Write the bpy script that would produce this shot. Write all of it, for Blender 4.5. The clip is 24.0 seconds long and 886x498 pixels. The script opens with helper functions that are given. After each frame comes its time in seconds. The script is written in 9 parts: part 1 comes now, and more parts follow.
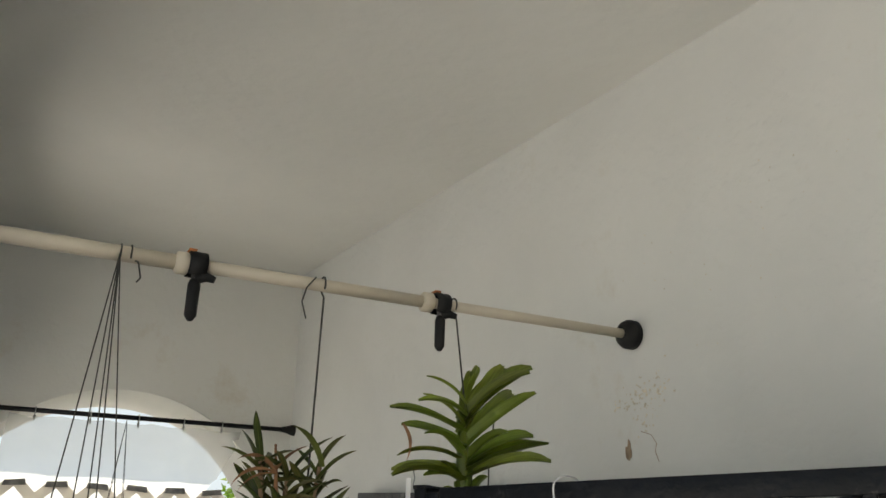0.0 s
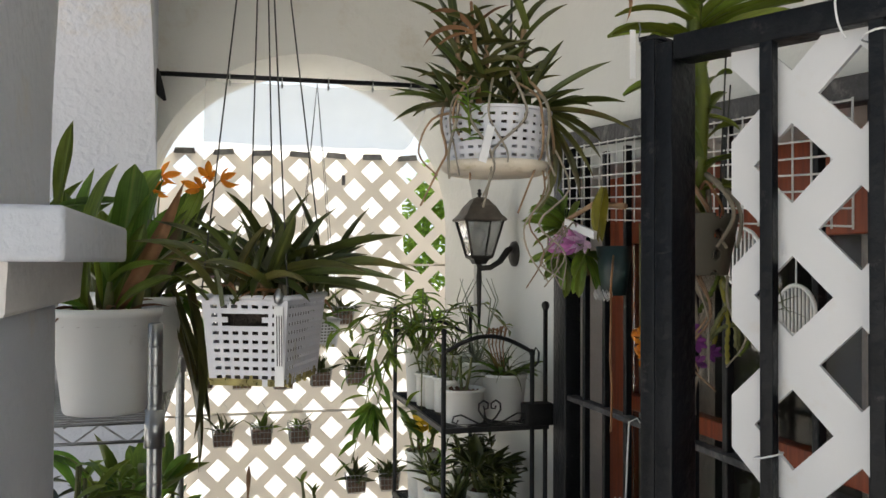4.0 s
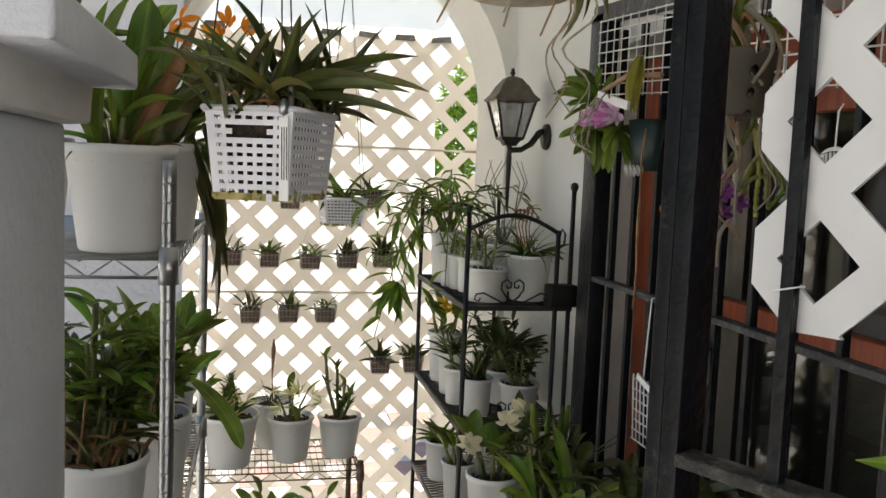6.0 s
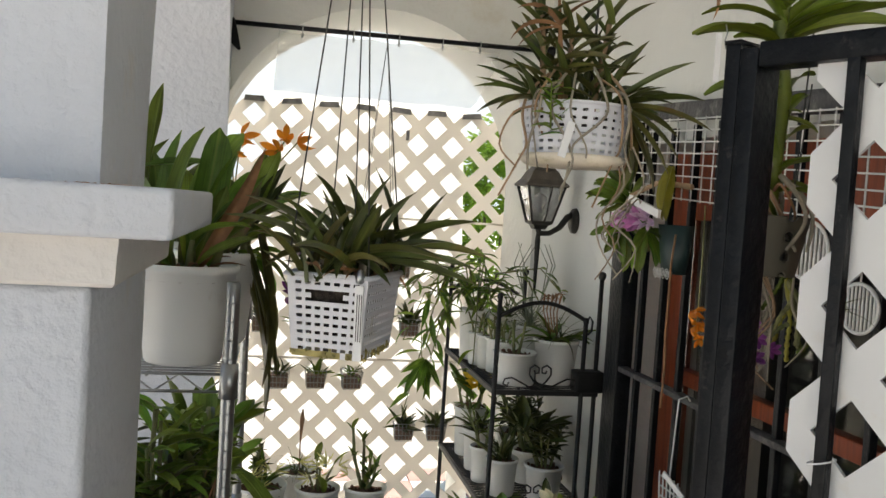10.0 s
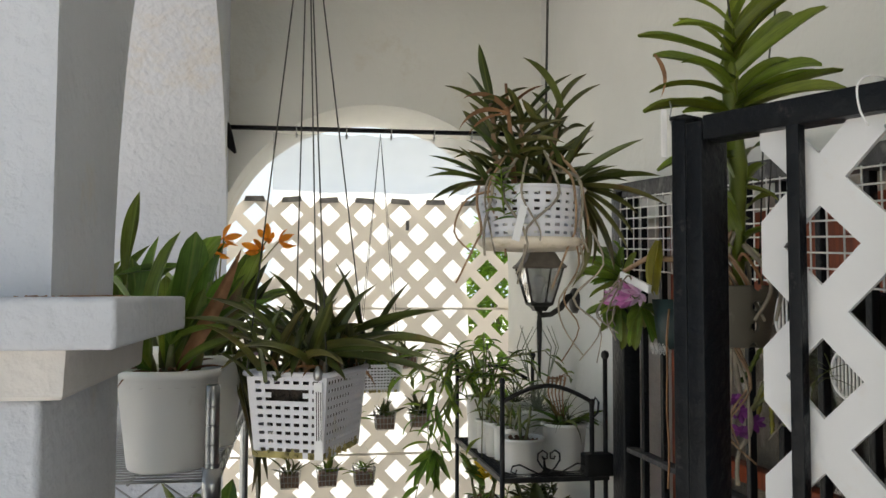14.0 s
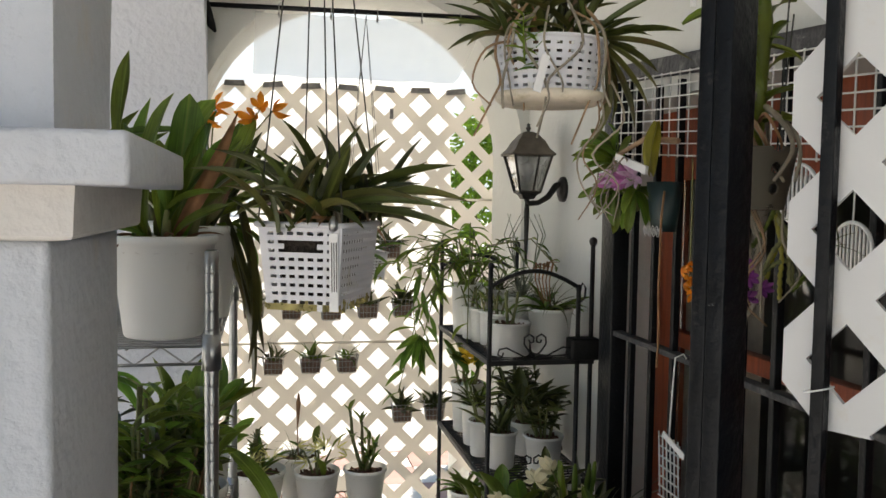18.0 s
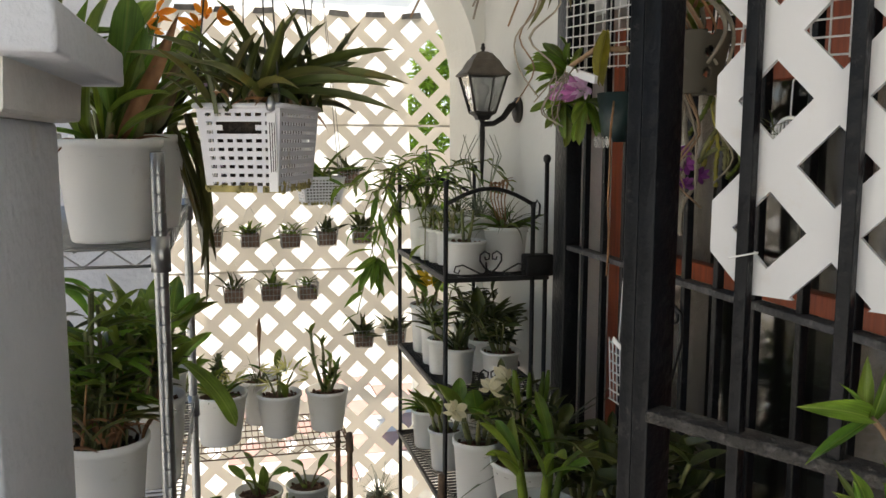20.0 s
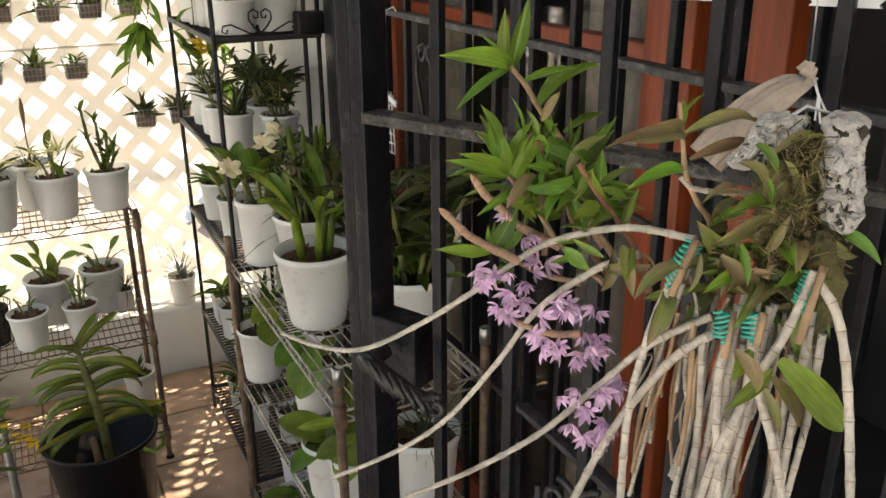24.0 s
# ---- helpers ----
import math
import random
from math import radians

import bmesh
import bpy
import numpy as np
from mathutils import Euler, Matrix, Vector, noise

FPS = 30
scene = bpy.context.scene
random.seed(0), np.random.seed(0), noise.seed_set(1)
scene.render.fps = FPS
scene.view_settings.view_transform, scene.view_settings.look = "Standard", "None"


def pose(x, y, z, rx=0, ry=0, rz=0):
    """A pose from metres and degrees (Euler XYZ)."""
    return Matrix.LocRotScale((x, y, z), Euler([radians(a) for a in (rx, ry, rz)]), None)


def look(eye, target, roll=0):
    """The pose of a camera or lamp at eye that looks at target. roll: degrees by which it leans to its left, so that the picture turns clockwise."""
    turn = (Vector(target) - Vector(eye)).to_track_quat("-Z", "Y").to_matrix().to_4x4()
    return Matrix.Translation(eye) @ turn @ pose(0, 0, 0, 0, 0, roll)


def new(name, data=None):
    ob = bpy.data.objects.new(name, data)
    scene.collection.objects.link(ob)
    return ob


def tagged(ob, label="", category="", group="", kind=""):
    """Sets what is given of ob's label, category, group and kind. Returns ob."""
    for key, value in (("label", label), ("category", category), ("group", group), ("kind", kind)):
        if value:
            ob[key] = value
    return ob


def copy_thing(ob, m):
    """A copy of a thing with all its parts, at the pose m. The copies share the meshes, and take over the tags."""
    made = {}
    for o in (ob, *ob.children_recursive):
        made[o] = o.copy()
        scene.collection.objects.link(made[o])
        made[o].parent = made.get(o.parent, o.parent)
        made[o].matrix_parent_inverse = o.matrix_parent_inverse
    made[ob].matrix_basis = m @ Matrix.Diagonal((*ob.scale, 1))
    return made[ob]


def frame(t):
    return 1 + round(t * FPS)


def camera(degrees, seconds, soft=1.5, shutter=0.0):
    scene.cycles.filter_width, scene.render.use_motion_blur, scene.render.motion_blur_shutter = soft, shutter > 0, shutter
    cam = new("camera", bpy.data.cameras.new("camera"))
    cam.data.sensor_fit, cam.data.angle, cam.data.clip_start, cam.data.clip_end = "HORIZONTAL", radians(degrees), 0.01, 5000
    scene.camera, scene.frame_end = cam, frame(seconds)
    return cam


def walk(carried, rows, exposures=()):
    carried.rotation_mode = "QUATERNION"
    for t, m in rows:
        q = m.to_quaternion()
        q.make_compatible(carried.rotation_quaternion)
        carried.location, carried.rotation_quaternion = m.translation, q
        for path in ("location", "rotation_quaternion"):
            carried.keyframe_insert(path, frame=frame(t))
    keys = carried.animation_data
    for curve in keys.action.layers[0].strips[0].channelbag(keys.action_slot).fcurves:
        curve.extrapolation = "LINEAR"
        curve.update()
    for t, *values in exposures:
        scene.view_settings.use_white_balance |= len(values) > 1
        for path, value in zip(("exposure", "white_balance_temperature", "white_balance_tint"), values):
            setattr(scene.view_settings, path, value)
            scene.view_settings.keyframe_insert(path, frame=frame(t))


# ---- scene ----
cam = camera(54.9, 24.0)
PATH = [
    (0, (-0.143, -0.023, 1.887), (0.701, 1.645, 2.599), 1.0),
    (0.5, (-0.147, 0.024, 1.888), (0.548, 1.769, 2.574), 1.4),
    (1, (-0.143, 0.061, 1.882), (0.459, 1.873, 2.48), 0.5),
    (1.5, (-0.14, 0.087, 1.871), (0.394, 1.958, 2.334), -0.6),
    (2, (-0.136, 0.105, 1.857), (0.38, 2.007, 2.199), -0.7),
    (2.5, (-0.139, 0.132, 1.843), (0.379, 2.048, 2.086), -0.5),
    (3, (-0.134, 0.144, 1.827), (0.385, 2.07, 1.977), -0.3),
    (3.5, (-0.115, 0.156, 1.796), (0.404, 2.085, 1.885), -0.1),
    (5.5, (-0.063, 0.191, 1.696), (0.384, 2.136, 1.56), 1.9),
    (6, (-0.065, 0.192, 1.685), (0.368, 2.136, 1.502), 2.3),
    (6.5, (-0.065, 0.192, 1.677), (0.346, 2.136, 1.456), 3.1),
    (7, (-0.06, 0.191, 1.675), (0.354, 2.128, 1.398), 3.5),
    (7.5, (-0.062, 0.191, 1.676), (0.349, 2.125, 1.377), 3.7),
    (8, (-0.07, 0.184, 1.699), (0.335, 2.12, 1.404), 3.4),
    (8.5, (-0.08, 0.176, 1.723), (0.324, 2.114, 1.442), 3.3),
    (9, (-0.098, 0.167, 1.752), (0.301, 2.113, 1.52), 3.2),
    (9.5, (-0.115, 0.156, 1.775), (0.282, 2.108, 1.594), 3.4),
    (10, (-0.126, 0.142, 1.802), (0.27, 2.1, 1.709), 3.7),
    (10.5, (-0.124, 0.131, 1.823), (0.323, 2.08, 1.818), 3.2),
    (12.5, (-0.07, 0.108, 1.847), (0.494, 2.014, 2.068), 1.2),
    (13, (-0.066, 0.108, 1.837), (0.372, 2.048, 2.049), 1.0),
    (13.5, (-0.065, 0.113, 1.823), (0.349, 2.061, 2.007), 0.7),
    (14, (-0.065, 0.132, 1.807), (0.277, 2.1, 1.915), 0.2),
    (14.5, (-0.069, 0.133, 1.8), (0.224, 2.111, 1.86), -0.1),
    (15, (-0.082, 0.13, 1.797), (0.192, 2.11, 1.837), -0.3),
    (15.5, (-0.097, 0.136, 1.788), (0.138, 2.122, 1.805), 0.0),
    (16, (-0.109, 0.138, 1.778), (0.118, 2.125, 1.773), 0.8),
    (16.5, (-0.108, 0.15, 1.769), (0.153, 2.132, 1.723), 1.2),
    (17, (-0.109, 0.169, 1.759), (0.186, 2.146, 1.683), 1.4),
    (17.5, (-0.106, 0.167, 1.758), (0.253, 2.131, 1.655), 1.2),
    (19.5, (-0.09, 0.151, 1.727), (0.376, 2.09, 1.566), 0.3),
    (20, (-0.082, 0.14, 1.7), (0.403, 2.064, 1.45), 0.2),
    (20.5, (-0.073, 0.126, 1.673), (0.441, 2.025, 1.312), 0.2),
    (21, (-0.058, 0.114, 1.653), (0.519, 1.971, 1.185), 0.3),
    (21.5, (-0.04, 0.098, 1.642), (0.634, 1.898, 1.088), 0.4),
    (22, (-0.028, 0.085, 1.634), (0.737, 1.83, 1.025), 1.0),
    (22.5, (-0.016, 0.076, 1.628), (0.802, 1.782, 0.978), 0.8),
    (23, (-0.013, 0.066, 1.621), (0.822, 1.746, 0.928), 0.3),
    (23.5, (-0.005, 0.057, 1.623), (0.831, 1.726, 0.904), -0.3),
    (24, (-0.007, 0.054, 1.624), (0.827, 1.724, 0.905), -0.4),
]
walk(cam, [(t, look(eye, target, roll)) for t, eye, target, roll in PATH],
     [(0, 0.10, 7400, 9), (1, 0.11, 7200, 8), (2, 0.22, 7200, 9), (3, 0.36, 7200, 11), (7, 0.60, 7600, 12), (10, 0.52, 7500, 11), (14, 0.40, 7300, 10), (17, 0.45, 7500, 11), (20, 0.58, 7600, 12), (22, 1.22, 7900, 11), (24, 1.28, 8200, 12)])
# ---------- daylight ----------
world = bpy.data.worlds.new("sky")
scene.world = world
world.use_nodes = True
sky = world.node_tree.nodes.new("ShaderNodeTexSky")
sky.sky_type = "NISHITA"
sky.sun_disc = False
sky.sun_elevation = radians(66)
sky.sun_rotation = radians(21)
sky.altitude = 20
sky.dust_density = 0.1
world.node_tree.links.new(sky.outputs["Color"], world.node_tree.nodes["Background"].inputs["Color"])
world.node_tree.nodes["Background"].inputs["Strength"].default_value = 0.115
sun = new("sun", bpy.data.lights.new("sun", "SUN"))
sun.data.energy = 5.0
sun.data.angle = radians(0.55)
sun.data.color = (1.0, 0.95, 0.86)
# the sun stands behind the arch, high and a little to the house side
sun.matrix_basis = look((0, 0, 0), (-0.16, -0.42, -1.03))
# ---------- materials ----------
def mat(name, base, rough=0.6, metal=0.0, spread=0.15, scale=8.0, bump=0.0, bump_scale=60.0, stain=None, stain_amount=0.0,
        stain_scale=3.0, rand=0.0, trans=0.0, coat=0.0, hue=0.0, spec=0.5):
    """A surface with grain, stains and relief in object space, in metres."""
    m = bpy.data.materials.new(name)
    m.use_nodes = True
    nt = m.node_tree
    n, l = nt.nodes, nt.links
    bsdf = n["Principled BSDF"]
    bsdf.inputs["Roughness"].default_value = rough
    bsdf.inputs["Metallic"].default_value = metal
    bsdf.inputs["Specular IOR Level"].default_value = spec
    bsdf.inputs["Coat Weight"].default_value = coat
    tc = n.new("ShaderNodeTexCoord")
    geo = n.new("ShaderNodeNewGeometry")
    src = geo.outputs["Position"]
    noise_a = n.new("ShaderNodeTexNoise")
    noise_a.inputs["Scale"].default_value = scale
    noise_a.inputs["Detail"].default_value = 6
    l.new(src, noise_a.inputs["Vector"])
    ramp = n.new("ShaderNodeValToRGB")
    b = Vector(base)
    lo, hi = b * (1 - spread), b * (1 + spread)
    ramp.color_ramp.elements[0].position, ramp.color_ramp.elements[1].position = 0.3, 0.7
    ramp.color_ramp.elements[0].color = (*lo, 1)
    ramp.color_ramp.elements[1].color = (*[min(v, 0.95) for v in hi], 1)
    l.new(noise_a.outputs["Fac"], ramp.inputs["Fac"])
    out = ramp.outputs["Color"]
    if stain:
        noise_b = n.new("ShaderNodeTexNoise")
        noise_b.inputs["Scale"].default_value = stain_scale
        noise_b.inputs["Detail"].default_value = 8
        noise_b.inputs["Roughness"].default_value = 0.7
        l.new(src, noise_b.inputs["Vector"])
        r2 = n.new("ShaderNodeValToRGB")
        r2.color_ramp.elements[0].position = 0.62 - 0.3 * stain_amount
        r2.color_ramp.elements[1].position = 0.82 - 0.2 * stain_amount
        l.new(noise_b.outputs["Fac"], r2.inputs["Fac"])
        mix = n.new("ShaderNodeMix")
        mix.data_type = "RGBA"
        l.new(r2.outputs["Color"], mix.inputs[0])
        l.new(out, mix.inputs[6])
        mix.inputs[7].default_value = (*stain, 1)
        out = mix.outputs[2]
    if rand:
        info = n.new("ShaderNodeObjectInfo")
        hsv = n.new("ShaderNodeHueSaturation")
        mr = n.new("ShaderNodeMapRange")
        mr.inputs["To Min"].default_value, mr.inputs["To Max"].default_value = 1 - rand, 1 + rand
        l.new(info.outputs["Random"], mr.inputs["Value"])
        l.new(mr.outputs["Result"], hsv.inputs["Value"])
        if hue:
            mh = n.new("ShaderNodeMapRange")
            mh.inputs["To Min"].default_value, mh.inputs["To Max"].default_value = 0.5 - hue, 0.5 + hue
            wob = n.new("ShaderNodeMath")
            wob.operation = "FRACT"
            mul = n.new("ShaderNodeMath")
            mul.operation = "MULTIPLY"
            mul.inputs[1].default_value = 7.31
            l.new(info.outputs["Random"], mul.inputs[0])
            l.new(mul.outputs[0], wob.inputs[0])
            l.new(wob.outputs[0], mh.inputs["Value"])
            l.new(mh.outputs["Result"], hsv.inputs["Hue"])
        l.new(out, hsv.inputs["Color"])
        out = hsv.outputs["Color"]
    l.new(out, bsdf.inputs["Base Color"])
    if bump:
        noise_c = n.new("ShaderNodeTexNoise")
        noise_c.inputs["Scale"].default_value = bump_scale
        noise_c.inputs["Detail"].default_value = 5
        l.new(src, noise_c.inputs["Vector"])
        bp = n.new("ShaderNodeBump")
        bp.inputs["Strength"].default_value = bump
        bp.inputs["Distance"].default_value = 0.01
        l.new(noise_c.outputs["Fac"], bp.inputs["Height"])
        l.new(bp.outputs["Normal"], bsdf.inputs["Normal"])
    if trans:
        tl = n.new("ShaderNodeBsdfTranslucent")
        l.new(out, tl.inputs["Color"])
        ms = n.new("ShaderNodeMixShader")
        ms.inputs[0].default_value = trans
        l.new(bsdf.outputs[0], ms.inputs[1])
        l.new(tl.outputs[0], ms.inputs[2])
        l.new(ms.outputs[0], n["Material Output"].inputs["Surface"])
    return m


PLASTER = mat("white_plaster", (0.72, 0.72, 0.68), 0.9, spread=0.05, scale=2.5, bump=0.35, bump_scale=35, stain=(0.55, 0.48, 0.36), stain_amount=0.12, stain_scale=2.2)
# base darker than PLASTER: the dimmer light high on this wall is in the colour
HOUSEWALL = mat("aged_dimmed_house_plaster", (0.630, 0.637, 0.613), 0.9, spread=0.06, scale=2.0, bump=0.35, bump_scale=35, stain=(0.55, 0.52, 0.45), stain_amount=0.06, stain_scale=4)
# the blue skylight on pillar and arcade is put into this base colour
STUCCO = mat("skylit_white_stucco", (0.612, 0.640, 0.695), 0.92, spread=0.05, scale=4, bump=0.5, bump_scale=55, stain=(0.62, 0.56, 0.48), stain_amount=0.1, stain_scale=3)
CEIL = mat("ceiling_plaster", (0.72, 0.715, 0.675), 0.92, spread=0.06, scale=1.5, bump=0.25, bump_scale=30)
EARTHY = mat("dusty_moulding_plaster", (0.68, 0.655, 0.63), 0.95, spread=0.06, scale=9, bump=0.4, bump_scale=50, stain=(0.60, 0.47, 0.37), stain_amount=0.18, stain_scale=7)
LATTICE = mat("cream_vinyl", (0.765, 0.735, 0.685), 0.5, spread=0.04, scale=3, trans=0.68)
LATTICE_W = mat("white_vinyl", (0.67, 0.672, 0.675), 0.45, spread=0.03, scale=3, stain=(0.6, 0.55, 0.48), stain_amount=0.05, stain_scale=9)
BLACK = mat("black_painted_steel", (0.008, 0.009, 0.011), 0.36, spread=0.3, scale=20, bump=0.25, bump_scale=90, stain=(0.09, 0.085, 0.08), stain_amount=0.05, stain_scale=40, spec=0.2)
DUSTY = mat("weathered_dark_bar", (0.05, 0.046, 0.042), 0.85, spread=0.5, scale=40, bump=1.0, bump_scale=120, stain=(0.26, 0.24, 0.22), stain_amount=0.3, stain_scale=30)
CAPGREY = mat("dusty_grey_edge_cap", (0.20, 0.195, 0.19), 0.8, spread=0.35, scale=40, bump=0.3)
GREYIRON = mat("dusty_grey_iron", (0.04, 0.04, 0.043), 0.6, spread=0.4, scale=25, bump=0.4, bump_scale=90, stain=(0.22, 0.21, 0.2), stain_amount=0.3, stain_scale=20)
IRON = mat("black_wrought_iron", (0.013, 0.012, 0.012), 0.45, spread=0.3, scale=30, bump=0.2, bump_scale=120)
CHROME = mat("dull_chrome", (0.37, 0.38, 0.38), 0.3, 0.95, spread=0.12, scale=30, bump=0.05, bump_scale=80)
PALEWIRE = mat("dusty_pale_wire", (0.44, 0.41, 0.36), 0.5, 0.4, spread=0.3, scale=40, stain=(0.2, 0.13, 0.08), stain_amount=0.35, stain_scale=30)
RUSTY = mat("rusty_steel", (0.20, 0.13, 0.09), 0.6, 0.5, spread=0.4, scale=30, bump=0.4, bump_scale=100, stain=(0.08, 0.055, 0.045), stain_amount=0.5, stain_scale=18)
POT = mat("white_plastic_pot", (0.84, 0.845, 0.82), 0.5, spread=0.035, scale=5, stain=(0.55, 0.52, 0.44), stain_amount=0.06, stain_scale=10, rand=0.04, trans=0.08)
POT_GREY = mat("grey_plastic_pot", (0.085, 0.074, 0.052), 0.55, spread=0.1, scale=12, stain=(0.30, 0.27, 0.23), stain_amount=0.12, stain_scale=18)
POT_BLACK = mat("black_plastic_tub", (0.006, 0.006, 0.0065), 0.42, spread=0.2, scale=12, spec=0.22)
BASKET = mat("white_woven_plastic", (0.74, 0.74, 0.78), 0.45, spread=0.04, scale=8, stain=(0.40, 0.34, 0.14), stain_amount=0.1, stain_scale=12, trans=0.1)
BASKET_MOSSY = mat("moss_stained_plastic", (0.74, 0.66, 0.54), 0.6, spread=0.15, scale=30, stain=(0.30, 0.25, 0.07), stain_amount=0.3, stain_scale=25)
MINI = mat("brown_bark_fill", (0.20, 0.13, 0.10), 0.55, spread=0.3, scale=40)
BARK = mat("bark_chips", (0.13, 0.065, 0.04), 0.95, spread=0.6, scale=70, bump=1.0, bump_scale=110)
DARKBARK = mat("dark_bark_mix", (0.04, 0.03, 0.023), 0.95, spread=0.6, scale=70, bump=1.0, bump_scale=110)
TILE = mat("terracotta_tile", (0.45, 0.305, 0.215), 0.55, spread=0.3, scale=6, bump=0.15, bump_scale=40, stain=(0.34, 0.2, 0.12), stain_amount=0.25, stain_scale=5, rand=0.1)
GROUT = mat("sandy_grout", (0.36, 0.26, 0.18), 0.95, spread=0.2, scale=25, bump=0.4, bump_scale=90)
WOOD = mat("red_brown_wood", (0.27, 0.050, 0.014), 0.45, spread=0.3, scale=9, bump=0.1, bump_scale=50, stain=(0.15, 0.035, 0.015), stain_amount=0.3, stain_scale=6)
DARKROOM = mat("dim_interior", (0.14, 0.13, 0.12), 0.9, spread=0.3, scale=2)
CORD = mat("dark_cord", (0.05, 0.05, 0.045), 0.8, spread=0.3, scale=60)
PVC = mat("aged_pvc_pipe", (0.53, 0.475, 0.38), 0.5, spread=0.06, scale=12, stain=(0.45, 0.37, 0.25), stain_amount=0.15, stain_scale=14)
RUBBER = mat("black_rubber", (0.010, 0.010, 0.010), 0.55, spread=0.2, scale=40, bump=0.2, spec=0.25)
ORANGE_PAD = mat("orange_clamp_pad", (0.45, 0.16, 0.05), 0.6)
SHEER = mat("sheer_white_curtain", (0.92, 0.92, 0.92), 0.8, spread=0.04, scale=4, trans=0.8)
GAUZE_DENSE = mat("dense_white_cotton", (0.93, 0.93, 0.91), 0.9, spread=0.03, scale=6, bump=0.2, bump_scale=40, trans=0.8)
GAUZE = mat("thin_white_cotton", (0.93, 0.93, 0.91), 0.9, spread=0.03, scale=6, bump=0.2, bump_scale=40, trans=0.8)
LAMP_METAL = mat("bronze_lamp_metal", (0.03, 0.027, 0.024), 0.5, 0.5, spread=0.3, scale=40, bump=0.2)
LAMP_TOP = mat("weathered_bronze_roof", (0.105, 0.088, 0.07), 0.6, 0.3, spread=0.25, scale=40, bump=0.2)
WIRE_WHITE = mat("white_coated_wire", (0.72, 0.72, 0.70), 0.45, spread=0.05, scale=20)
TIE = mat("teal_garden_wire", (0.02, 0.36, 0.27), 0.5, spread=0.15, scale=40)
TAG = mat("white_plant_tag", (0.78, 0.78, 0.78), 0.5, spread=0.03, scale=20)
INK = mat("dark_ink", (0.06, 0.05, 0.05), 0.7)

LEAF = mat("orchid_leaf", (0.122, 0.195, 0.029), 0.34, spread=0.3, scale=30, rand=0.35, hue=0.03, trans=0.4)
LEAF_DARK = mat("dark_orchid_leaf", (0.062, 0.080, 0.018), 0.33, spread=0.3, scale=30, rand=0.35, hue=0.025, trans=0.2)
LEAF_BRIGHT = mat("fresh_green_leaf", (0.165, 0.275, 0.038), 0.35, spread=0.3, scale=25, rand=0.3, hue=0.03, trans=0.48)
LEAF_VANDA = mat("vanda_leaf", (0.15, 0.20, 0.024), 0.36, spread=0.2, scale=25, rand=0.22, hue=0.015, trans=0.25)
LEAF_RED = mat("bronze_flushed_leaf", (0.17, 0.20, 0.05), 0.36, spread=0.3, scale=25, rand=0.3, hue=0.02, trans=0.28, stain=(0.25, 0.125, 0.095), stain_amount=0.75, stain_scale=26)
LEAF_OLIVE = mat("olive_brown_leaf", (0.095, 0.10, 0.025), 0.4, spread=0.35, scale=30, rand=0.35, hue=0.03, trans=0.2, stain=(0.14, 0.055, 0.02), stain_amount=0.25, stain_scale=25)
LEAF_YELLOW = mat("yellowing_leaf", (0.32, 0.29, 0.04), 0.45, spread=0.25, scale=25, rand=0.15, trans=0.3)
LEAF_GREY = mat("silver_air_plant", (0.20, 0.23, 0.17), 0.7, spread=0.2, scale=40, rand=0.25, trans=0.15)
DRY = mat("dry_brown_leaf", (0.26, 0.13, 0.06), 0.7, spread=0.35, scale=40, rand=0.3)
CANE = mat("green_brown_cane", (0.16, 0.17, 0.06), 0.55, spread=0.35, scale=40, rand=0.25, hue=0.03)
CANE_PALE = mat("pale_papery_cane", (0.41, 0.365, 0.31), 0.75, spread=0.25, scale=70, rand=0.15, bump=0.45, bump_scale=160, stain=(0.24, 0.18, 0.12), stain_amount=0.2, stain_scale=80)
NODE = mat("dark_cane_joint", (0.21, 0.155, 0.105), 0.8, spread=0.3, scale=60)
CANE_PINK = mat("pinkish_tan_cane", (0.40, 0.235, 0.155), 0.7, spread=0.25, scale=60, rand=0.15, bump=0.35, bump_scale=140, stain=(0.22, 0.12, 0.08), stain_amount=0.3, stain_scale=60)
CANE_TAN = mat("tan_dry_cane", (0.30, 0.19, 0.11), 0.7, spread=0.25, scale=60, rand=0.2, bump=0.3, bump_scale=120)
STEM_RED = mat("reddish_green_stem", (0.22, 0.095, 0.055), 0.5, spread=0.3, scale=50, rand=0.2)
ROOT = mat("grey_aerial_root", (0.30, 0.26, 0.20), 0.85, spread=0.25, scale=60, rand=0.15, bump=0.3, bump_scale=120)
PINK = mat("pink_petal", (0.80, 0.55, 0.73), 0.5, spread=0.25, scale=60, rand=0.15, trans=0.35)
MAGENTA = mat("magenta_petal", (0.20, 0.04, 0.21), 0.5, spread=0.25, scale=60, rand=0.15, trans=0.3)
ROSE = mat("rose_pink_petal", (0.62, 0.24, 0.52), 0.5, spread=0.3, scale=50, rand=0.2, trans=0.35)
ORANGE = mat("orange_petal", (0.92, 0.30, 0.03), 0.5, spread=0.15, scale=60, rand=0.12, trans=0.5)
YELLOW = mat("yellow_petal", (0.75, 0.50, 0.03), 0.5, spread=0.15, scale=60, rand=0.12, trans=0.3)
PALE_YELLOW = mat("pale_yellow_petal", (0.62, 0.60, 0.22), 0.5, spread=0.15, scale=60, rand=0.1, trans=0.35)
CREAM = mat("cream_petal", (0.75, 0.70, 0.50), 0.5, spread=0.1, scale=60, rand=0.1, trans=0.35)
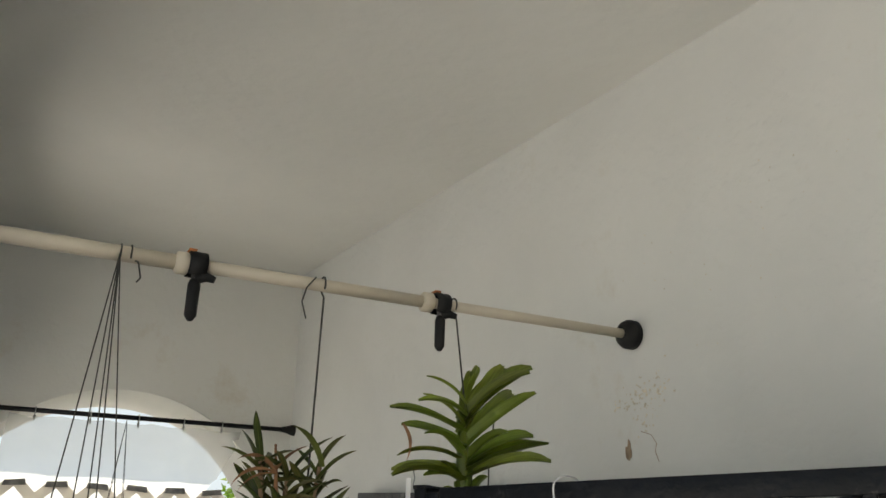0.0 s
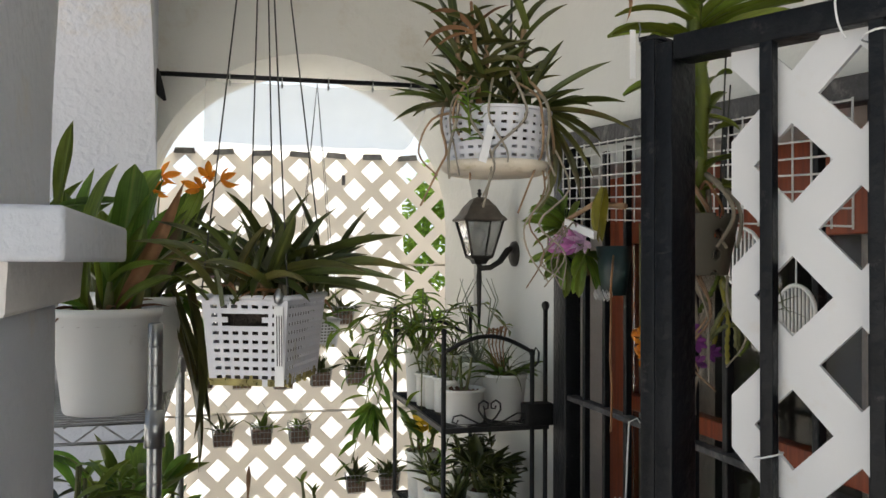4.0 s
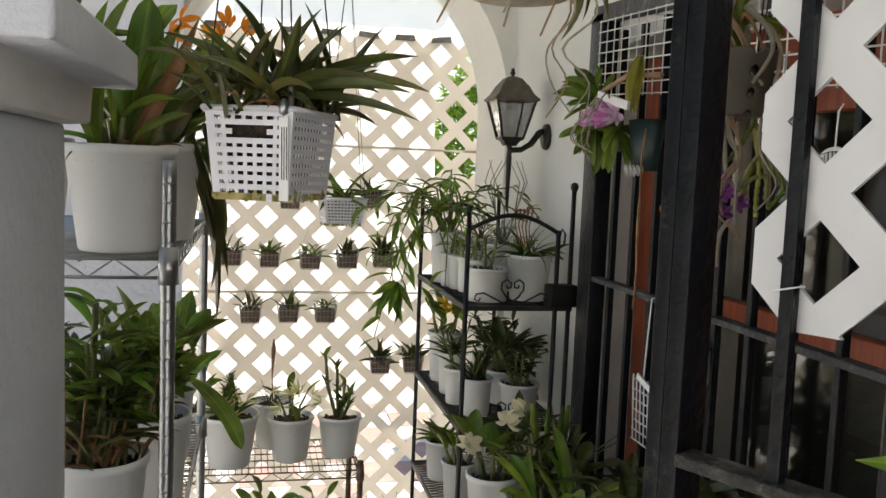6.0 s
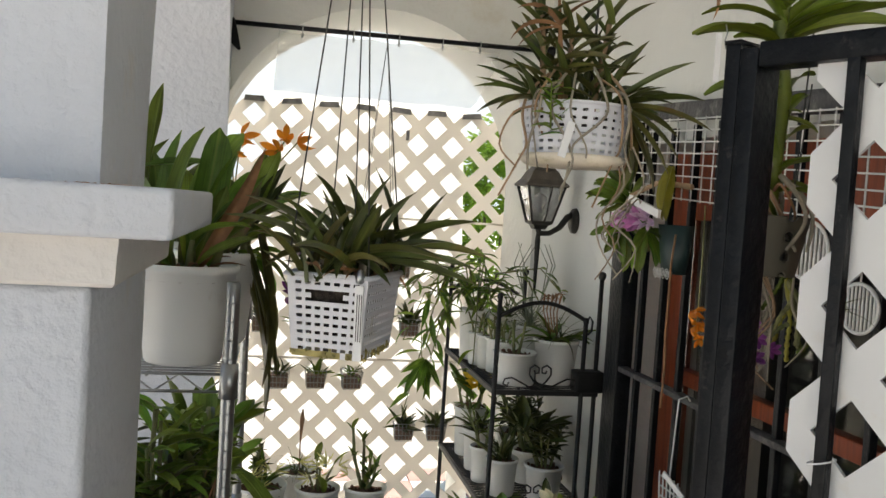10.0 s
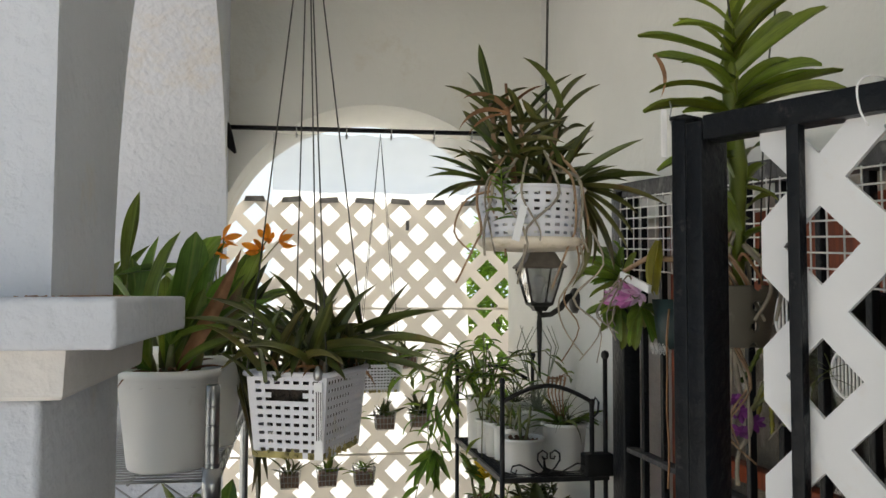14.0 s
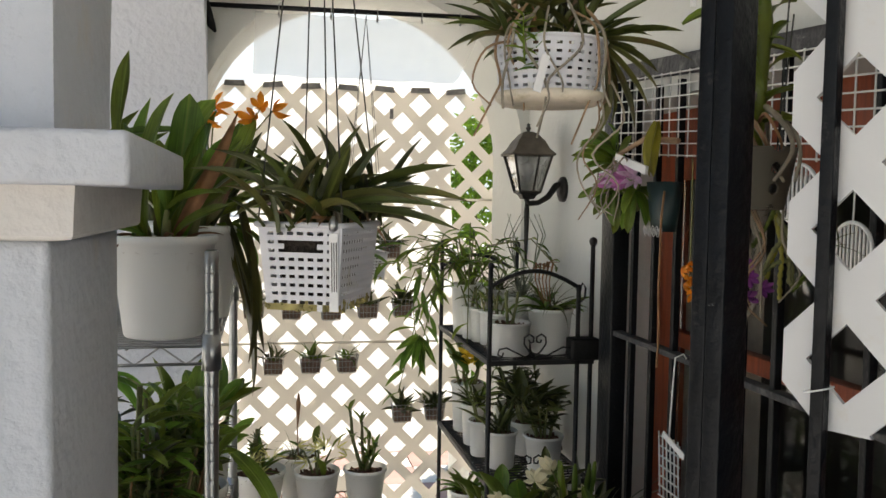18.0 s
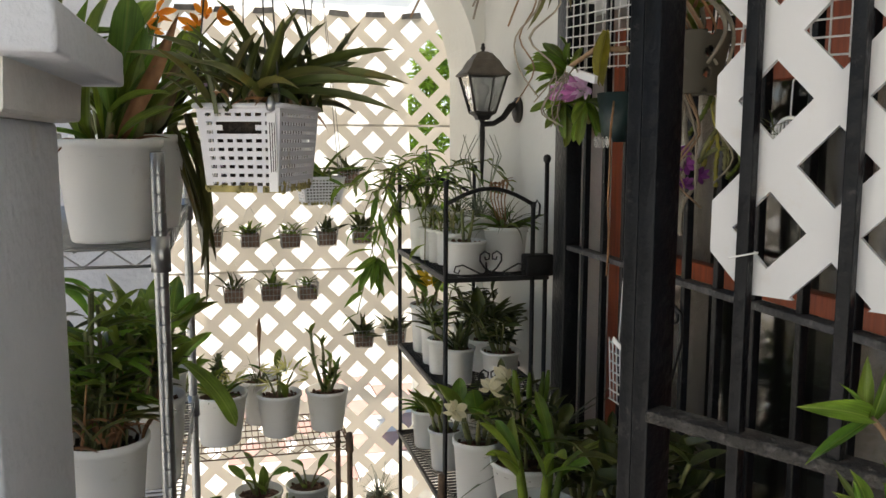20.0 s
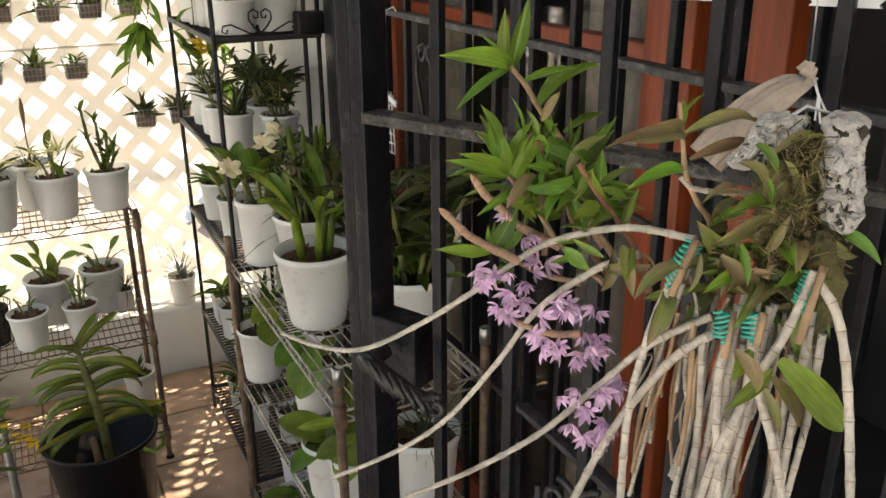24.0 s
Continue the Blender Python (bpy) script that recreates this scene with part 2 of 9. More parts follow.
CORKWOOD = mat("grey_cork_driftwood", (0.37, 0.35, 0.325), 0.9, spread=0.22, scale=90, bump=0.8, bump_scale=110, stain=(0.16, 0.12, 0.085), stain_amount=0.35, stain_scale=34)
FIBRE = mat("tan_root_fibre", (0.20, 0.15, 0.065), 0.9, spread=0.3, scale=60)
CRACK = mat("dark_cork_crack", (0.035, 0.028, 0.022), 0.95, spread=0.4, scale=60)
ALGAE = mat("yellow_brown_algae", (0.36, 0.30, 0.12), 0.9, spread=0.5, scale=60)
MOSS = mat("dry_moss", (0.105, 0.088, 0.03), 0.95, spread=0.5, scale=60, bump=1.0, bump_scale=140)
BURLAP = mat("tan_mesh_cloth", (0.56, 0.46, 0.38), 0.85, spread=0.15, scale=60, bump=0.4, bump_scale=150, trans=0.3)
HEDGE = mat("sunlit_hedge_leaf", (0.25, 0.42, 0.05), 0.5, spread=0.45, scale=25, trans=0.45)
PAVING = mat("pale_patio_paving", (0.80, 0.785, 0.765), 0.85, spread=0.08, scale=3, bump=0.2)
REDTILE = mat("pink_red_patio_tile", (0.50, 0.31, 0.28), 0.7, spread=0.15, scale=5)
CHIP = mat("bare_brown_plaster", (0.30, 0.22, 0.15), 0.95, spread=0.3, scale=60, bump=0.5)
STAIN = mat("water_stain", (0.60, 0.55, 0.45), 0.95, spread=0.2, scale=60, bump=0.5, bump_scale=90)
TEAL = mat("dark_teal_planter", (0.012, 0.036, 0.037), 0.5, spread=0.3, scale=20)


LEAF_YOUNG = mat("young_lime_leaf", (0.135, 0.25, 0.034), 0.30, spread=0.35, scale=30, rand=0.4, hue=0.02, trans=0.4)


def leaf_detail(m, rib, tip, rib_amount=0.55, tip_amount=0.35):
    """A pale midrib, fine streaks along the blade and a weathered tip, in the blade's own space."""
    nt = m.node_tree
    n, l = nt.nodes, nt.links
    bsdf = n["Principled BSDF"]
    out = bsdf.inputs["Base Color"].links[0].from_socket
    users = [k.to_socket for k in l if k.from_socket == out]
    tc = n.new("ShaderNodeTexCoord")
    sep = n.new("ShaderNodeSeparateXYZ")
    l.new(tc.outputs["Object"], sep.inputs[0])
    off = n.new("ShaderNodeMath")
    off.operation = "ABSOLUTE"
    l.new(sep.outputs["Y"], off.inputs[0])
    streak_map = n.new("ShaderNodeMapping")
    streak_map.inputs["Scale"].default_value = (3, 110, 3)
    l.new(tc.outputs["Object"], streak_map.inputs["Vector"])
    streak = n.new("ShaderNodeTexNoise")
    streak.inputs["Scale"].default_value = 1.0
    streak.inputs["Detail"].default_value = 3
    l.new(streak_map.outputs["Vector"], streak.inputs["Vector"])
    tone = n.new("ShaderNodeMapRange")
    tone.inputs["From Min"].default_value, tone.inputs["From Max"].default_value = 0.3, 0.7
    tone.inputs["To Min"].default_value, tone.inputs["To Max"].default_value = 0.74, 1.24
    l.new(streak.outputs["Fac"], tone.inputs["Value"])
    hsv = n.new("ShaderNodeHueSaturation")
    l.new(out, hsv.inputs["Color"])
    l.new(tone.outputs["Result"], hsv.inputs["Value"])
    last = hsv.outputs["Color"]
    for socket, lo, hi, amount, colour in ((off.outputs[0], 0.010, 0.003, rib_amount, rib), (sep.outputs["X"], 0.80, 1.0, tip_amount, tip)):
        mr = n.new("ShaderNodeMapRange")
        mr.inputs["From Min"].default_value, mr.inputs["From Max"].default_value = lo, hi
        mr.inputs["To Max"].default_value = amount
        l.new(socket, mr.inputs["Value"])
        mix = n.new("ShaderNodeMix")
        mix.data_type = "RGBA"
        l.new(mr.outputs["Result"], mix.inputs[0])
        l.new(last, mix.inputs[6])
        mix.inputs[7].default_value = (*colour, 1)
        last = mix.outputs[2]
    for u in users:
        l.new(last, u)


for _m, _rib, _tip in ((LEAF, (0.22, 0.30, 0.06), (0.16, 0.15, 0.03)), (LEAF_DARK, (0.13, 0.15, 0.04), (0.12, 0.09, 0.03)), (LEAF_BRIGHT, (0.26, 0.36, 0.08), (0.24, 0.26, 0.04)),
                       (LEAF_YOUNG, (0.34, 0.44, 0.10), (0.34, 0.32, 0.05)), (LEAF_VANDA, (0.10, 0.14, 0.02), (0.20, 0.20, 0.04)), (LEAF_RED, (0.24, 0.17, 0.08), (0.20, 0.10, 0.06)),
                       (LEAF_OLIVE, (0.16, 0.15, 0.05), (0.15, 0.07, 0.03))):
    leaf_detail(_m, _rib, _tip)

# wood: grain drawn out along the boards
_nt = WOOD.node_tree
_geo = _nt.nodes.new("ShaderNodeNewGeometry")
_map = _nt.nodes.new("ShaderNodeMapping")
_map.inputs["Scale"].default_value = (9, 9, 0.7)
_nt.links.new(_geo.outputs["Position"], _map.inputs["Vector"])
for _n in _nt.nodes:
    if _n.type == "TEX_NOISE":
        _nt.links.new(_map.outputs["Vector"], _n.inputs["Vector"])


def glass_mat(name, tint, rough=0.02, ior=1.45):
    m = bpy.data.materials.new(name)
    m.use_nodes = True
    b = m.node_tree.nodes["Principled BSDF"]
    b.inputs["Base Color"].default_value = (*tint, 1)
    b.inputs["Roughness"].default_value = rough
    b.inputs["Transmission Weight"].default_value = 1.0
    b.inputs["IOR"].default_value = ior
    return m


# gauze: half of it is open weave; the dense sheet holds back sun dapples
for _sheet, _share in ((SHEER, 0.58), (GAUZE, 0.55), (GAUZE_DENSE, 0.1)):
    _nt = _sheet.node_tree
    _mix = _nt.nodes.new("ShaderNodeMixShader")
    _mix.inputs[0].default_value = _share
    _clear = _nt.nodes.new("ShaderNodeBsdfTransparent")
    _out = _nt.nodes["Material Output"]
    _src = _out.inputs["Surface"].links[0].from_socket
    _nt.links.new(_src, _mix.inputs[1])
    _nt.links.new(_clear.outputs[0], _mix.inputs[2])
    _nt.links.new(_mix.outputs[0], _out.inputs["Surface"])


def glow_mat(name, colour, strength):
    m = bpy.data.materials.new(name)
    m.use_nodes = True
    nt = m.node_tree
    e = nt.nodes.new("ShaderNodeEmission")
    e.inputs["Color"].default_value = (*colour, 1)
    e.inputs["Strength"].default_value = strength
    nt.links.new(e.outputs[0], nt.nodes["Material Output"].inputs["Surface"])
    return m


HAZE = glow_mat("bright_sky_haze", (0.74, 0.87, 1.0), 0.95)
GLASS = glass_mat("clear_glass", (0.92, 0.95, 0.94))
THIN_GLASS = glass_mat("thin_lantern_glass", (0.97, 0.98, 0.98), 0.0, 1.06)
# ---------- shape helpers ----------
def thing(name, at, label, category, group="", kind="", turn=0.0):
    ob = new(name)
    ob.empty_display_size = 0.05
    ob.matrix_basis = pose(*at, 0, 0, turn)
    return tagged(ob, label, category, group, kind)


def mesh_from(bm, name, material, smooth=True):
    me = bpy.data.meshes.new(name)
    bm.to_mesh(me)
    bm.free()
    if smooth:
        me.polygons.foreach_set("use_smooth", [True] * len(me.polygons))
    me.materials.append(material)
    return me


def part(name, bm, material, parent, label="", smooth=True):
    """One mesh object; its vertices are in the parent's own space."""
    ob = new(name, mesh_from(bm, name, material, smooth))
    ob.parent = parent
    if label:
        ob["label"] = label
    return ob


def piece(name, me, m, parent):
    ob = new(name, me)
    ob.parent = parent
    ob.matrix_basis = m
    return ob


def whole(name, bm, material, label, category, group="", kind="", smooth=True, at=(0, 0, 0)):
    ob = new(name, mesh_from(bm, name, material, smooth))
    ob.location = at
    return tagged(ob, label, category, group, kind)


def add_box(bm, c, s, m=None, bevel=0.0):
    geom = bmesh.ops.create_cube(bm, size=1.0, matrix=(m or Matrix()) @ Matrix.Translation(c) @ Matrix.Diagonal((*s, 1)))
    if bevel:
        edges = {e for v in geom["verts"] for e in v.link_edges}
        bmesh.ops.bevel(bm, geom=list(edges), offset=bevel, segments=2, affect="EDGES", profile=0.6)
    return bm


def box(c, s, m=None, bevel=0.0):
    return add_box(bmesh.new(), c, s, m, bevel)


def add_tube(bm, pts, r, seg=6, caps=True):
    """A round bar along points; r is one radius or one per point."""
    pts = [Vector(p) for p in pts]
    rs = r if hasattr(r, "__len__") else [r] * len(pts)
    d0 = (pts[1] - pts[0]).normalized()
    side = d0.orthogonal().normalized()
    rings = []
    for i, p in enumerate(pts):
        d = (pts[min(i + 1, len(pts) - 1)] - pts[max(i - 1, 0)])
        d = d.normalized() if d.length > 1e-9 else d0
        side = (side - d * side.dot(d))
        side = side.normalized() if side.length > 1e-6 else d.orthogonal().normalized()
        up = d.cross(side)
        rings.append([bm.verts.new(p + (side * math.cos(a) + up * math.sin(a)) * rs[i]) for a in (2 * math.pi * k / seg for k in range(seg))])
    for a, b in zip(rings, rings[1:]):
        for k in range(seg):
            bm.faces.new((a[k], a[(k + 1) % seg], b[(k + 1) % seg], b[k]))
    if caps:
        bm.faces.new(rings[0][::-1])
        bm.faces.new(rings[-1])
    return bm


def tube(pts, r, seg=6):
    return add_tube(bmesh.new(), pts, r, seg)


def smooth_path(pts, n=5):
    """A smooth line through a few points."""
    pts = [Vector(p) for p in pts]
    out = []
    for i in range(len(pts) - 1):
        p0, p1, p2, p3 = pts[max(i - 1, 0)], pts[i], pts[i + 1], pts[min(i + 2, len(pts) - 1)]
        for k in range(n):
            t = k / n
            out.append(0.5 * (2 * p1 + (p2 - p0) * t + (2 * p0 - 5 * p1 + 4 * p2 - p3) * t * t + (3 * p1 - p0 - 3 * p2 + p3) * t ** 3))
    return out + [pts[-1]]


def add_lathe(bm, prof, seg=28, c=(0, 0, 0), sx=1.0, sy=1.0, close=False):
    """A turned shape from (radius, height) pairs."""
    rings = []
    for r, z in prof:
        if r < 1e-6:
            rings.append([bm.verts.new((c[0], c[1], c[2] + z))])
        else:
            rings.append([bm.verts.new((c[0] + r * sx * math.cos(2 * math.pi * k / seg), c[1] + r * sy * math.sin(2 * math.pi * k / seg), c[2] + z)) for k in range(seg)])
    for a, b in zip(rings, rings[1:]):
        for k in range(seg):
            k2 = (k + 1) % seg
            if len(a) == 1 and len(b) > 1:
                bm.faces.new((a[0], b[k2], b[k]))
            elif len(b) == 1 and len(a) > 1:
                bm.faces.new((a[k], a[k2], b[0]))
            elif len(a) > 1:
                bm.faces.new((a[k], a[k2], b[k2], b[k]))
    return bm


def lathe(prof, seg=28, c=(0, 0, 0), sx=1.0, sy=1.0):
    return add_lathe(bmesh.new(), prof, seg, c, sx, sy)


def add_prism(bm, outline, y0, y1, plane="xz"):
    """A flat outline given thickness; plane xz runs along y, xy along z, yz along x."""
    def at(a, b, t):
        return {"xz": (a, t, b), "xy": (a, b, t), "yz": (t, a, b)}[plane]
    f = [bm.verts.new(at(a, b, y0)) for a, b in outline]
    g = [bm.verts.new(at(a, b, y1)) for a, b in outline]
    n = len(outline)
    bm.faces.new(f)
    bm.faces.new(g[::-1])
    for i in range(n):
        bm.faces.new((f[i], g[i], g[(i + 1) % n], f[(i + 1) % n]))
    bmesh.ops.recalc_face_normals(bm, faces=bm.faces)
    return bm


def leaf_mesh(name, material, droop=0.5, fold=0.25, width=0.1, tip=1.6, base=0.6, twist=0.0, n=9, notch=False, wave=0.0, mid=0.45):
    """A blade one unit long from the origin, out along +x, arching down; width is a share of its length."""
    bm = bmesh.new()
    rows = []
    x = z = 0.0
    ang = 0.0
    for i in range(n + 1):
        t = i / n
        ang = -droop * 1.6 * t
        if i:
            x += math.cos(ang) / n
            z += math.sin(ang) / n
        w = width * 0.5 * (base + (1 - base) * math.sin(math.pi / 2 * min(1, t / mid))) * (1 - max(0, (t - mid) / (1 - mid)) ** tip)
        if i == n:
            w = width * (0.16 if notch else 0.012)
        tw = twist * t + wave * math.sin(7 * t)
        c, s = math.cos(tw), math.sin(tw)
        nx, nz = -math.sin(ang), math.cos(ang)
        up = fold * w
        def at(yy, uu):
            y2, u2 = yy * c - uu * s, yy * s + uu * c
            return bm.verts.new((x + nx * u2, y2, z + nz * u2))
        rows.append((at(-w, up * 2), at(-w * 0.45, up * 0.7), at(0, 0), at(w * 0.45, up * 0.7), at(w, up * 2)))
    for a, b in zip(rows, rows[1:]):
        for k in range(4):
            bm.faces.new((a[k], a[k + 1], b[k + 1], b[k]))
    return mesh_from(bm, name, material)


def leaf_set(name, material, count=4, seed=1, **kw):
    rnd = random.Random(seed)
    out = []
    for _ in range(count):
        k = dict(kw)
        k["droop"] = kw.get("droop", 0.5) * rnd.uniform(0.5, 1.5)
        k["width"] = kw.get("width", 0.1) * rnd.uniform(0.85, 1.15)
        k["twist"] = rnd.uniform(-0.5, 0.5)
        k["wave"] = rnd.uniform(-0.12, 0.12)
        out.append(leaf_mesh(name, material, **k))
    return out


def aim(at, az, el, length, roll=0.0, wide=1.0):
    """The pose of a blade: its root, heading, rise (degrees) and length."""
    return pose(*at, 0, 0, az) @ pose(0, 0, 0, 0, -el, 0) @ pose(0, 0, 0, roll, 0, 0) @ Matrix.Diagonal((length, length * wide, length, 1))


def reach(base, tip, me, roll=0.0, wide=1.0):
    """The pose of a blade that runs from one point to another."""
    base, tip = Vector(base), Vector(tip)
    end = max((v.co for v in me.vertices), key=lambda c: c.length)
    d = tip - base
    el = math.degrees(math.asin(max(-1, min(1, d.z / d.length))) - math.atan2(end.z, end.x))
    return aim(base, math.degrees(math.atan2(d.y, d.x)), el, d.length / math.hypot(end.x, end.z), roll, wide)


def facing(base, tip, me, normal, wide=1.0):
    """The same, with the blade's upper side turned to a given direction, as leaves turn to the light."""
    base, tip = Vector(base), Vector(tip)
    end = max((v.co for v in me.vertices), key=lambda c: c.length)
    d = tip - base
    x = d.normalized()
    z = Vector(normal) - x * Vector(normal).dot(x)
    z = z.normalized() if z.length > 1e-4 else x.orthogonal().normalized()
    y = z.cross(x)
    m = Matrix((x, y, z)).transposed().to_4x4()
    tilt = Matrix.Rotation(math.atan2(end.z, end.x), 4, "Y")
    size = d.length / math.hypot(end.x, end.z)
    return Matrix.Translation(base) @ m @ tilt @ Matrix.Diagonal((size, size * wide, size, 1))


def fan(parent, meshes, rnd, at, count, length, el=(35, 75), az=(0, 360), spread=0.02, name="leaf", wide=1.0):
    for i in range(count):
        a = az[0] + (az[1] - az[0]) * (i + rnd.uniform(0.1, 0.9)) / count
        p = (at[0] + rnd.uniform(-spread, spread), at[1] + rnd.uniform(-spread, spread), at[2] + rnd.uniform(-0.008, 0.008))
        piece(name, rnd.choice(meshes), aim(p, a, rnd.uniform(*el), length * rnd.uniform(0.65, 1.15), rnd.uniform(-25, 25), wide), parent)
# ---------- the porch: floor, walls, ceiling ----------
XL, XR, YB, YO = -0.335, 0.745, 2.87, 3.24      # left wall, right wall, back wall's near and far face
LEFT_OUT = XL - 0.30
FRONT = -1.6
CEIL_AT = 2.62                                   # the ceiling rises gently towards the back
CEIL_RISE = 0.10


def ceil_z(y):
    return CEIL_AT + CEIL_RISE * y


ground = bmesh.new()
add_box(ground, (0, 0, -0.21), (900, 900, 0.02))
whole("ground", ground, PAVING, "pale sunlit paving of the patio", "ground", kind="structure")

floor = thing("floor", (0, 0, 0), "terracotta tiled porch floor with sandy joints", "floor", kind="structure")
part("bed", box((0.1, 0.65, -0.105), (2.6, 5.15, 0.19)), GROUT, floor)
part("front_paving", box((0.1, -3.5, -0.11), (6, 3.1, 0.18)), PAVING, floor)

# ceiling slab; its unseen front end is extended to block skylight
bm = bmesh.new()
y0, y1, x0, x1 = -1.15, YO + 0.3, LEFT_OUT, XR + 0.9
vs = [bm.verts.new((x, y, ceil_z(y) + h)) for h in (0, 0.2) for x, y in ((x0, y0), (x1, y0), (x1, y1), (x0, y1))]
for f in ((0, 1, 2, 3), (7, 6, 5, 4), (0, 4, 5, 1), (1, 5, 6, 2), (2, 6, 7, 3), (3, 7, 4, 0)):
    bm.faces.new([vs[i] for i in f])
whole("ceiling", bm, CEIL, "plain cream plastered porch ceiling", "ceiling", kind="structure", smooth=False)


def arch_wall(u0, u1, z0, top0, top1, cu, spring, r, t0, t1, plane, sill=None, n=28, half=None, thin=None):
    """A wall with one round-headed opening. u runs along the wall; t0 and t1 are its faces."""
    half = half or r
    bm = bmesh.new()
    def zt(u):
        return top0 + (top1 - top0) * (u - u0) / (u1 - u0)
    arc = [(cu - r * math.cos(math.pi * k / n), spring + r * math.sin(math.pi * k / n)) for k in range(n + 1)]
    sill = z0 if sill is None else sill
    def quad(pts, far=None):
        add_prism(bm, pts, t0, far or t1, plane)
    quad([(u0, z0), (cu - r, z0), (cu - r, spring), (cu - r, zt(cu - r)), (u0, zt(u0))])
    quad([(cu + r, z0), (u1, z0), (u1, zt(u1)), (cu + r, zt(cu + r)), (cu + r, spring)], thin)
    for k, ((ua, za), (ub, zb)) in enumerate(zip(arc, arc[1:])):
        quad([(ua, za), (ub, zb), (ub, zt(ub)), (ua, zt(ua))], thin if k > n - 6 else None)
    if sill > z0:
        quad([(cu - r, z0), (cu + r, z0), (cu + r, sill), (cu - r, sill)])
    bmesh.ops.remove_doubles(bm, verts=bm.verts, dist=1e-5)
    return bm


# back wall with the round arch; the lattice closes it on the garden side
ACX, ACZ, AR = 0.2, 1.90, 0.524
whole("wall_back", arch_wall(LEFT_OUT, XR + 0.3, -0.2, ceil_z(YB), ceil_z(YB), ACX, ACZ, AR, YB, YO, "xz"), PLASTER,
      "white plastered end wall with a round arch", "wall", kind="structure", smooth=False)
part("upstand", box((ACX, 3.18, 0.123), (2 * AR - 0.004, 0.10, 0.278), bevel=0.008), PLASTER, bpy.data.objects["wall_back"])

# left wall: an arcade with a wide arch beyond the near pillar
LCY, LSPR, LR = 2.02, 1.80, 0.85
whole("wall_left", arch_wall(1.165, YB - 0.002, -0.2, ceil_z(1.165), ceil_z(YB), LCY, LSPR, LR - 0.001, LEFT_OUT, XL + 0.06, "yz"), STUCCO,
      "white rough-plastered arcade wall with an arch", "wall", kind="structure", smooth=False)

# right wall, with the opening for the wooden doors behind the grille
WX0, WX1 = XR, XR + 0.26
bm = bmesh.new()
DY0, DY1, DZ = 0.20, 2.22, 1.985
add_prism(bm, [(FRONT, -0.2), (DY0, -0.2), (DY0, ceil_z(DY0)), (FRONT, ceil_z(FRONT))], WX0, WX1, "yz")
add_prism(bm, [(DY1, -0.2), (YB, -0.2), (YB, ceil_z(YB)), (DY1, ceil_z(DY1))], WX0, WX1, "yz")
add_prism(bm, [(DY0, DZ), (DY1, DZ), (DY1, ceil_z(DY1)), (DY0, ceil_z(DY0))], WX0, WX1, "yz")
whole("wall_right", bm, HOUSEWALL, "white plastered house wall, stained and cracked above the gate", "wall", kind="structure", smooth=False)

# the room behind the doors; its dimness is put into the wall colour
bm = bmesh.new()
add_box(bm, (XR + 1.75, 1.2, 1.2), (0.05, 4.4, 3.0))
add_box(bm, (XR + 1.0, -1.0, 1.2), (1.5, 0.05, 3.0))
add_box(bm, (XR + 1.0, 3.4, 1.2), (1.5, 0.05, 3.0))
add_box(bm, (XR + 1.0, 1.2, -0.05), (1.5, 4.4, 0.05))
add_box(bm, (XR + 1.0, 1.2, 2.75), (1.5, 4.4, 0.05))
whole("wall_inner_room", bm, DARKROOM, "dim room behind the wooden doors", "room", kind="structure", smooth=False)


# near pillar with its moulded capital
def near_pillar():
    ob = thing("pillar", (0, 0, 0), "white rough-plastered pillar with a moulded capital, dirt on its ledge", "pillar", kind="structure")
    px1 = -0.269
    x0, y0, y1 = px1 - 0.62, 0.886, 1.203
    bm = bmesh.new()
    add_box(bm, ((x0 + px1) / 2, (y0 + y1) / 2, 0.76), (px1 - x0, y1 - y0, 1.92), bevel=0.007)
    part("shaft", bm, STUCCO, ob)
    # a band of nearly upright plaster with worn edges, then the broad ledge
    bm = bmesh.new()
    prof = ((0.004, 1.7195), (0.0195, 1.7215), (0.0215, 1.7245), (0.0225, 1.745), (0.024, 1.7645))
    rows = [[bm.verts.new((x, y, z)) for x, y in ((x0 - g, y0 - g), (px1 + g, y0 - g), (px1 + g, y1 + g), (x0 - g, y1 + g))] for g, z in prof]
    for a, b in zip(rows, rows[1:]):
        for k in range(4):
            bm.faces.new((a[k], a[(k + 1) % 4], b[(k + 1) % 4], b[k]))
    bm.faces.new(rows[0][::-1])
    bm.faces.new(rows[-1])
    part("lower_moulding", bm, EARTHY, ob, "pinkish dusty plaster moulding", smooth=False)
    bm = bmesh.new()
    add_box(bm, ((x0 + px1) / 2, (0.826 + 1.25) / 2, 1.784), (px1 - x0 + 0.138, 1.25 - 0.826, 0.041), bevel=0.005)
    part("ledge", bm, STUCCO, ob)
    # the upper part, which springs into the arch
    bm = bmesh.new()
    n = 20
    px1, y0, y1 = -0.2715, 0.914, 1.168
    prof = [(y0, 1.804), (y1, 1.804)]
    for k in range(n + 1):
        a = math.pi - (math.pi / 2) * k / n
        prof.append((LCY + LR * math.cos(a), 1.804 + LR * math.sin(a)))
    prof = prof[:2] + [p for p in prof[2:]]
    outline = [(y0, 1.804), (y1, 1.804)] + [(max(y, y1 + 0.004), z) for y, z in prof[3:] if z < ceil_z(1.2)]
    zt = outline[-1][1]
    outline += [(outline[-1][0], ceil_z(outline[-1][0])), (y0, ceil_z(y0))]
    add_prism(bm, outline, x0, px1, "yz")
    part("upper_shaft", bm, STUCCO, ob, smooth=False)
    return ob


near_pillar()


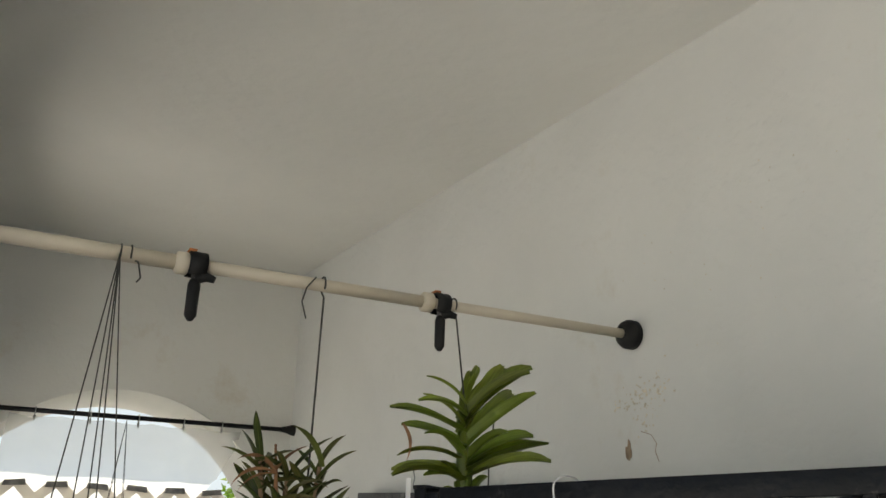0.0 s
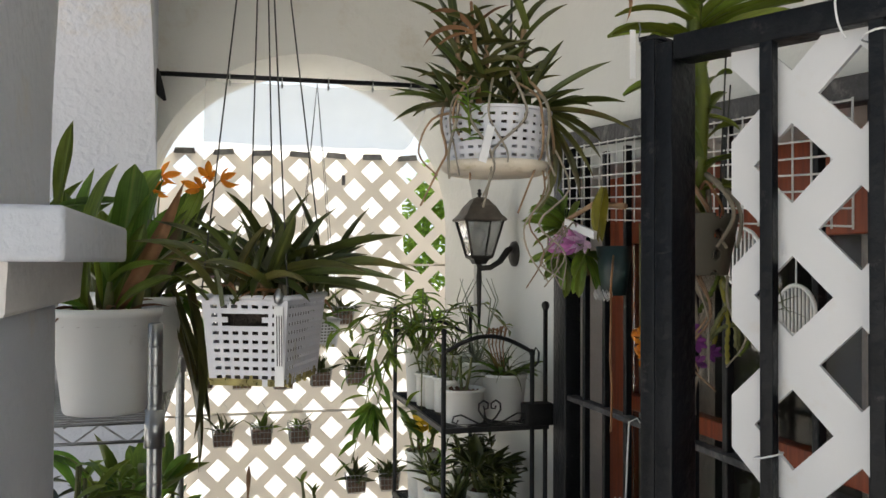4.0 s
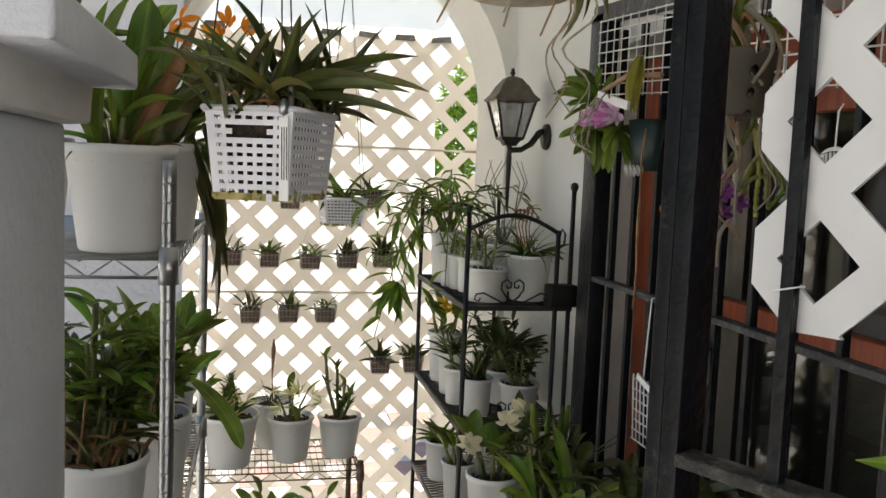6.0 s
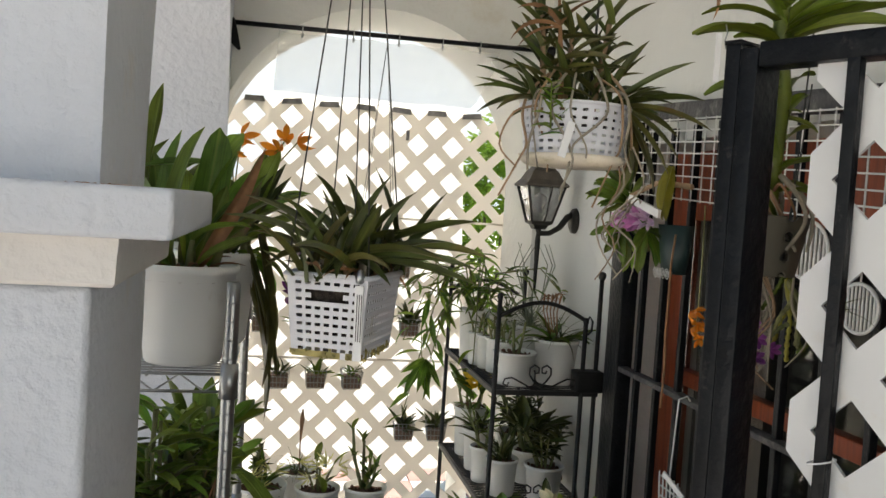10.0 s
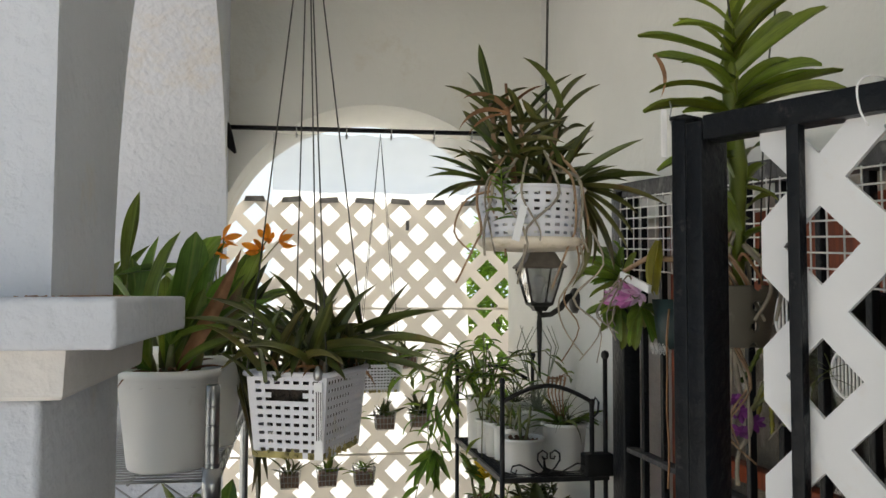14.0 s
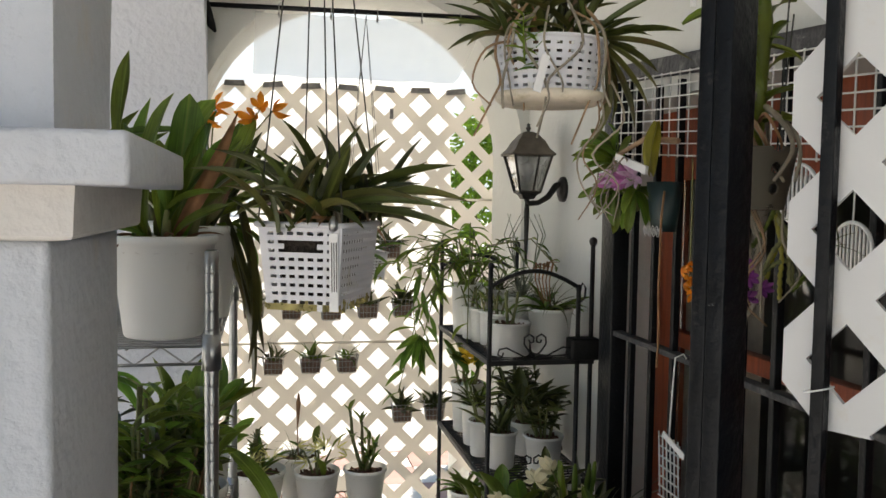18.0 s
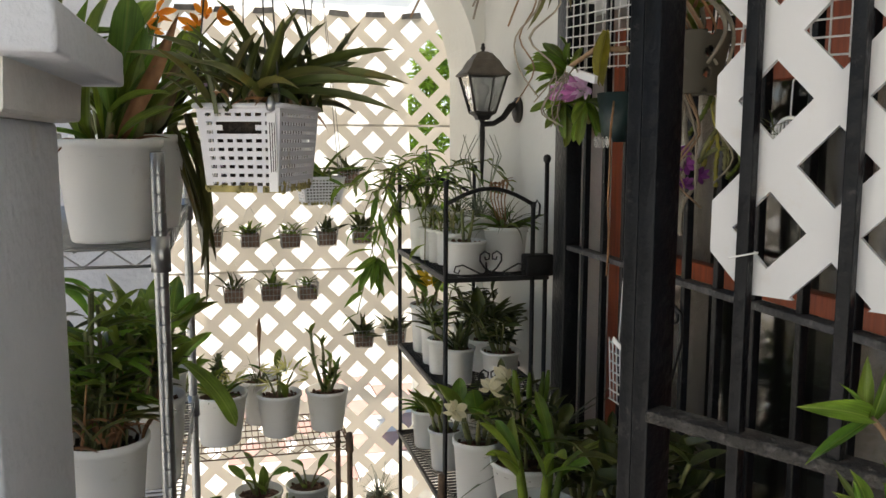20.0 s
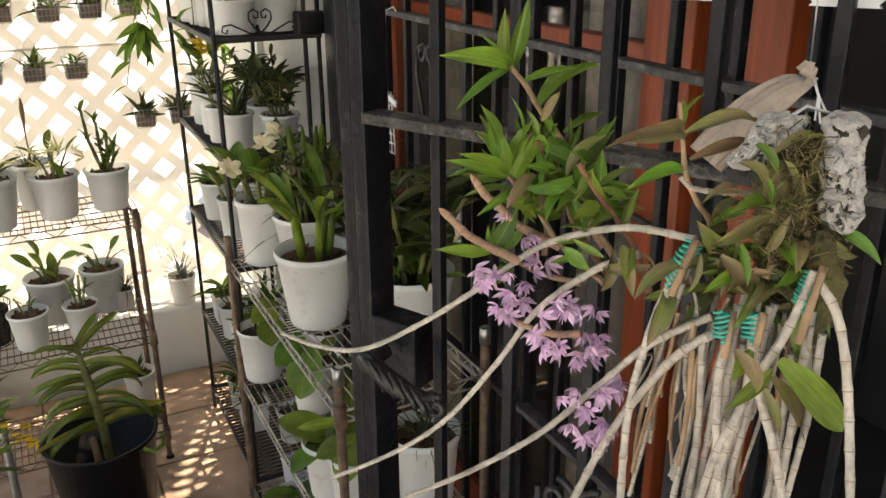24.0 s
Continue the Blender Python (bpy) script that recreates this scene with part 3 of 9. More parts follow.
# crumbs of soil along the ledge of the capital
rnd = random.Random(31)
bm = bmesh.new()
for _ in range(150):
    y = rnd.uniform(0.895, 1.15)
    x = -0.268 + abs(rnd.gauss(0, 0.008)) if y > 0.912 else rnd.uniform(-0.30, -0.262)
    s = rnd.uniform(0.0008, 0.0024)
    add_box(bm, (0, 0, 0), (s * 1.6, s, s * 0.7), pose(x, y, 1.8045, rnd.uniform(-20, 20), rnd.uniform(-20, 20), rnd.uniform(0, 180)))
crumbs = whole("soil_crumbs", bm, DRY, "brown soil crumbs and dry leaf bits on the ledge", "dirt", kind="stuff", smooth=False)
# ---------- lattice screens ----------
def clip_poly(poly, a, b, c):
    """Keeps the side where a*x + b*z <= c."""
    out = []
    for (x0, z0), (x1, z1) in zip(poly, poly[1:] + poly[:1]):
        d0, d1 = a * x0 + b * z0 - c, a * x1 + b * z1 - c
        if d0 <= 0:
            out.append((x0, z0))
        if (d0 < 0 < d1) or (d1 < 0 < d0):
            k = d0 / (d0 - d1)
            out.append((x0 + k * (x1 - x0), z0 + k * (z1 - z0)))
    return out


def lattice_plate(parent, x0, x1, z0, z1, px, pz, pitch, slat, thick, material, name="panel"):
    """A moulded lattice sheet with diamond openings, cut to a rectangle; px, pz is the middle of one opening."""
    bm = bmesh.new()
    half = pitch / 2
    hole = half - slat / math.sqrt(2)
    for i in range(math.floor((x0 - px) / half) - 2, math.ceil((x1 - px) / half) + 3):
        for j in range(math.floor((z0 - pz) / half) - 2, math.ceil((z1 - pz) / half) + 3):
            if (i + j) % 2:
                continue
            cx, cz = px + i * half, pz + j * half
            o = [(cx + half, cz), (cx, cz + half), (cx - half, cz), (cx, cz - half)]
            h = [(cx + hole, cz), (cx, cz + hole), (cx - hole, cz), (cx, cz - hole)]
            for k in range(4):
                poly = [h[k], o[k], o[(k + 1) % 4], h[(k + 1) % 4]]
                edge = clip_line(h[k], h[(k + 1) % 4], x0, x1, z0, z1)
                for a, b, c in ((-1, 0, -x0), (1, 0, x1), (0, -1, -z0), (0, 1, z1)):
                    poly = clip_poly(poly, a, b, c)
                    if len(poly) < 3:
                        break
                if len(poly) < 3:
                    continue
                bm.faces.new([bm.verts.new((x, 0, z)) for x, z in poly])
                bm.faces.new([bm.verts.new((x, thick, z)) for x, z in reversed(poly)])
                if edge:
                    (xa, za), (xb, zb) = edge
                    bm.faces.new([bm.verts.new(v) for v in ((xa, 0, za), (xb, 0, zb), (xb, thick, zb), (xa, thick, za))])
                for (xa, za), (xb, zb) in zip(poly, poly[1:] + poly[:1]):
                    if any(abs(u - c) < 1e-6 and abs(v - c) < 1e-6 for u, v, c in ((xa, xb, x0), (xa, xb, x1), (za, zb, z0), (za, zb, z1))):
                        bm.faces.new([bm.verts.new(v) for v in ((xa, 0, za), (xb, 0, zb), (xb, thick, zb), (xa, thick, za))])
    bmesh.ops.remove_doubles(bm, verts=bm.verts, dist=1e-5)
    return part(name, bm, material, parent, smooth=False)


def clip_line(a, b, x0, x1, z0, z1):
    t0, t1 = 0.0, 1.0
    for p, d, lo, hi in ((a[0], b[0] - a[0], x0, x1), (a[1], b[1] - a[1], z0, z1)):
        if abs(d) < 1e-12:
            if not lo <= p <= hi:
                return None
            continue
        u, v = sorted(((lo - p) / d, (hi - p) / d))
        t0, t1 = max(t0, u), min(t1, v)
    if t1 - t0 < 1e-6:
        return None
    return [(a[0] + (b[0] - a[0]) * t, a[1] + (b[1] - a[1]) * t) for t in (t0, t1)]


screen = thing("lattice_screen", (0, 3.246, 0), "cream vinyl lattice closing the arch, sunlit from behind", "lattice", kind="structure")
for z0, z1, px, pz in ((0.02, 1.2315, 0.174, 1.039), (1.2345, 1.7555, 0.174, 1.039), (1.7585, 2.152, 0.1855, 2.096)):
    lattice_plate(screen, ACX - 0.56, ACX + 0.72, z0, z1, px, pz, 0.1313, 0.0345, 0.005, LATTICE)
for z in (1.757, 1.233):
    part("seam_strip", box((ACX, -0.004, z), (1.1, 0.005, 0.008)), LATTICE, screen)
for k in range(7):
    bm = bmesh.new()
    x = -0.2075 + k * 0.1313
    tilt = 0.003 * math.sin(5 * k)
    add_prism(bm, [(x - 0.038, 2.141 + tilt), (x + 0.034, 2.141 - tilt), (x + 0.030, 2.160 - tilt), (x - 0.034, 2.159 + tilt)], -0.010, 0.014, "xz")
    part("cap", bm, CAPGREY, screen, "dusty grey edge cap", smooth=False)
part("stub", box((0.341, -0.012, 2.062), (0.012, 0.014, 0.036), bevel=0.002), CAPGREY, screen, "small grey bracket")

# ---------- outside the arch ----------
patio = thing("patio_tiles", (0, 0, 0), "pinkish red patio tiles beyond the arch", "paving", kind="structure")
for i in range(9):
    for j in range(6):
        part("tile", box((0.05 + 0.36 * i, 4.9 + 0.36 * j, -0.195), (0.35, 0.35, 0.03)), REDTILE if (i + j) % 2 else PAVING, patio, smooth=False)
whole("white_post", lathe([(0.055, 0), (0.055, 1.62), (0.075, 1.64), (0.075, 1.70), (0.0, 1.72)], 16, (0.86, 4.3, -0.2)), PLASTER, "slender white post in the garden", "post", kind="structure")


def hedge(name, at, size, count, seed, leaf=0.07):
    rnd = random.Random(seed)
    ob = thing(name, at, "sunlit green shrub beyond the lattice", "shrub")
    for _ in range(7):
        bm = bmesh.new()
        x, y = rnd.uniform(-0.3, 0.3) * size[0], rnd.uniform(-0.3, 0.3) * size[1]
        add_tube(bm, [(0.2 * x, 0.2 * y, 0), (0.6 * x, 0.6 * y, size[2] * 0.5), (x, y, size[2] * 0.85)], [0.02, 0.014, 0.006], 5)
        part("stem", bm, CANE, ob)
    bm = bmesh.new()
    for _ in range(count):
        v = Vector((rnd.gauss(0, 1), rnd.gauss(0, 1), rnd.gauss(0, 1))).normalized() * rnd.uniform(0.45, 1.0) ** 0.5
        c = Vector((v.x * size[0] / 2, v.y * size[1] / 2, size[2] * (0.55 + 0.45 * v.z)))
        d = Vector((rnd.gauss(0, 1), rnd.gauss(0, 1), rnd.gauss(0, 0.6))).normalized()
        s = d.orthogonal().normalized() * leaf * 0.22
        ln = leaf * rnd.uniform(0.7, 1.3)
        p = [c, c + d * ln * 0.5 + s, c + d * ln, c + d * ln * 0.5 - s]
        bm.faces.new([bm.verts.new(q) for q in p])
    crown = part("crown", bm, HEDGE, ob)
    crown["kind"] = "stuff"
    return ob


hedge("shrub", (1.45, 6.2, -0.2), (0.68, 0.6, 2.75), 5600, 3, 0.08)
hedge("shrub", (2.7, 6.2, -0.2), (1.6, 1.2, 3.6), 2600, 4)
hedge("shrub", (-1.1, 5.6, -0.2), (0.8, 0.8, 2.5), 1500, 5)

# pale haze low over the garden, far off
whole("backdrop", box((0, 90, 10), (260, 0.5, 30)), HAZE, "bright hazy sky low over the garden", "sky", kind="structure", smooth=False)

# ---------- floor tiles ----------
tile_me = mesh_from(box((0, 0, 0), (0.292, 0.292, 0.012), bevel=0.003), "tile", TILE, smooth=False)
rnd = random.Random(8)
for i in range(5):
    for j in range(11):
        piece("tile", tile_me, pose(-0.56 + 0.3 * i, 0.12 + 0.3 * j - 0.15, -0.006 + rnd.uniform(-0.001, 0.001), 0, 0, rnd.choice((0, 90, 180, 270))), floor)

# ---------- the white pole under the ceiling ----------
pole = thing("tension_pole", (0, 0, 0), "aged cream tension pole with black rubber ends across the porch", "pole")
PA, PB = Vector((-0.250, 1.0, 2.236)), Vector((0.735, 1.037, 2.255))
PD = (PB - PA).normalized()


def on_pole(x):
    return PA + (PB - PA) * ((x - PA.x) / (PB.x - PA.x))


part("outer_tube", tube([on_pole(-0.235), on_pole(0.03)], 0.0098, 16), PVC, pole)
part("middle_tube", tube([on_pole(0.02), on_pole(0.37)], 0.0086, 16), PVC, pole)
part("inner_tube", tube([on_pole(0.36), on_pole(0.725)], 0.0076, 16), PVC, pole)
for x in (0.018, 0.362):
    bm = bmesh.new()
    add_tube(bm, [on_pole(x - 0.009), on_pole(x - 0.006), on_pole(x + 0.006), on_pole(x + 0.009)], [0.0105, 0.0145, 0.0145, 0.0105], 14)
    part("collar", bm, PVC, pole, "chipped cream collar")
bm = bmesh.new()
add_tube(bm, [PA - PD * 0.024, PA - PD * 0.006, PA + PD * 0.006, PA + PD * 0.012], [0.020, 0.0195, 0.016, 0.0135], 20)
part("end_cup", bm, RUBBER, pole, "black rubber end cup")
bm = bmesh.new()
add_tube(bm, [PB + PD * 0.008, PB - PD * 0.004, PB - PD * 0.012, PB - PD * 0.016], [0.024, 0.024, 0.020, 0.011], 20)
part("end_cup", bm, RUBBER, pole, "black rubber end cup")


def spring_clamp(name, at, label, scale=1.0, turn=0.0):
    ob = thing(name, at, label, "clamp", "spring clamps on the pole", turn=turn)
    s = scale
    bm = bmesh.new()
    add_tube(bm, [(0, 0, -0.018 * s), (0, 0, -0.024 * s), (0, 0.001, -0.062 * s), (0, 0.001, -0.068 * s)], [0.0055 * s, 0.0075 * s, 0.0072 * s, 0.003 * s], 14)
    part("grip", bm, RUBBER, ob)
    bm = bmesh.new()
    add_tube(bm, [(0.002, 0, -0.016 * s), (0.012 * s, -0.006, -0.014 * s), (0.022 * s, -0.008, -0.017 * s)], [0.007 * s, 0.006 * s, 0.004 * s], 10)
    part("lever", bm, RUBBER, ob)
    bm = bmesh.new()
    arc = [(0, 0.0125 * s * math.cos(a), 0.0125 * s * math.sin(a)) for a in [radians(v) for v in range(-60, 250, 25)]]
    prev = None
    for (_, y, z) in arc:
        ring = [bm.verts.new((w * s, y * q, z * q)) for w, q in ((-0.0105, 1.0), (0.0105, 1.0), (0.0105, 1.3), (-0.0105, 1.3))]
        if prev:
            for k in range(4):
                bm.faces.new((prev[k], prev[(k + 1) % 4], ring[(k + 1) % 4], ring[k]))
        prev = ring
    part("jaw", bm, RUBBER, ob)
    part("pad", box((-0.007 * s, 0.0, 0.0165 * s), (0.009 * s, 0.013 * s, 0.003 * s)), ORANGE_PAD, ob, "faded orange jaw pad")
    part("pivot", lathe([(0.0, -0.012), (0.005, -0.012), (0.005, 0.012), (0.0, 0.012)], 10, (0, 0, -0.017 * s), 1, 1), GREYIRON, ob)
    return ob


spring_clamp("spring_clamp", on_pole(0.036), "black spring clamp gripping the cream pole collar", 1.05, 3)
spring_clamp("spring_clamp", on_pole(0.384), "black spring clamp with orange pad on the cream pole", 1.0, 3)


def cord(name, pts, label, r=0.0009, material=CORD, cat="cord"):
    return whole(name, tube(pts, r, 5), material, label, cat)


def hook_over(p, r=0.0115):
    """A loop of cord over the pole."""
    return [p + Vector((0.001, -r * math.cos(a), r * math.sin(a))) for a in [radians(v) for v in range(-40, 200, 20)]]


cord("loose_hook", hook_over(on_pole(-0.044)) + [on_pole(-0.038) + Vector((0.004, -0.012, -0.012)), on_pole(-0.036) + Vector((0.007, -0.010, -0.030)), on_pole(-0.036) + Vector((0.003, -0.010, -0.036))], "dark twisted wire hook hooked over the pole", 0.0011)
cord("loose_hook", [on_pole(0.19) + Vector((0, -0.012, 0.006)), on_pole(0.178) + Vector((0, -0.012, -0.010)), on_pole(0.173) + Vector((0, -0.012, -0.03)), on_pole(0.180) + Vector((0, -0.012, -0.052))], "dark bent wire end hanging off the pole", 0.0011)

# wall blemishes above the gate: chipped plaster and a fine crack
rnd = random.Random(2)
for c, w, h, m, nm in (((1.067, 2.073), 0.007, 0.018, CHIP, "chipped_plaster"),):
    bm = bmesh.new()
    rim = []
    for k in range(16):
        a = 2 * math.pi * k / 16
        q = rnd.uniform(0.55, 1.15)
        rim.append((c[0] + w * q * math.cos(a), c[1] + h * q * math.sin(a)))
    add_prism(bm, rim, XR - 0.0012, XR + 0.001, "yz")
    whole(nm, bm, m, "small patch of bare stained plaster on the wall", "stain", kind="structure", smooth=False)
bm = bmesh.new()
for c, n, sd in (((1.035, 2.150), 60, 0.020), ((0.985, 2.165), 34, 0.016), ((1.02, 2.115), 22, 0.014), ((1.085, 2.15), 12, 0.008), ((0.80, 2.42), 40, 0.11), ((0.9, 2.30), 26, 0.10)):
    for _ in range(n):
        y, z = rnd.gauss(c[0], sd), rnd.gauss(c[1], sd * 0.8)
        q = rnd.uniform(0.0005, 0.0026) * (1 if sd < 0.05 else 0.5)
        rim = [(y + q * rnd.uniform(0.5, 1.5) * math.cos(a), z + q * rnd.uniform(0.5, 1.3) * math.sin(a)) for a in [2 * math.pi * k / 7 for k in range(7)]]
        add_prism(bm, rim, XR - 0.0006, XR + 0.001, "yz")
whole("plaster_flecks", bm, STAIN, "brownish flecks of peeling paint on the wall", "stain", kind="structure", smooth=False)
whole("plaster_crack", tube([(XR, 1.035, 2.10), (XR, 1.012, 2.092), (XR, 1.001, 2.078), (XR, 1.005, 2.066), (XR, 0.998, 2.05)], 0.0007, 4), CHIP, "fine dark crack in the plaster", "crack", kind="structure")

# ---------- curtain rod, sheer curtain ----------
rod = thing("curtain_rod", (0, 0, 0), "black tension curtain rod across the arch", "curtain rod")
RA, RB = Vector((XL, 2.835, 2.326)), Vector((XR, 2.835, 2.337))
part("rod", tube([RA, RB], 0.0075, 12), BLACK, rod)
for e, s in ((RA, 1), (RB, -1)):
    part("end_cup", tube([e, e + Vector((0.012 * s, 0, 0)), e + Vector((0.03 * s, 0, 0)), e + Vector((0.045 * s, 0, 0))], [0.019, 0.017, 0.011, 0.009], 14), RUBBER, rod)
for x in (-0.065, 0.092, 0.235, 0.375, 0.498):
    c = RA + (RB - RA) * ((x - RA.x) / (RB.x - RA.x))
    part("ring", tube([c + Vector((0, 0.0105 * math.cos(a), -0.002 + 0.0125 * math.sin(a))) for a in [radians(v) for v in range(0, 361, 30)]], 0.0016, 6), CHROME, rod, "silver curtain ring")
    part("ring_clip", tube([c + Vector((0, 0, -0.0145)), c + Vector((0, 0, -0.030))], 0.0035, 6), CHROME, rod)
bm = bmesh.new()
add_tube(bm, [(-0.282, 2.825, 2.335), (-0.275, 2.822, 2.300), (-0.262, 2.82, 2.262), (-0.25, 2.82, 2.243)], [0.013, 0.016, 0.012, 0.004], 10)
add_tube(bm, [(-0.275, 2.825, 2.31), (-0.295, 2.815, 2.315)], [0.012, 0.006], 8)
whole("rod_clamp", bm, RUBBER, "black plastic clamp hanging on the curtain rod", "clamp")
# the curtain hangs from the rod, lies over the top of the lattice and falls behind it
bm = bmesh.new()
nx = 84
fall = ([(2.842, 2.318), (2.850, 2.309), (2.890, 2.292), (2.940, 2.273), (2.990, 2.255), (3.050, 2.234), (3.110, 2.212), (3.185, 2.187), (3.248, 2.166), (3.272, 2.155)]
        + [(3.280, 2.155 - 0.096 * k) for k in range(1, 15)])
grid = []
for i in range(nx + 1):
    t = i / nx
    col = []
    for j, (y, z) in enumerate(fall):
        s = j / (len(fall) - 1)
        x0, x1 = -0.135 - 0.016 * min(1, 3 * s), 0.565 + 0.06 * max(0, s - 0.4) / 0.6
        hang = min(1, 2.2 * s)
        fold = 0.010 * math.sin(t * 40 + 1.3 * s) + 0.012 * math.sin(t * 13 + 0.5)
        lift = -0.006 * abs(math.sin(t * math.pi * 5)) * (1 - hang) + 0.008 * math.sin(t * 17) * (hang if j < 8 else 0) - (0.02 * max(0, t - 0.7) / 0.3 if 1 < j < 7 else 0)
        back = abs(fold) * 0.9 if j > 8 else fold * (0.3 + 0.7 * hang) * (1 if j < 7 else 0.2)
        col.append(bm.verts.new((x0 + (x1 - x0) * t + 0.004 * math.sin(9 * t + 4 * s), y + back, z + lift)))
    grid.append(col)
for a, b in zip(grid, grid[1:]):
    for j in range(len(fall) - 1):
        bm.faces.new((a[j], a[j + 1], b[j + 1], b[j]))
# the hanging part is made denser to keep sun dapples off the floor
for k, f in enumerate(bm.faces):
    f.material_index = 1 if k % (len(fall) - 1) >= 8 else 0
curtain = whole("sheer_curtain", bm, GAUZE, "thin white curtain on the rod, falling behind the sunlit lattice", "curtain")
curtain.data.materials.append(GAUZE_DENSE)

# ---------- wall lantern ----------
lamp = thing("wall_lantern", (0.632, 2.515, 1.78), "weathered bronze wall lantern with clear glass panes", "lantern")


def ring_sq(bm, half, z):
    return [bm.verts.new((x * half, y * half, z)) for x, y in ((-1, -1), (1, -1), (1, 1), (-1, 1))]


def loft(levels):
    bm = bmesh.new()
    rows = [ring_sq(bm, h, z) for h, z in levels]
    for a, b in zip(rows, rows[1:]):
        for k in range(4):
            bm.faces.new((a[k], a[(k + 1) % 4], b[(k + 1) % 4], b[k]))
    bm.faces.new(rows[0][::-1])
    bm.faces.new(rows[-1])
    return bm


part("roof", loft([(0.062, 0.105), (0.064, 0.110), (0.050, 0.125), (0.037, 0.150), (0.033, 0.153), (0.022, 0.168), (0.010, 0.174)]), LAMP_TOP, lamp, "domed bronze roof", smooth=False)
part("finial", lathe([(0.006, 0.172), (0.004, 0.178), (0.008, 0.184), (0.004, 0.190), (0.006, 0.194), (0.0, 0.199)], 12), LAMP_METAL, lamp)
part("base", loft([(0.016, -0.018), (0.022, -0.006), (0.032, 0.0), (0.032, 0.006)]), LAMP_METAL, lamp, smooth=False)
for x, y in ((-1, -1), (1, -1), (1, 1), (-1, 1)):
    part("corner_bar", tube([(0.030 * x, 0.030 * y, 0.004), (0.055 * x, 0.055 * y, 0.107)], 0.0035, 6), LAMP_METAL, lamp)
for k in range(4):
    a = math.pi / 2 * k
    m = Matrix.Rotation(a, 4, "Z")
    bm = bmesh.new()
    q = [m @ Vector(v) for v in ((-0.029, -0.029, 0.006), (0.029, -0.029, 0.006), (0.053, -0.053, 0.105), (-0.053, -0.053, 0.105))]
    bm.faces.new([bm.verts.new(v) for v in q])
    bmesh.ops.solidify(bm, geom=bm.faces[:], thickness=0.002)
    pane = part("pane", bm, THIN_GLASS, lamp, "clear glass pane", smooth=False)
    pane.visible_shadow = False
part("bulb", lathe([(0.010, 0.03), (0.011, 0.045), (0.020, 0.062), (0.018, 0.078), (0.0, 0.088)], 14), SHEER, lamp, "unlit white bulb")
part("arm", tube([(0, 0, -0.016), (0.002, 0.0, -0.030), (0.035, 0.004, -0.028), (0.065, 0.006, -0.010), (0.088, 0.006, 0.022), (0.105, 0.006, 0.03)], [0.010, 0.009, 0.008, 0.009, 0.010, 0.009], 10), LAMP_METAL, lamp)
part("wall_plate", tube([(0.114, 0.008, 0.012), (0.104, 0.008, 0.012), (0.098, 0.008, 0.012)], [0.038, 0.036, 0.022], 20), LAMP_METAL, lamp)
part("tail", tube([(0, 0, -0.03), (0, 0, -0.055), (0, 0, -0.16), (0, 0, -0.20)], [0.006, 0.008, 0.005, 0.003], 10), LAMP_METAL, lamp)

# ---------- grille and wooden doors on the house wall ----------
GX = 0.722
grille = thing("window_grille", (0, 0, 0), "black iron security grille over the wooden doors", "grille", kind="structure")
part("end_frame", box((GX, 2.088, 1.03), (0.04, 0.075, 2.06), bevel=0.003), BLACK, grille)
part("top_frame", box((0, 0, 0), (0.04, 1.85, 0.036), pose(GX, 1.19, 2.000, 3.8, 0, 0), bevel=0.003), GREYIRON, grille, "dusty grey top rail")
for z, nm in ((1.447, "mid_rail"), (0.80, "mid_rail"), (0.12, "bottom_rail")):
    part(nm, box((GX - 0.002, 1.20, z), (0.026, 1.82, 0.012), bevel=0.002), GREYIRON, grille)
bar_me = mesh_from(box((0, 0, 0), (0.014, 0.014, 2.0), bevel=0.002), "bar", BLACK, smooth=False)
for y in (1.984, 1.880, 1.780, 1.678, 1.525, 1.420, 1.312, 1.198, 1.090, 0.985, 0.880, 0.775, 0.670, 0.565, 0.460, 0.355):
    piece("bar", bar_me, pose(GX + 0.004, y, 1.01 + min(0.0, 0.066 * (y - 1.19))), grille)


def scroll(c, r, turns, start, flip=1, plane="yz", n=26, x=0.0):
    out = []
    for k in range(n + 1):
        t = k / n
        a = start + flip * 2 * math.pi * turns * t
        q = r * (1 - 0.82 * t)
        u, v = c[0] + q * math.cos(a), c[1] + q * math.sin(a)
        out.append((x, u, v) if plane == "yz" else (u, x, v))
    return out


for s in (-1, 1):
    bm = bmesh.new()
    top = scroll((1.555 + s * 0.022, 1.385), 0.022, 1.1, math.pi / 2 + s * math.pi / 2 * 0, s, x=GX - 0.012)
    add_tube(bm, [(GX - 0.012, 1.555 + s * 0.004, 1.22), (GX - 0.012, 1.555 + s * 0.02, 1.27), (GX - 0.012, 1.555 + s * 0.046, 1.34), (GX - 0.012, 1.555 + s * 0.045, 1.39)] + top[2:], 0.004, 6)
    part("scroll", bm, IRON, grille, "wrought iron scroll")

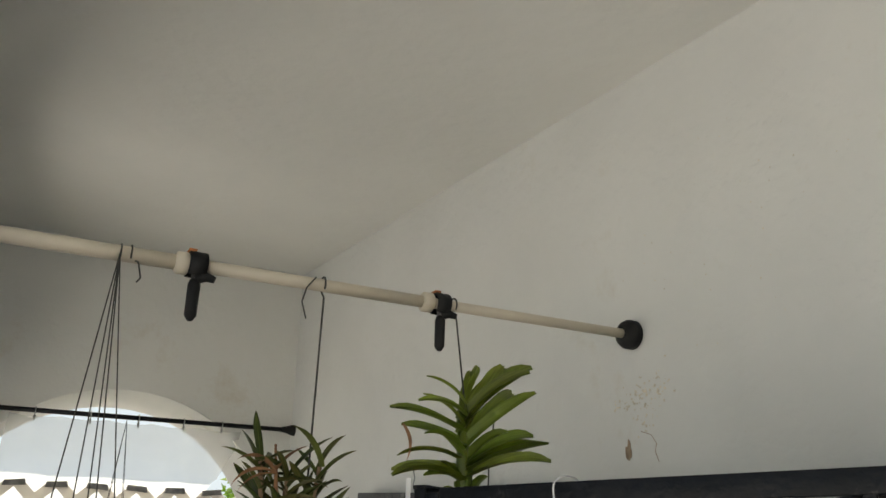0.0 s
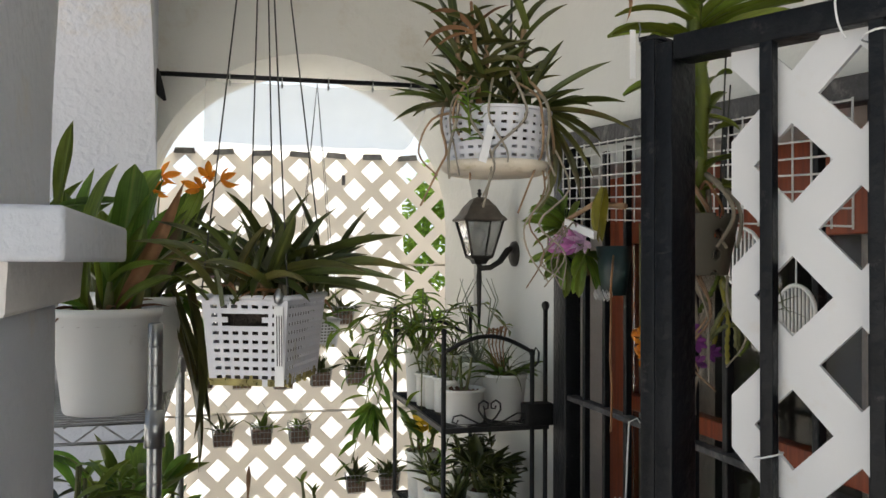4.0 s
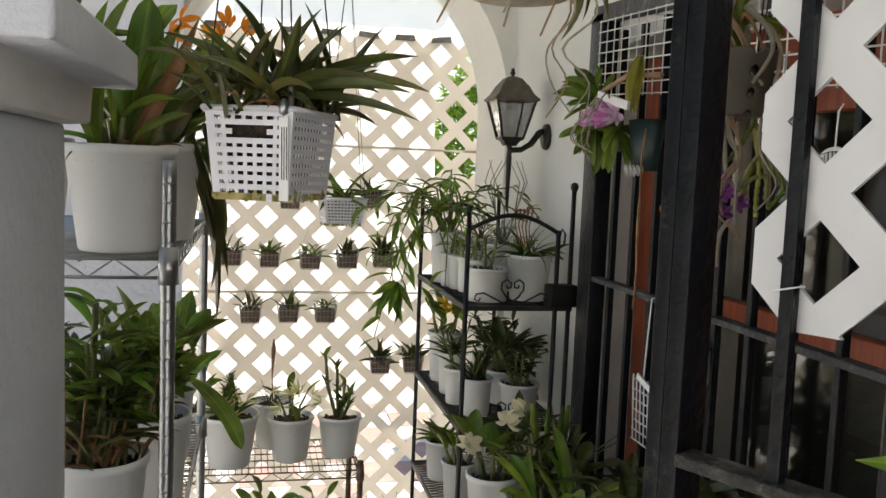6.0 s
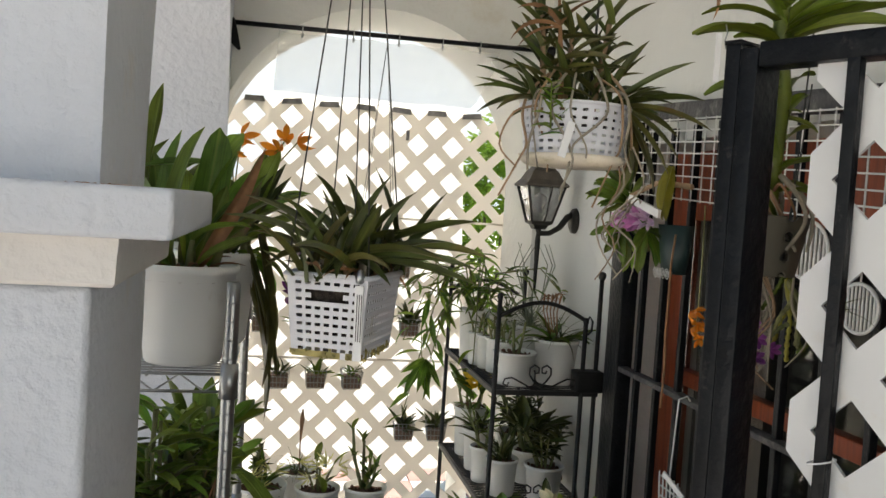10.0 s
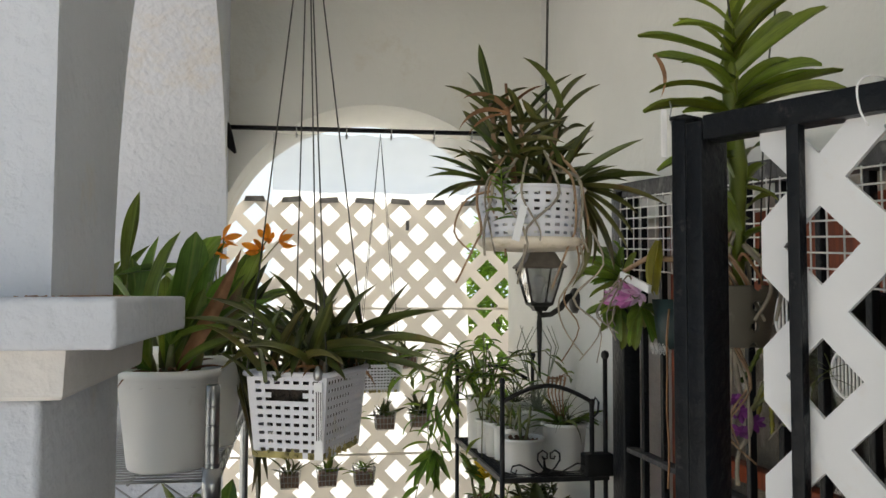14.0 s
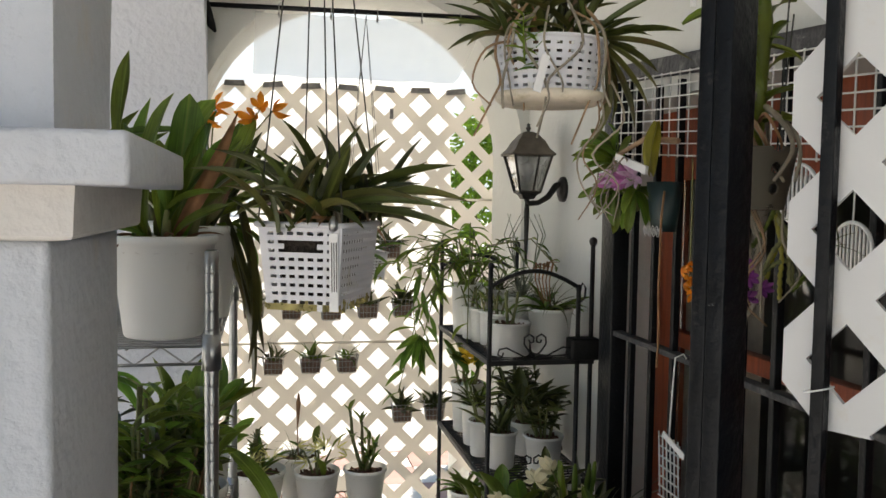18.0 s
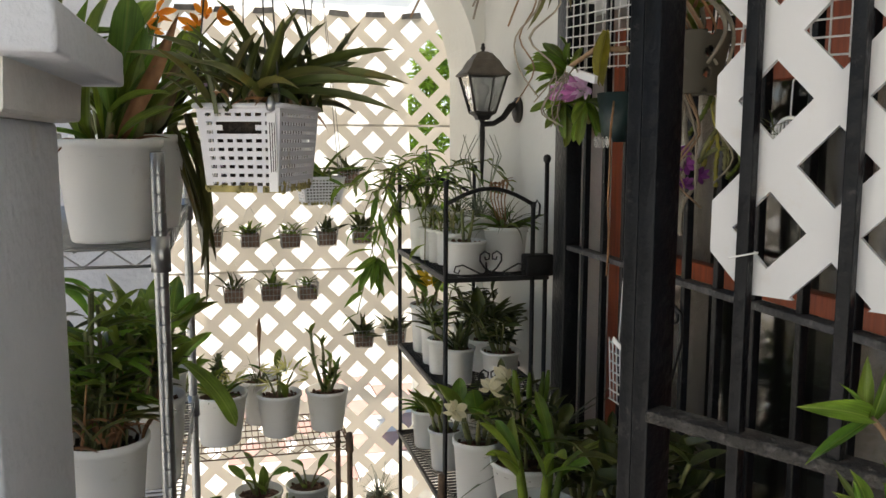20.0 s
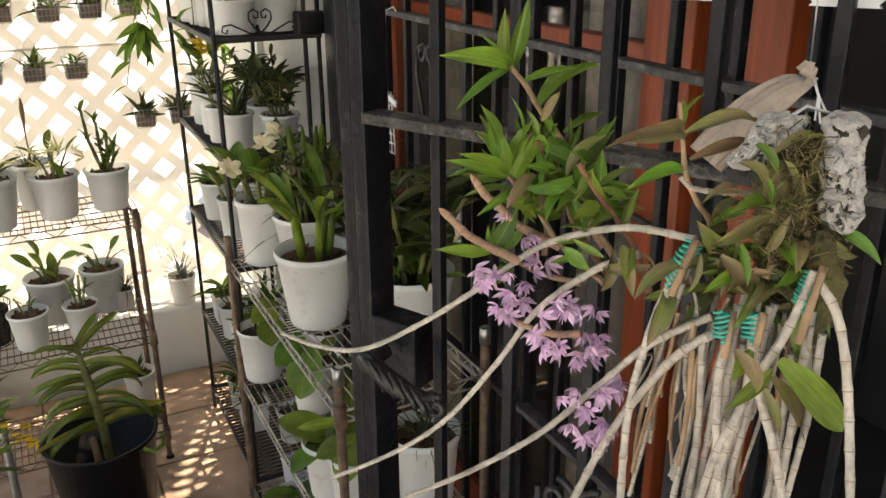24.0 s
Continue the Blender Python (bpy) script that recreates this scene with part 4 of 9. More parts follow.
door = thing("door_1", (0, 0, 0), "red-brown wooden glazed doors behind the grille", "door", kind="structure")
DX = 0.92
for y, w in ((2.175, 0.085), (1.092, 0.110), (0.910, 0.100), (0.24, 0.07)):
    part("stile", box((DX, y, 1.02), (0.045, w, 2.04), bevel=0.004), WOOD, door)
for y0, y1 in ((1.149, 2.130),):
    for z, h in ((0.13, 0.22), (1.420, 0.038), (1.925, 0.22)):
        part("rail", box((DX + 0.002, (y0 + y1) / 2, z), (0.038, y1 - y0, h), bevel=0.003), WOOD, door)
    for z0, z1 in ((0.242, 1.400), (1.440, 1.816)):
        pane = part("pane", box((DX + 0.004, (y0 + y1) / 2, (z0 + z1) / 2), (0.006, y1 - y0 + 0.004, z1 - z0 + 0.004)), GLASS, door, "dark reflecting glass pane", smooth=False)
        pane.visible_shadow = False
part("handle", tube([(DX - 0.022, 1.06, 1.16), (DX - 0.045, 1.06, 1.16), (DX - 0.045, 1.12, 1.165)], 0.006, 8), GREYIRON, door)
# far folds are a curtain; near ones stand in for whitish glass reflections
for y0, y1 in ((1.85, 2.12), (1.20, 1.42)):
    bm = bmesh.new()
    cols = [[bm.verts.new((DX + 0.07 + 0.012 * math.sin(40 * y), y, z)) for z in (0.02, 1.0, 2.0)] for y in [y0 + (y1 - y0) * k / 30 for k in range(31)]]
    for a, b in zip(cols, cols[1:]):
        for j in range(2):
            bm.faces.new((a[j], a[j + 1], b[j + 1], b[j]))
    whole("inner_curtain", bm, BURLAP, "pale folds behind the door glass, for a curtain and for glass reflections", "curtain")
# ---------- the open steel gate with its lattice ----------
GTURN = math.degrees(math.atan2(-0.88524, 0.46513))      # the gate swings out towards the camera
post = thing("gate_post", (0.303, 0.91, 0), "black painted square steel gate post", "post", turn=GTURN)
part("post", box((0.0, 0.024, 0.99), (0.016, 0.046, 1.98), bevel=0.0015), BLACK, post)
part("cap", box((0.0, 0.024, 1.982), (0.018, 0.048, 0.004)), BLACK, post)
gate = thing("metal_gate", (0.303, 0.91, 0), "black steel gate standing open, weathered middle rail", "gate", turn=GTURN)
part("stile", box((0.0178, 0.022, 1.01), (0.0185, 0.042, 1.93), bevel=0.0015), BLACK, gate)
part("top_rail", box((0.3355, 0.016, 1.968), (0.615, 0.030, 0.024), bevel=0.002), BLACK, gate)
part("bottom_rail", box((0.3355, 0.016, 0.10), (0.615, 0.03, 0.03), bevel=0.002), BLACK, gate)
part("middle_rail", box((0.3345, 0.010, 1.431), (0.613, 0.030, 0.012), bevel=0.002), DUSTY, gate, "weathered rough middle rail")
part("lower_rail", box((0.3345, 0.012, 0.86), (0.613, 0.022, 0.014), bevel=0.002), GREYIRON, gate)
part("hinge_stile", box((0.655, 0.0, 1.01), (0.03, 0.045, 1.92), bevel=0.002), BLACK, gate)
gbar = mesh_from(box((0, 0, 0), (0.0118, 0.0118, 1.86), bevel=0.0015), "bar", BLACK, smooth=False)
for k in range(6):
    piece("bar", gbar, pose(0.119 + 0.0905 * k, 0.0075, 1.03), gate)
part("lock_box", box((0.058, 0.019, 1.160), (0.062, 0.038, 0.082), bevel=0.003), BLACK, gate)
bm = bmesh.new()
add_tube(bm, [(0.060, -0.016, 1.172), (0.060, -0.050, 1.172)], 0.0095, 14)
add_tube(bm, [(0.060, -0.047, 1.172), (0.060, -0.051, 1.172)], 0.013, 14)
# the grip is a leaf with ribs that ends in a curl
grip = smooth_path([(0.056, -0.047, 1.174), (0.072, -0.049, 1.170), (0.092, -0.050, 1.161), (0.114, -0.049, 1.154), (0.136, -0.047, 1.153), (0.152, -0.045, 1.157)], 5)
add_tube(bm, grip, [0.006 + 0.0055 * math.sin(math.pi * min(1.0, 1.25 * k / len(grip))) for k in range(len(grip))], 10)
ribs = []
for k in range(5):
    x, z = 0.070 + 0.014 * k, 1.172 - 0.0030 * k
    ribs.append(tube(smooth_path([(x, -0.056, z + 0.008), (x + 0.010, -0.060, z + 0.002), (x + 0.019, -0.059, z - 0.010), (x + 0.020, -0.056, z - 0.021), (x + 0.015, -0.053, z - 0.025)], 3), [0.0014 + 0.0022 * math.sin(math.pi * q / 12) for q in range(13)], 7))
add_tube(bm, scroll((0.154, 1.147), 0.014, 1.4, 1.2, 1, "xz", 22, x=-0.047), 0.0040, 8)
lever = part("lever_handle", bm, IRON, gate, "ornate dark lever handle")
for bm in ribs:
    part("leaf_rib", bm, IRON, lever)
for s in (0.30, 0.48):
    for k in (-1, 1):
        bm = bmesh.new()
        add_tube(bm, scroll((s + k * 0.024, 1.06), 0.024, 1.2, math.pi / 2, k, "xz", x=-0.003) + [], 0.004, 6)
        add_tube(bm, [(s + k * 0.004, -0.003, 0.90), (s + k * 0.02, -0.003, 0.95), (s + k * 0.045, -0.003, 1.02), (s + k * 0.046, -0.003, 1.065)], 0.004, 6)
        part("scroll", bm, IRON, gate)

panel = thing("lattice_panel", (0.303, 0.91, 0), "white vinyl lattice panel tied to the gate bars", "lattice", turn=GTURN)
lattice_plate(panel, 0.0795, 0.60, 1.5635, 1.958, 0.1355, 1.8510, 0.1140, 0.0318, 0.005, LATTICE_W, "sheet")
for o in panel.children:
    o.location.y = 0.016
for s, z in ((0.119, 1.600), (0.3, 1.600), (0.2095, 1.945), (0.3905, 1.945)):
    part("tie", tube([(s + 0.0105 * math.cos(a), 0.006 + 0.0155 * math.sin(a), z + 0.003 * math.cos(a)) for a in [radians(v) for v in range(0, 361, 24)]], 0.0009, 6), TAG, panel, "white cable tie")
part("string", tube(smooth_path([(0.188, 0.034, 1.960), (0.190, 0.030, 1.984), (0.188, 0.0, 1.985), (0.187, -0.018, 1.975), (0.189, -0.019, 1.955), (0.193, -0.014, 1.942)], 4), 0.0009, 6), TAG, panel, "white string")
# ---------- plants: leaf forms and plant builders ----------
STRAP = leaf_set("strap_leaf", LEAF, 5, 11, droop=0.55, width=0.12, fold=0.45, tip=2.2, base=0.8)
STRAP_DK = leaf_set("strap_leaf", LEAF_DARK, 6, 12, droop=0.38, width=0.098, fold=0.5, tip=2.4, base=0.8)
STRAP_OL = leaf_set("strap_leaf", LEAF_OLIVE, 6, 25, droop=0.45, width=0.10, fold=0.55, tip=2.4, base=0.8)
LONG = leaf_set("long_leaf", LEAF, 6, 26, droop=0.3, width=0.24, fold=0.3, tip=2.4, base=0.3, mid=0.5)
LONG_DK = leaf_set("long_leaf", LEAF_DARK, 5, 28, droop=0.35, width=0.22, fold=0.3, tip=2.0, base=0.3, mid=0.5)
OVAL = leaf_set("oval_leaf", LEAF, 7, 29, droop=0.45, width=0.185, fold=0.3, tip=4.0, base=0.35, mid=0.55, n=12)
OVAL_BR = leaf_set("oval_leaf", LEAF_BRIGHT, 6, 30, droop=0.5, width=0.19, fold=0.3, tip=4.0, base=0.35, mid=0.55, n=12)
VANDA_L = leaf_set("vanda_leaf", LEAF_VANDA, 7, 27, droop=0.4, width=0.165, fold=0.4, tip=6.0, base=0.85, notch=True)
LANCE = leaf_set("lance_leaf", LEAF, 5, 13, droop=0.35, width=0.2, fold=0.3, tip=1.5, base=0.25)
LANCE_BR = leaf_set("lance_leaf", LEAF_BRIGHT, 5, 14, droop=0.3, width=0.31, fold=0.25, tip=1.4, base=0.3)
LANCE_RD = leaf_set("lance_leaf", LEAF_RED, 6, 15, droop=0.4, width=0.33, fold=0.25, tip=1.5, base=0.25)
LANCE_YG = leaf_set("lance_leaf", LEAF_YOUNG, 9, 44, droop=0.42, width=0.225, fold=0.55, tip=1.7, base=0.4, mid=0.42, n=11)
LANCE_SLIM = leaf_set("lance_leaf", LEAF_BRIGHT, 6, 45, droop=0.5, width=0.17, fold=0.3, tip=1.7, base=0.3)
BRONZE_L = leaf_set("bronze_leaf", LEAF_RED, 8, 46, droop=0.62, width=0.215, fold=0.42, tip=1.9, base=0.25, mid=0.45, n=11)
BRONZE_W = leaf_set("bronze_leaf", LEAF_BRIGHT, 2, 48, droop=0.35, width=0.17, fold=0.3, tip=1.9, base=0.3, n=11) + leaf_set("bronze_leaf", LEAF_RED, 2, 49, droop=0.4, width=0.165, fold=0.3, tip=1.9, base=0.25, n=11)
BROAD = leaf_set("broad_leaf", LEAF, 6, 16, droop=0.25, width=0.34, fold=0.35, tip=2.0, base=0.3)
BROAD_DK = leaf_set("broad_leaf", LEAF_DARK, 6, 17, droop=0.3, width=0.34, fold=0.3, tip=1.8, base=0.3)
ROUND = leaf_set("round_leaf", LEAF, 4, 18, droop=0.4, width=0.62, fold=0.12, tip=2.6, base=0.3)
ROUND_BR = leaf_set("round_leaf", LEAF_BRIGHT, 4, 34, droop=0.4, width=0.62, fold=0.12, tip=2.6, base=0.3)
NEEDLE = leaf_set("needle_leaf", LEAF_GREY, 5, 19, droop=0.6, width=0.035, fold=0.3, tip=1.2, base=0.8)
GRASSY = leaf_set("grassy_leaf", LEAF_DARK, 5, 20, droop=0.7, width=0.03, fold=0.3, tip=1.3, base=0.8)
SPIKE = leaf_set("spiky_leaf", LEAF_DARK, 5, 21, droop=0.2, width=0.17, fold=0.7, tip=1.3, base=0.9)
VANDA_ARCH = leaf_set("vanda_leaf", LEAF_VANDA, 7, 47, droop=0.95, width=0.15, fold=0.42, tip=5.0, base=0.85, notch=True, n=12)
VANDA = leaf_set("vanda_leaf", LEAF_VANDA, 5, 22, droop=0.45, width=0.205, fold=0.36, tip=7.0, base=0.85, notch=True)
STRAP_YL = leaf_set("yellowed_leaf", LEAF_YELLOW, 2, 33, droop=0.3, width=0.26, fold=0.3, tip=2.6, base=0.4)
DRYLEAF = leaf_set("dry_leaf", DRY, 3, 23, droop=0.6, width=0.13, fold=0.4, tip=1.6, base=0.5)


def petals(name, material, seed, width=0.42, droop=0.3):
    return leaf_set(name, material, 3, seed, droop=droop, width=width, fold=0.15, tip=1.8, base=0.2, n=5)


P_PINK, P_MAG, P_ORANGE = petals("petal", PINK, 31, 0.32, 0.4), petals("petal", MAGENTA, 32), petals("petal", ORANGE, 33, 0.36)
P_YELLOW, P_CREAM = petals("petal", YELLOW, 34, 0.4), petals("petal", CREAM, 35, 0.5)


P_ROSE = petals("petal", ROSE, 37, 0.44)
P_SPIDER = petals("petal", PALE_YELLOW, 36, 0.13)


def bloom(parent, meshes, rnd, at, size, n=6, face=(0, 0), name="petal"):
    """One open flower: a ring of petals about a heading and rise."""
    m = pose(*at, 0, 0, face[0]) @ pose(0, 0, 0, 0, -face[1], 0)
    for k in range(n):
        a = 360 * k / n + rnd.uniform(-12, 12)
        q = m @ pose(0, 0, 0, a, 0, 0) @ pose(0, 0, 0, 0, -rnd.uniform(40, 70), 0) @ Matrix.Diagonal((size * rnd.uniform(0.85, 1.1),) * 3).to_4x4()
        piece(name, rnd.choice(meshes), q, parent)


def bark_bed(parent, r, z, rnd, material=BARK, name="bark_mix"):
    """A heap of chips that fills a pot's mouth."""
    bm = bmesh.new()
    add_lathe(bm, [(r, -0.006), (r * 0.7, 0.001), (0, 0.004)], 18, (0, 0, z))
    for _ in range(26):
        a, q = rnd.uniform(0, 6.28), r * 0.88 * math.sqrt(rnd.random())
        s = rnd.uniform(0.004, 0.009)
        m = pose(q * math.cos(a), q * math.sin(a), z + 0.003, rnd.uniform(0, 90), rnd.uniform(0, 90), rnd.uniform(0, 90))
        add_box(bm, (0, 0, 0), (s * 1.5, s, s * 0.7), m)
    ob = part(name, bm, material, parent, smooth=False)
    ob["kind"] = "stuff"
    return ob


POTS = {}


def pot_mesh(rt, rb, h, material):
    key = (round(rt, 3), round(rb, 3), round(h, 3), material.name)
    if key not in POTS:
        t = 0.0028
        lip = h * 0.055
        prof = [(0, 0.004), (rb * 0.8, 0.004), (rb * 0.84, 0), (rb, 0.001), (rb + 0.002, 0.005), (rt - 0.003, h - lip * 1.6), (rt + 0.001, h - lip * 1.5), (rt + 0.0015, h - 0.002), (rt - 0.0005, h), (rt - t, h - 0.001), (rb - t, 0.006), (0, 0.006)]
        POTS[key] = mesh_from(lathe(prof, 30), "pot", material)
    return POTS[key]


def potted(at, rt, rb, h, label, style, seed, group="potted orchids on the racks", material=POT, name="potted_orchid", medium=BARK, size=1.0, tilt=0.0):
    rnd = random.Random(seed)
    ob = thing(name, at, label, "potted plant", group, turn=rnd.uniform(0, 360))
    piece("pot", pot_mesh(rt, rb, h, material), Matrix(), ob)
    bark_bed(ob, rt - 0.004, h * 0.88, rnd, medium)
    style(ob, rnd, h * 0.88, rt, size)
    return ob


def cane(parent, rnd, pts, r, material=CANE, name="cane", seg=6, joints=True):
    """A jointed stem along points."""
    pts = [Vector(p) for p in pts]
    fine, rs = [], []
    for a, b in zip(pts, pts[1:]):
        for k in range(4):
            fine.append(a.lerp(b, k / 4))
    fine.append(pts[-1])
    n = len(fine)
    for i in range(n):
        q = r * (1 - 0.35 * i / n)
        rs.append(q * (1.18 if joints and i % 2 == 0 else 0.94))
    return part(name, tube(fine, rs, seg), material, parent)


def s_dendrobium(ob, rnd, z, r, s, leaves=LANCE, n=4, high=0.16, mat_c=CANE, each=7, ll=0.06, tilt=(0.15, 0.5)):
    for k in range(n):
        a = 2 * math.pi * k / n + rnd.uniform(-0.4, 0.4)
        h = high * s * rnd.uniform(0.7, 1.15)
        lean = rnd.uniform(*tilt) * h
        base = Vector((math.cos(a), math.sin(a), 0)) * r * 0.35 + Vector((0, 0, z))
        tip = base + Vector((math.cos(a) * lean, math.sin(a) * lean, h))
        mid = base.lerp(tip, 0.5) - Vector((math.cos(a), math.sin(a), 0)) * lean * 0.12
        cane(ob, rnd, [base, mid, tip], 0.0035 * s, mat_c)
        for j in range(each):
            t = 0.3 + 0.7 * j / (each - 1)
            p = base.lerp(mid, t * 2) if t < 0.5 else mid.lerp(tip, t * 2 - 1)
            piece("leaf", rnd.choice(leaves), aim(p, math.degrees(a) + (90 if j % 2 else -90) + rnd.uniform(-35, 35), rnd.uniform(10, 60), ll * s * rnd.uniform(0.8, 1.25), rnd.uniform(-20, 20)), ob)


def s_cattleya(ob, rnd, z, r, s, leaves=BROAD, n=6, high=0.07, ll=0.11):
    for k in range(n):
        a = 2 * math.pi * k / n + rnd.uniform(-0.4, 0.4)
        d = Vector((math.cos(a), math.sin(a), 0))
        base = d * r * rnd.uniform(0.15, 0.55) + Vector((0, 0, z))
        h = high * s * rnd.uniform(0.7, 1.2)
        tip = base + d * h * 0.3 + Vector((0, 0, h))
        part("pseudobulb", tube([base, base.lerp(tip, 0.35), base.lerp(tip, 0.75), tip], [0.004 * s, 0.0068 * s, 0.005 * s, 0.003 * s], 7), CANE, ob)
        for j in range(2):
            piece("leaf", rnd.choice(leaves), aim(tip, math.degrees(a) + rnd.uniform(-60, 60), rnd.uniform(35, 80), ll * s * rnd.uniform(0.75, 1.2), rnd.uniform(-30, 30)), ob)


def s_cattleya_dark(ob, rnd, z, r, s):
    s_cattleya(ob, rnd, z, r, s, BROAD_DK, 9, 0.06, 0.10)


def s_bushy(ob, rnd, z, r, s):
    s_dendrobium(ob, rnd, z, r, s, LONG_DK, 14, 0.125, CANE, 7, 0.066)


def s_bushy_dark(ob, rnd, z, r, s):
    s_dendrobium(ob, rnd, z, r, s, BROAD_DK, 11, 0.12, CANE, 7, 0.058)


def s_strap(ob, rnd, z, r, s):
    fan(ob, STRAP, rnd, (0, 0, z), 16, 0.13 * s, (30, 80), spread=r * 0.3)


def s_strap_dark(ob, rnd, z, r, s):
    fan(ob, STRAP_DK, rnd, (0, 0, z), 18, 0.13 * s, (25, 80), spread=r * 0.4)


def s_small(ob, rnd, z, r, s):
    cane(ob, rnd, [(0, 0, z), (0.004, 0.003, z + 0.03 * s), (0.0, 0.006, z + 0.055 * s)], 0.003 * s)
    fan(ob, BROAD, rnd, (0, 0, z + 0.012), 5, 0.06 * s, (35, 75), spread=0.008)


def s_two_leaf(ob, rnd, z, r, s):
    for k in range(4):
        a = 1.57 * k + rnd.uniform(-0.5, 0.5)
        b = Vector((0.012 * math.cos(a), 0.012 * math.sin(a), z))
        t = b + Vector((0.03 * math.cos(a), 0.03 * math.sin(a), rnd.uniform(0.035, 0.06) * s))
        cane(ob, rnd, [b, b.lerp(t, 0.5) + Vector((0, 0, 0.006)), t], 0.003 * s)
        piece("leaf", rnd.choice(ROUND), aim(t, math.degrees(a) + rnd.uniform(-40, 40), rnd.uniform(25, 75), 0.05 * s, rnd.uniform(-40, 40), 0.62), ob)
    fan(ob, ROUND, rnd, (0, 0, z), 2, 0.065 * s, (50, 80), spread=r * 0.3, wide=0.62)


def s_round(ob, rnd, z, r, s):
    fan(ob, ROUND, rnd, (0, 0, z), 5, 0.09 * s, (5, 50), spread=r * 0.2)


def s_needle(ob, rnd, z, r, s):
    fan(ob, NEEDLE, rnd, (0, 0, z), 46, 0.12 * s, (15, 85), spread=r * 0.2)


def s_grassy(ob, rnd, z, r, s):
    fan(ob, GRASSY, rnd, (0, 0, z), 40, 0.16 * s, (30, 85), spread=r * 0.25)


def s_twiggy(ob, rnd, z, r, s):
    for k in range(3):
        a = 2.1 * k + rnd.uniform(-0.5, 0.5)
        cane(ob, rnd, [(0.008 * math.cos(a), 0.008 * math.sin(a), z), (0.018 * math.cos(a), 0.018 * math.sin(a), z + 0.03 * s), (0.03 * math.cos(a), 0.022 * math.sin(a), z + 0.055 * s)], 0.0026 * s)
    fan(ob, LANCE, rnd, (0, 0, z + 0.03), 5, 0.04 * s, (10, 60), spread=0.012)


def s_spike(ob, rnd, z, r, s):
    fan(ob, SPIKE, rnd, (0, 0, z), 16, 0.06 * s, (25, 85), spread=0.008)


def s_upright(ob, rnd, z, r, s):
    """Thick green stems with broad upright leaves."""
    for k in range(5):
        a = 1.256 * k + rnd.uniform(-0.3, 0.3)
        b = Vector((math.cos(a), math.sin(a), 0)) * r * 0.35 + Vector((0, 0, z))
        t = b + Vector((0.016 * math.cos(a), 0.016 * math.sin(a), 0.085 * s))
        part("stem", tube([b, b.lerp(t, 0.3), b.lerp(t, 0.7), t], [0.006 * s, 0.0075 * s, 0.0065 * s, 0.0045 * s], 8), LEAF_BRIGHT, ob, "fat green stem")
        for j in range(3):
            piece("leaf", rnd.choice(OVAL_BR if j else LANCE), aim(b.lerp(t, 0.8 + 0.09 * j), math.degrees(a) + rnd.uniform(-80, 80), rnd.uniform(45, 85), 0.115 * s * rnd.uniform(0.8, 1.15), rnd.uniform(-40, 40)), ob)


def s_long_arching(ob, rnd, z, r, s):
    """Long arching leafy canes that spill over."""
    for k in range(9):
        a = rnd.uniform(-2.9, 0.3) if k % 3 else rnd.uniform(0, 6.28)
        d = Vector((math.cos(a), math.sin(a), 0))
        L = s * rnd.uniform(0.14, 0.26)
        pts = [Vector((0, 0, z)) + d * r * 0.3, Vector((0, 0, z + L * 0.55)) + d * L * 0.35, Vector((0, 0, z + L * 0.62)) + d * L * 0.75, Vector((0, 0, z + L * 0.3)) + d * L * 1.05]
        cane(ob, rnd, pts, 0.0025 * s)
        for j in range(12):
            t = 0.25 + 0.75 * j / 11
            f = t * 3
            i = min(int(f), 2)
            p = pts[i].lerp(pts[i + 1], f - i)
            piece("leaf", rnd.choice(LANCE), aim(p, math.degrees(a) + (75 if j % 2 else -75) + rnd.uniform(-20, 20), rnd.uniform(-20, 35), 0.055 * s * rnd.uniform(0.8, 1.3), rnd.uniform(-20, 20)), ob)
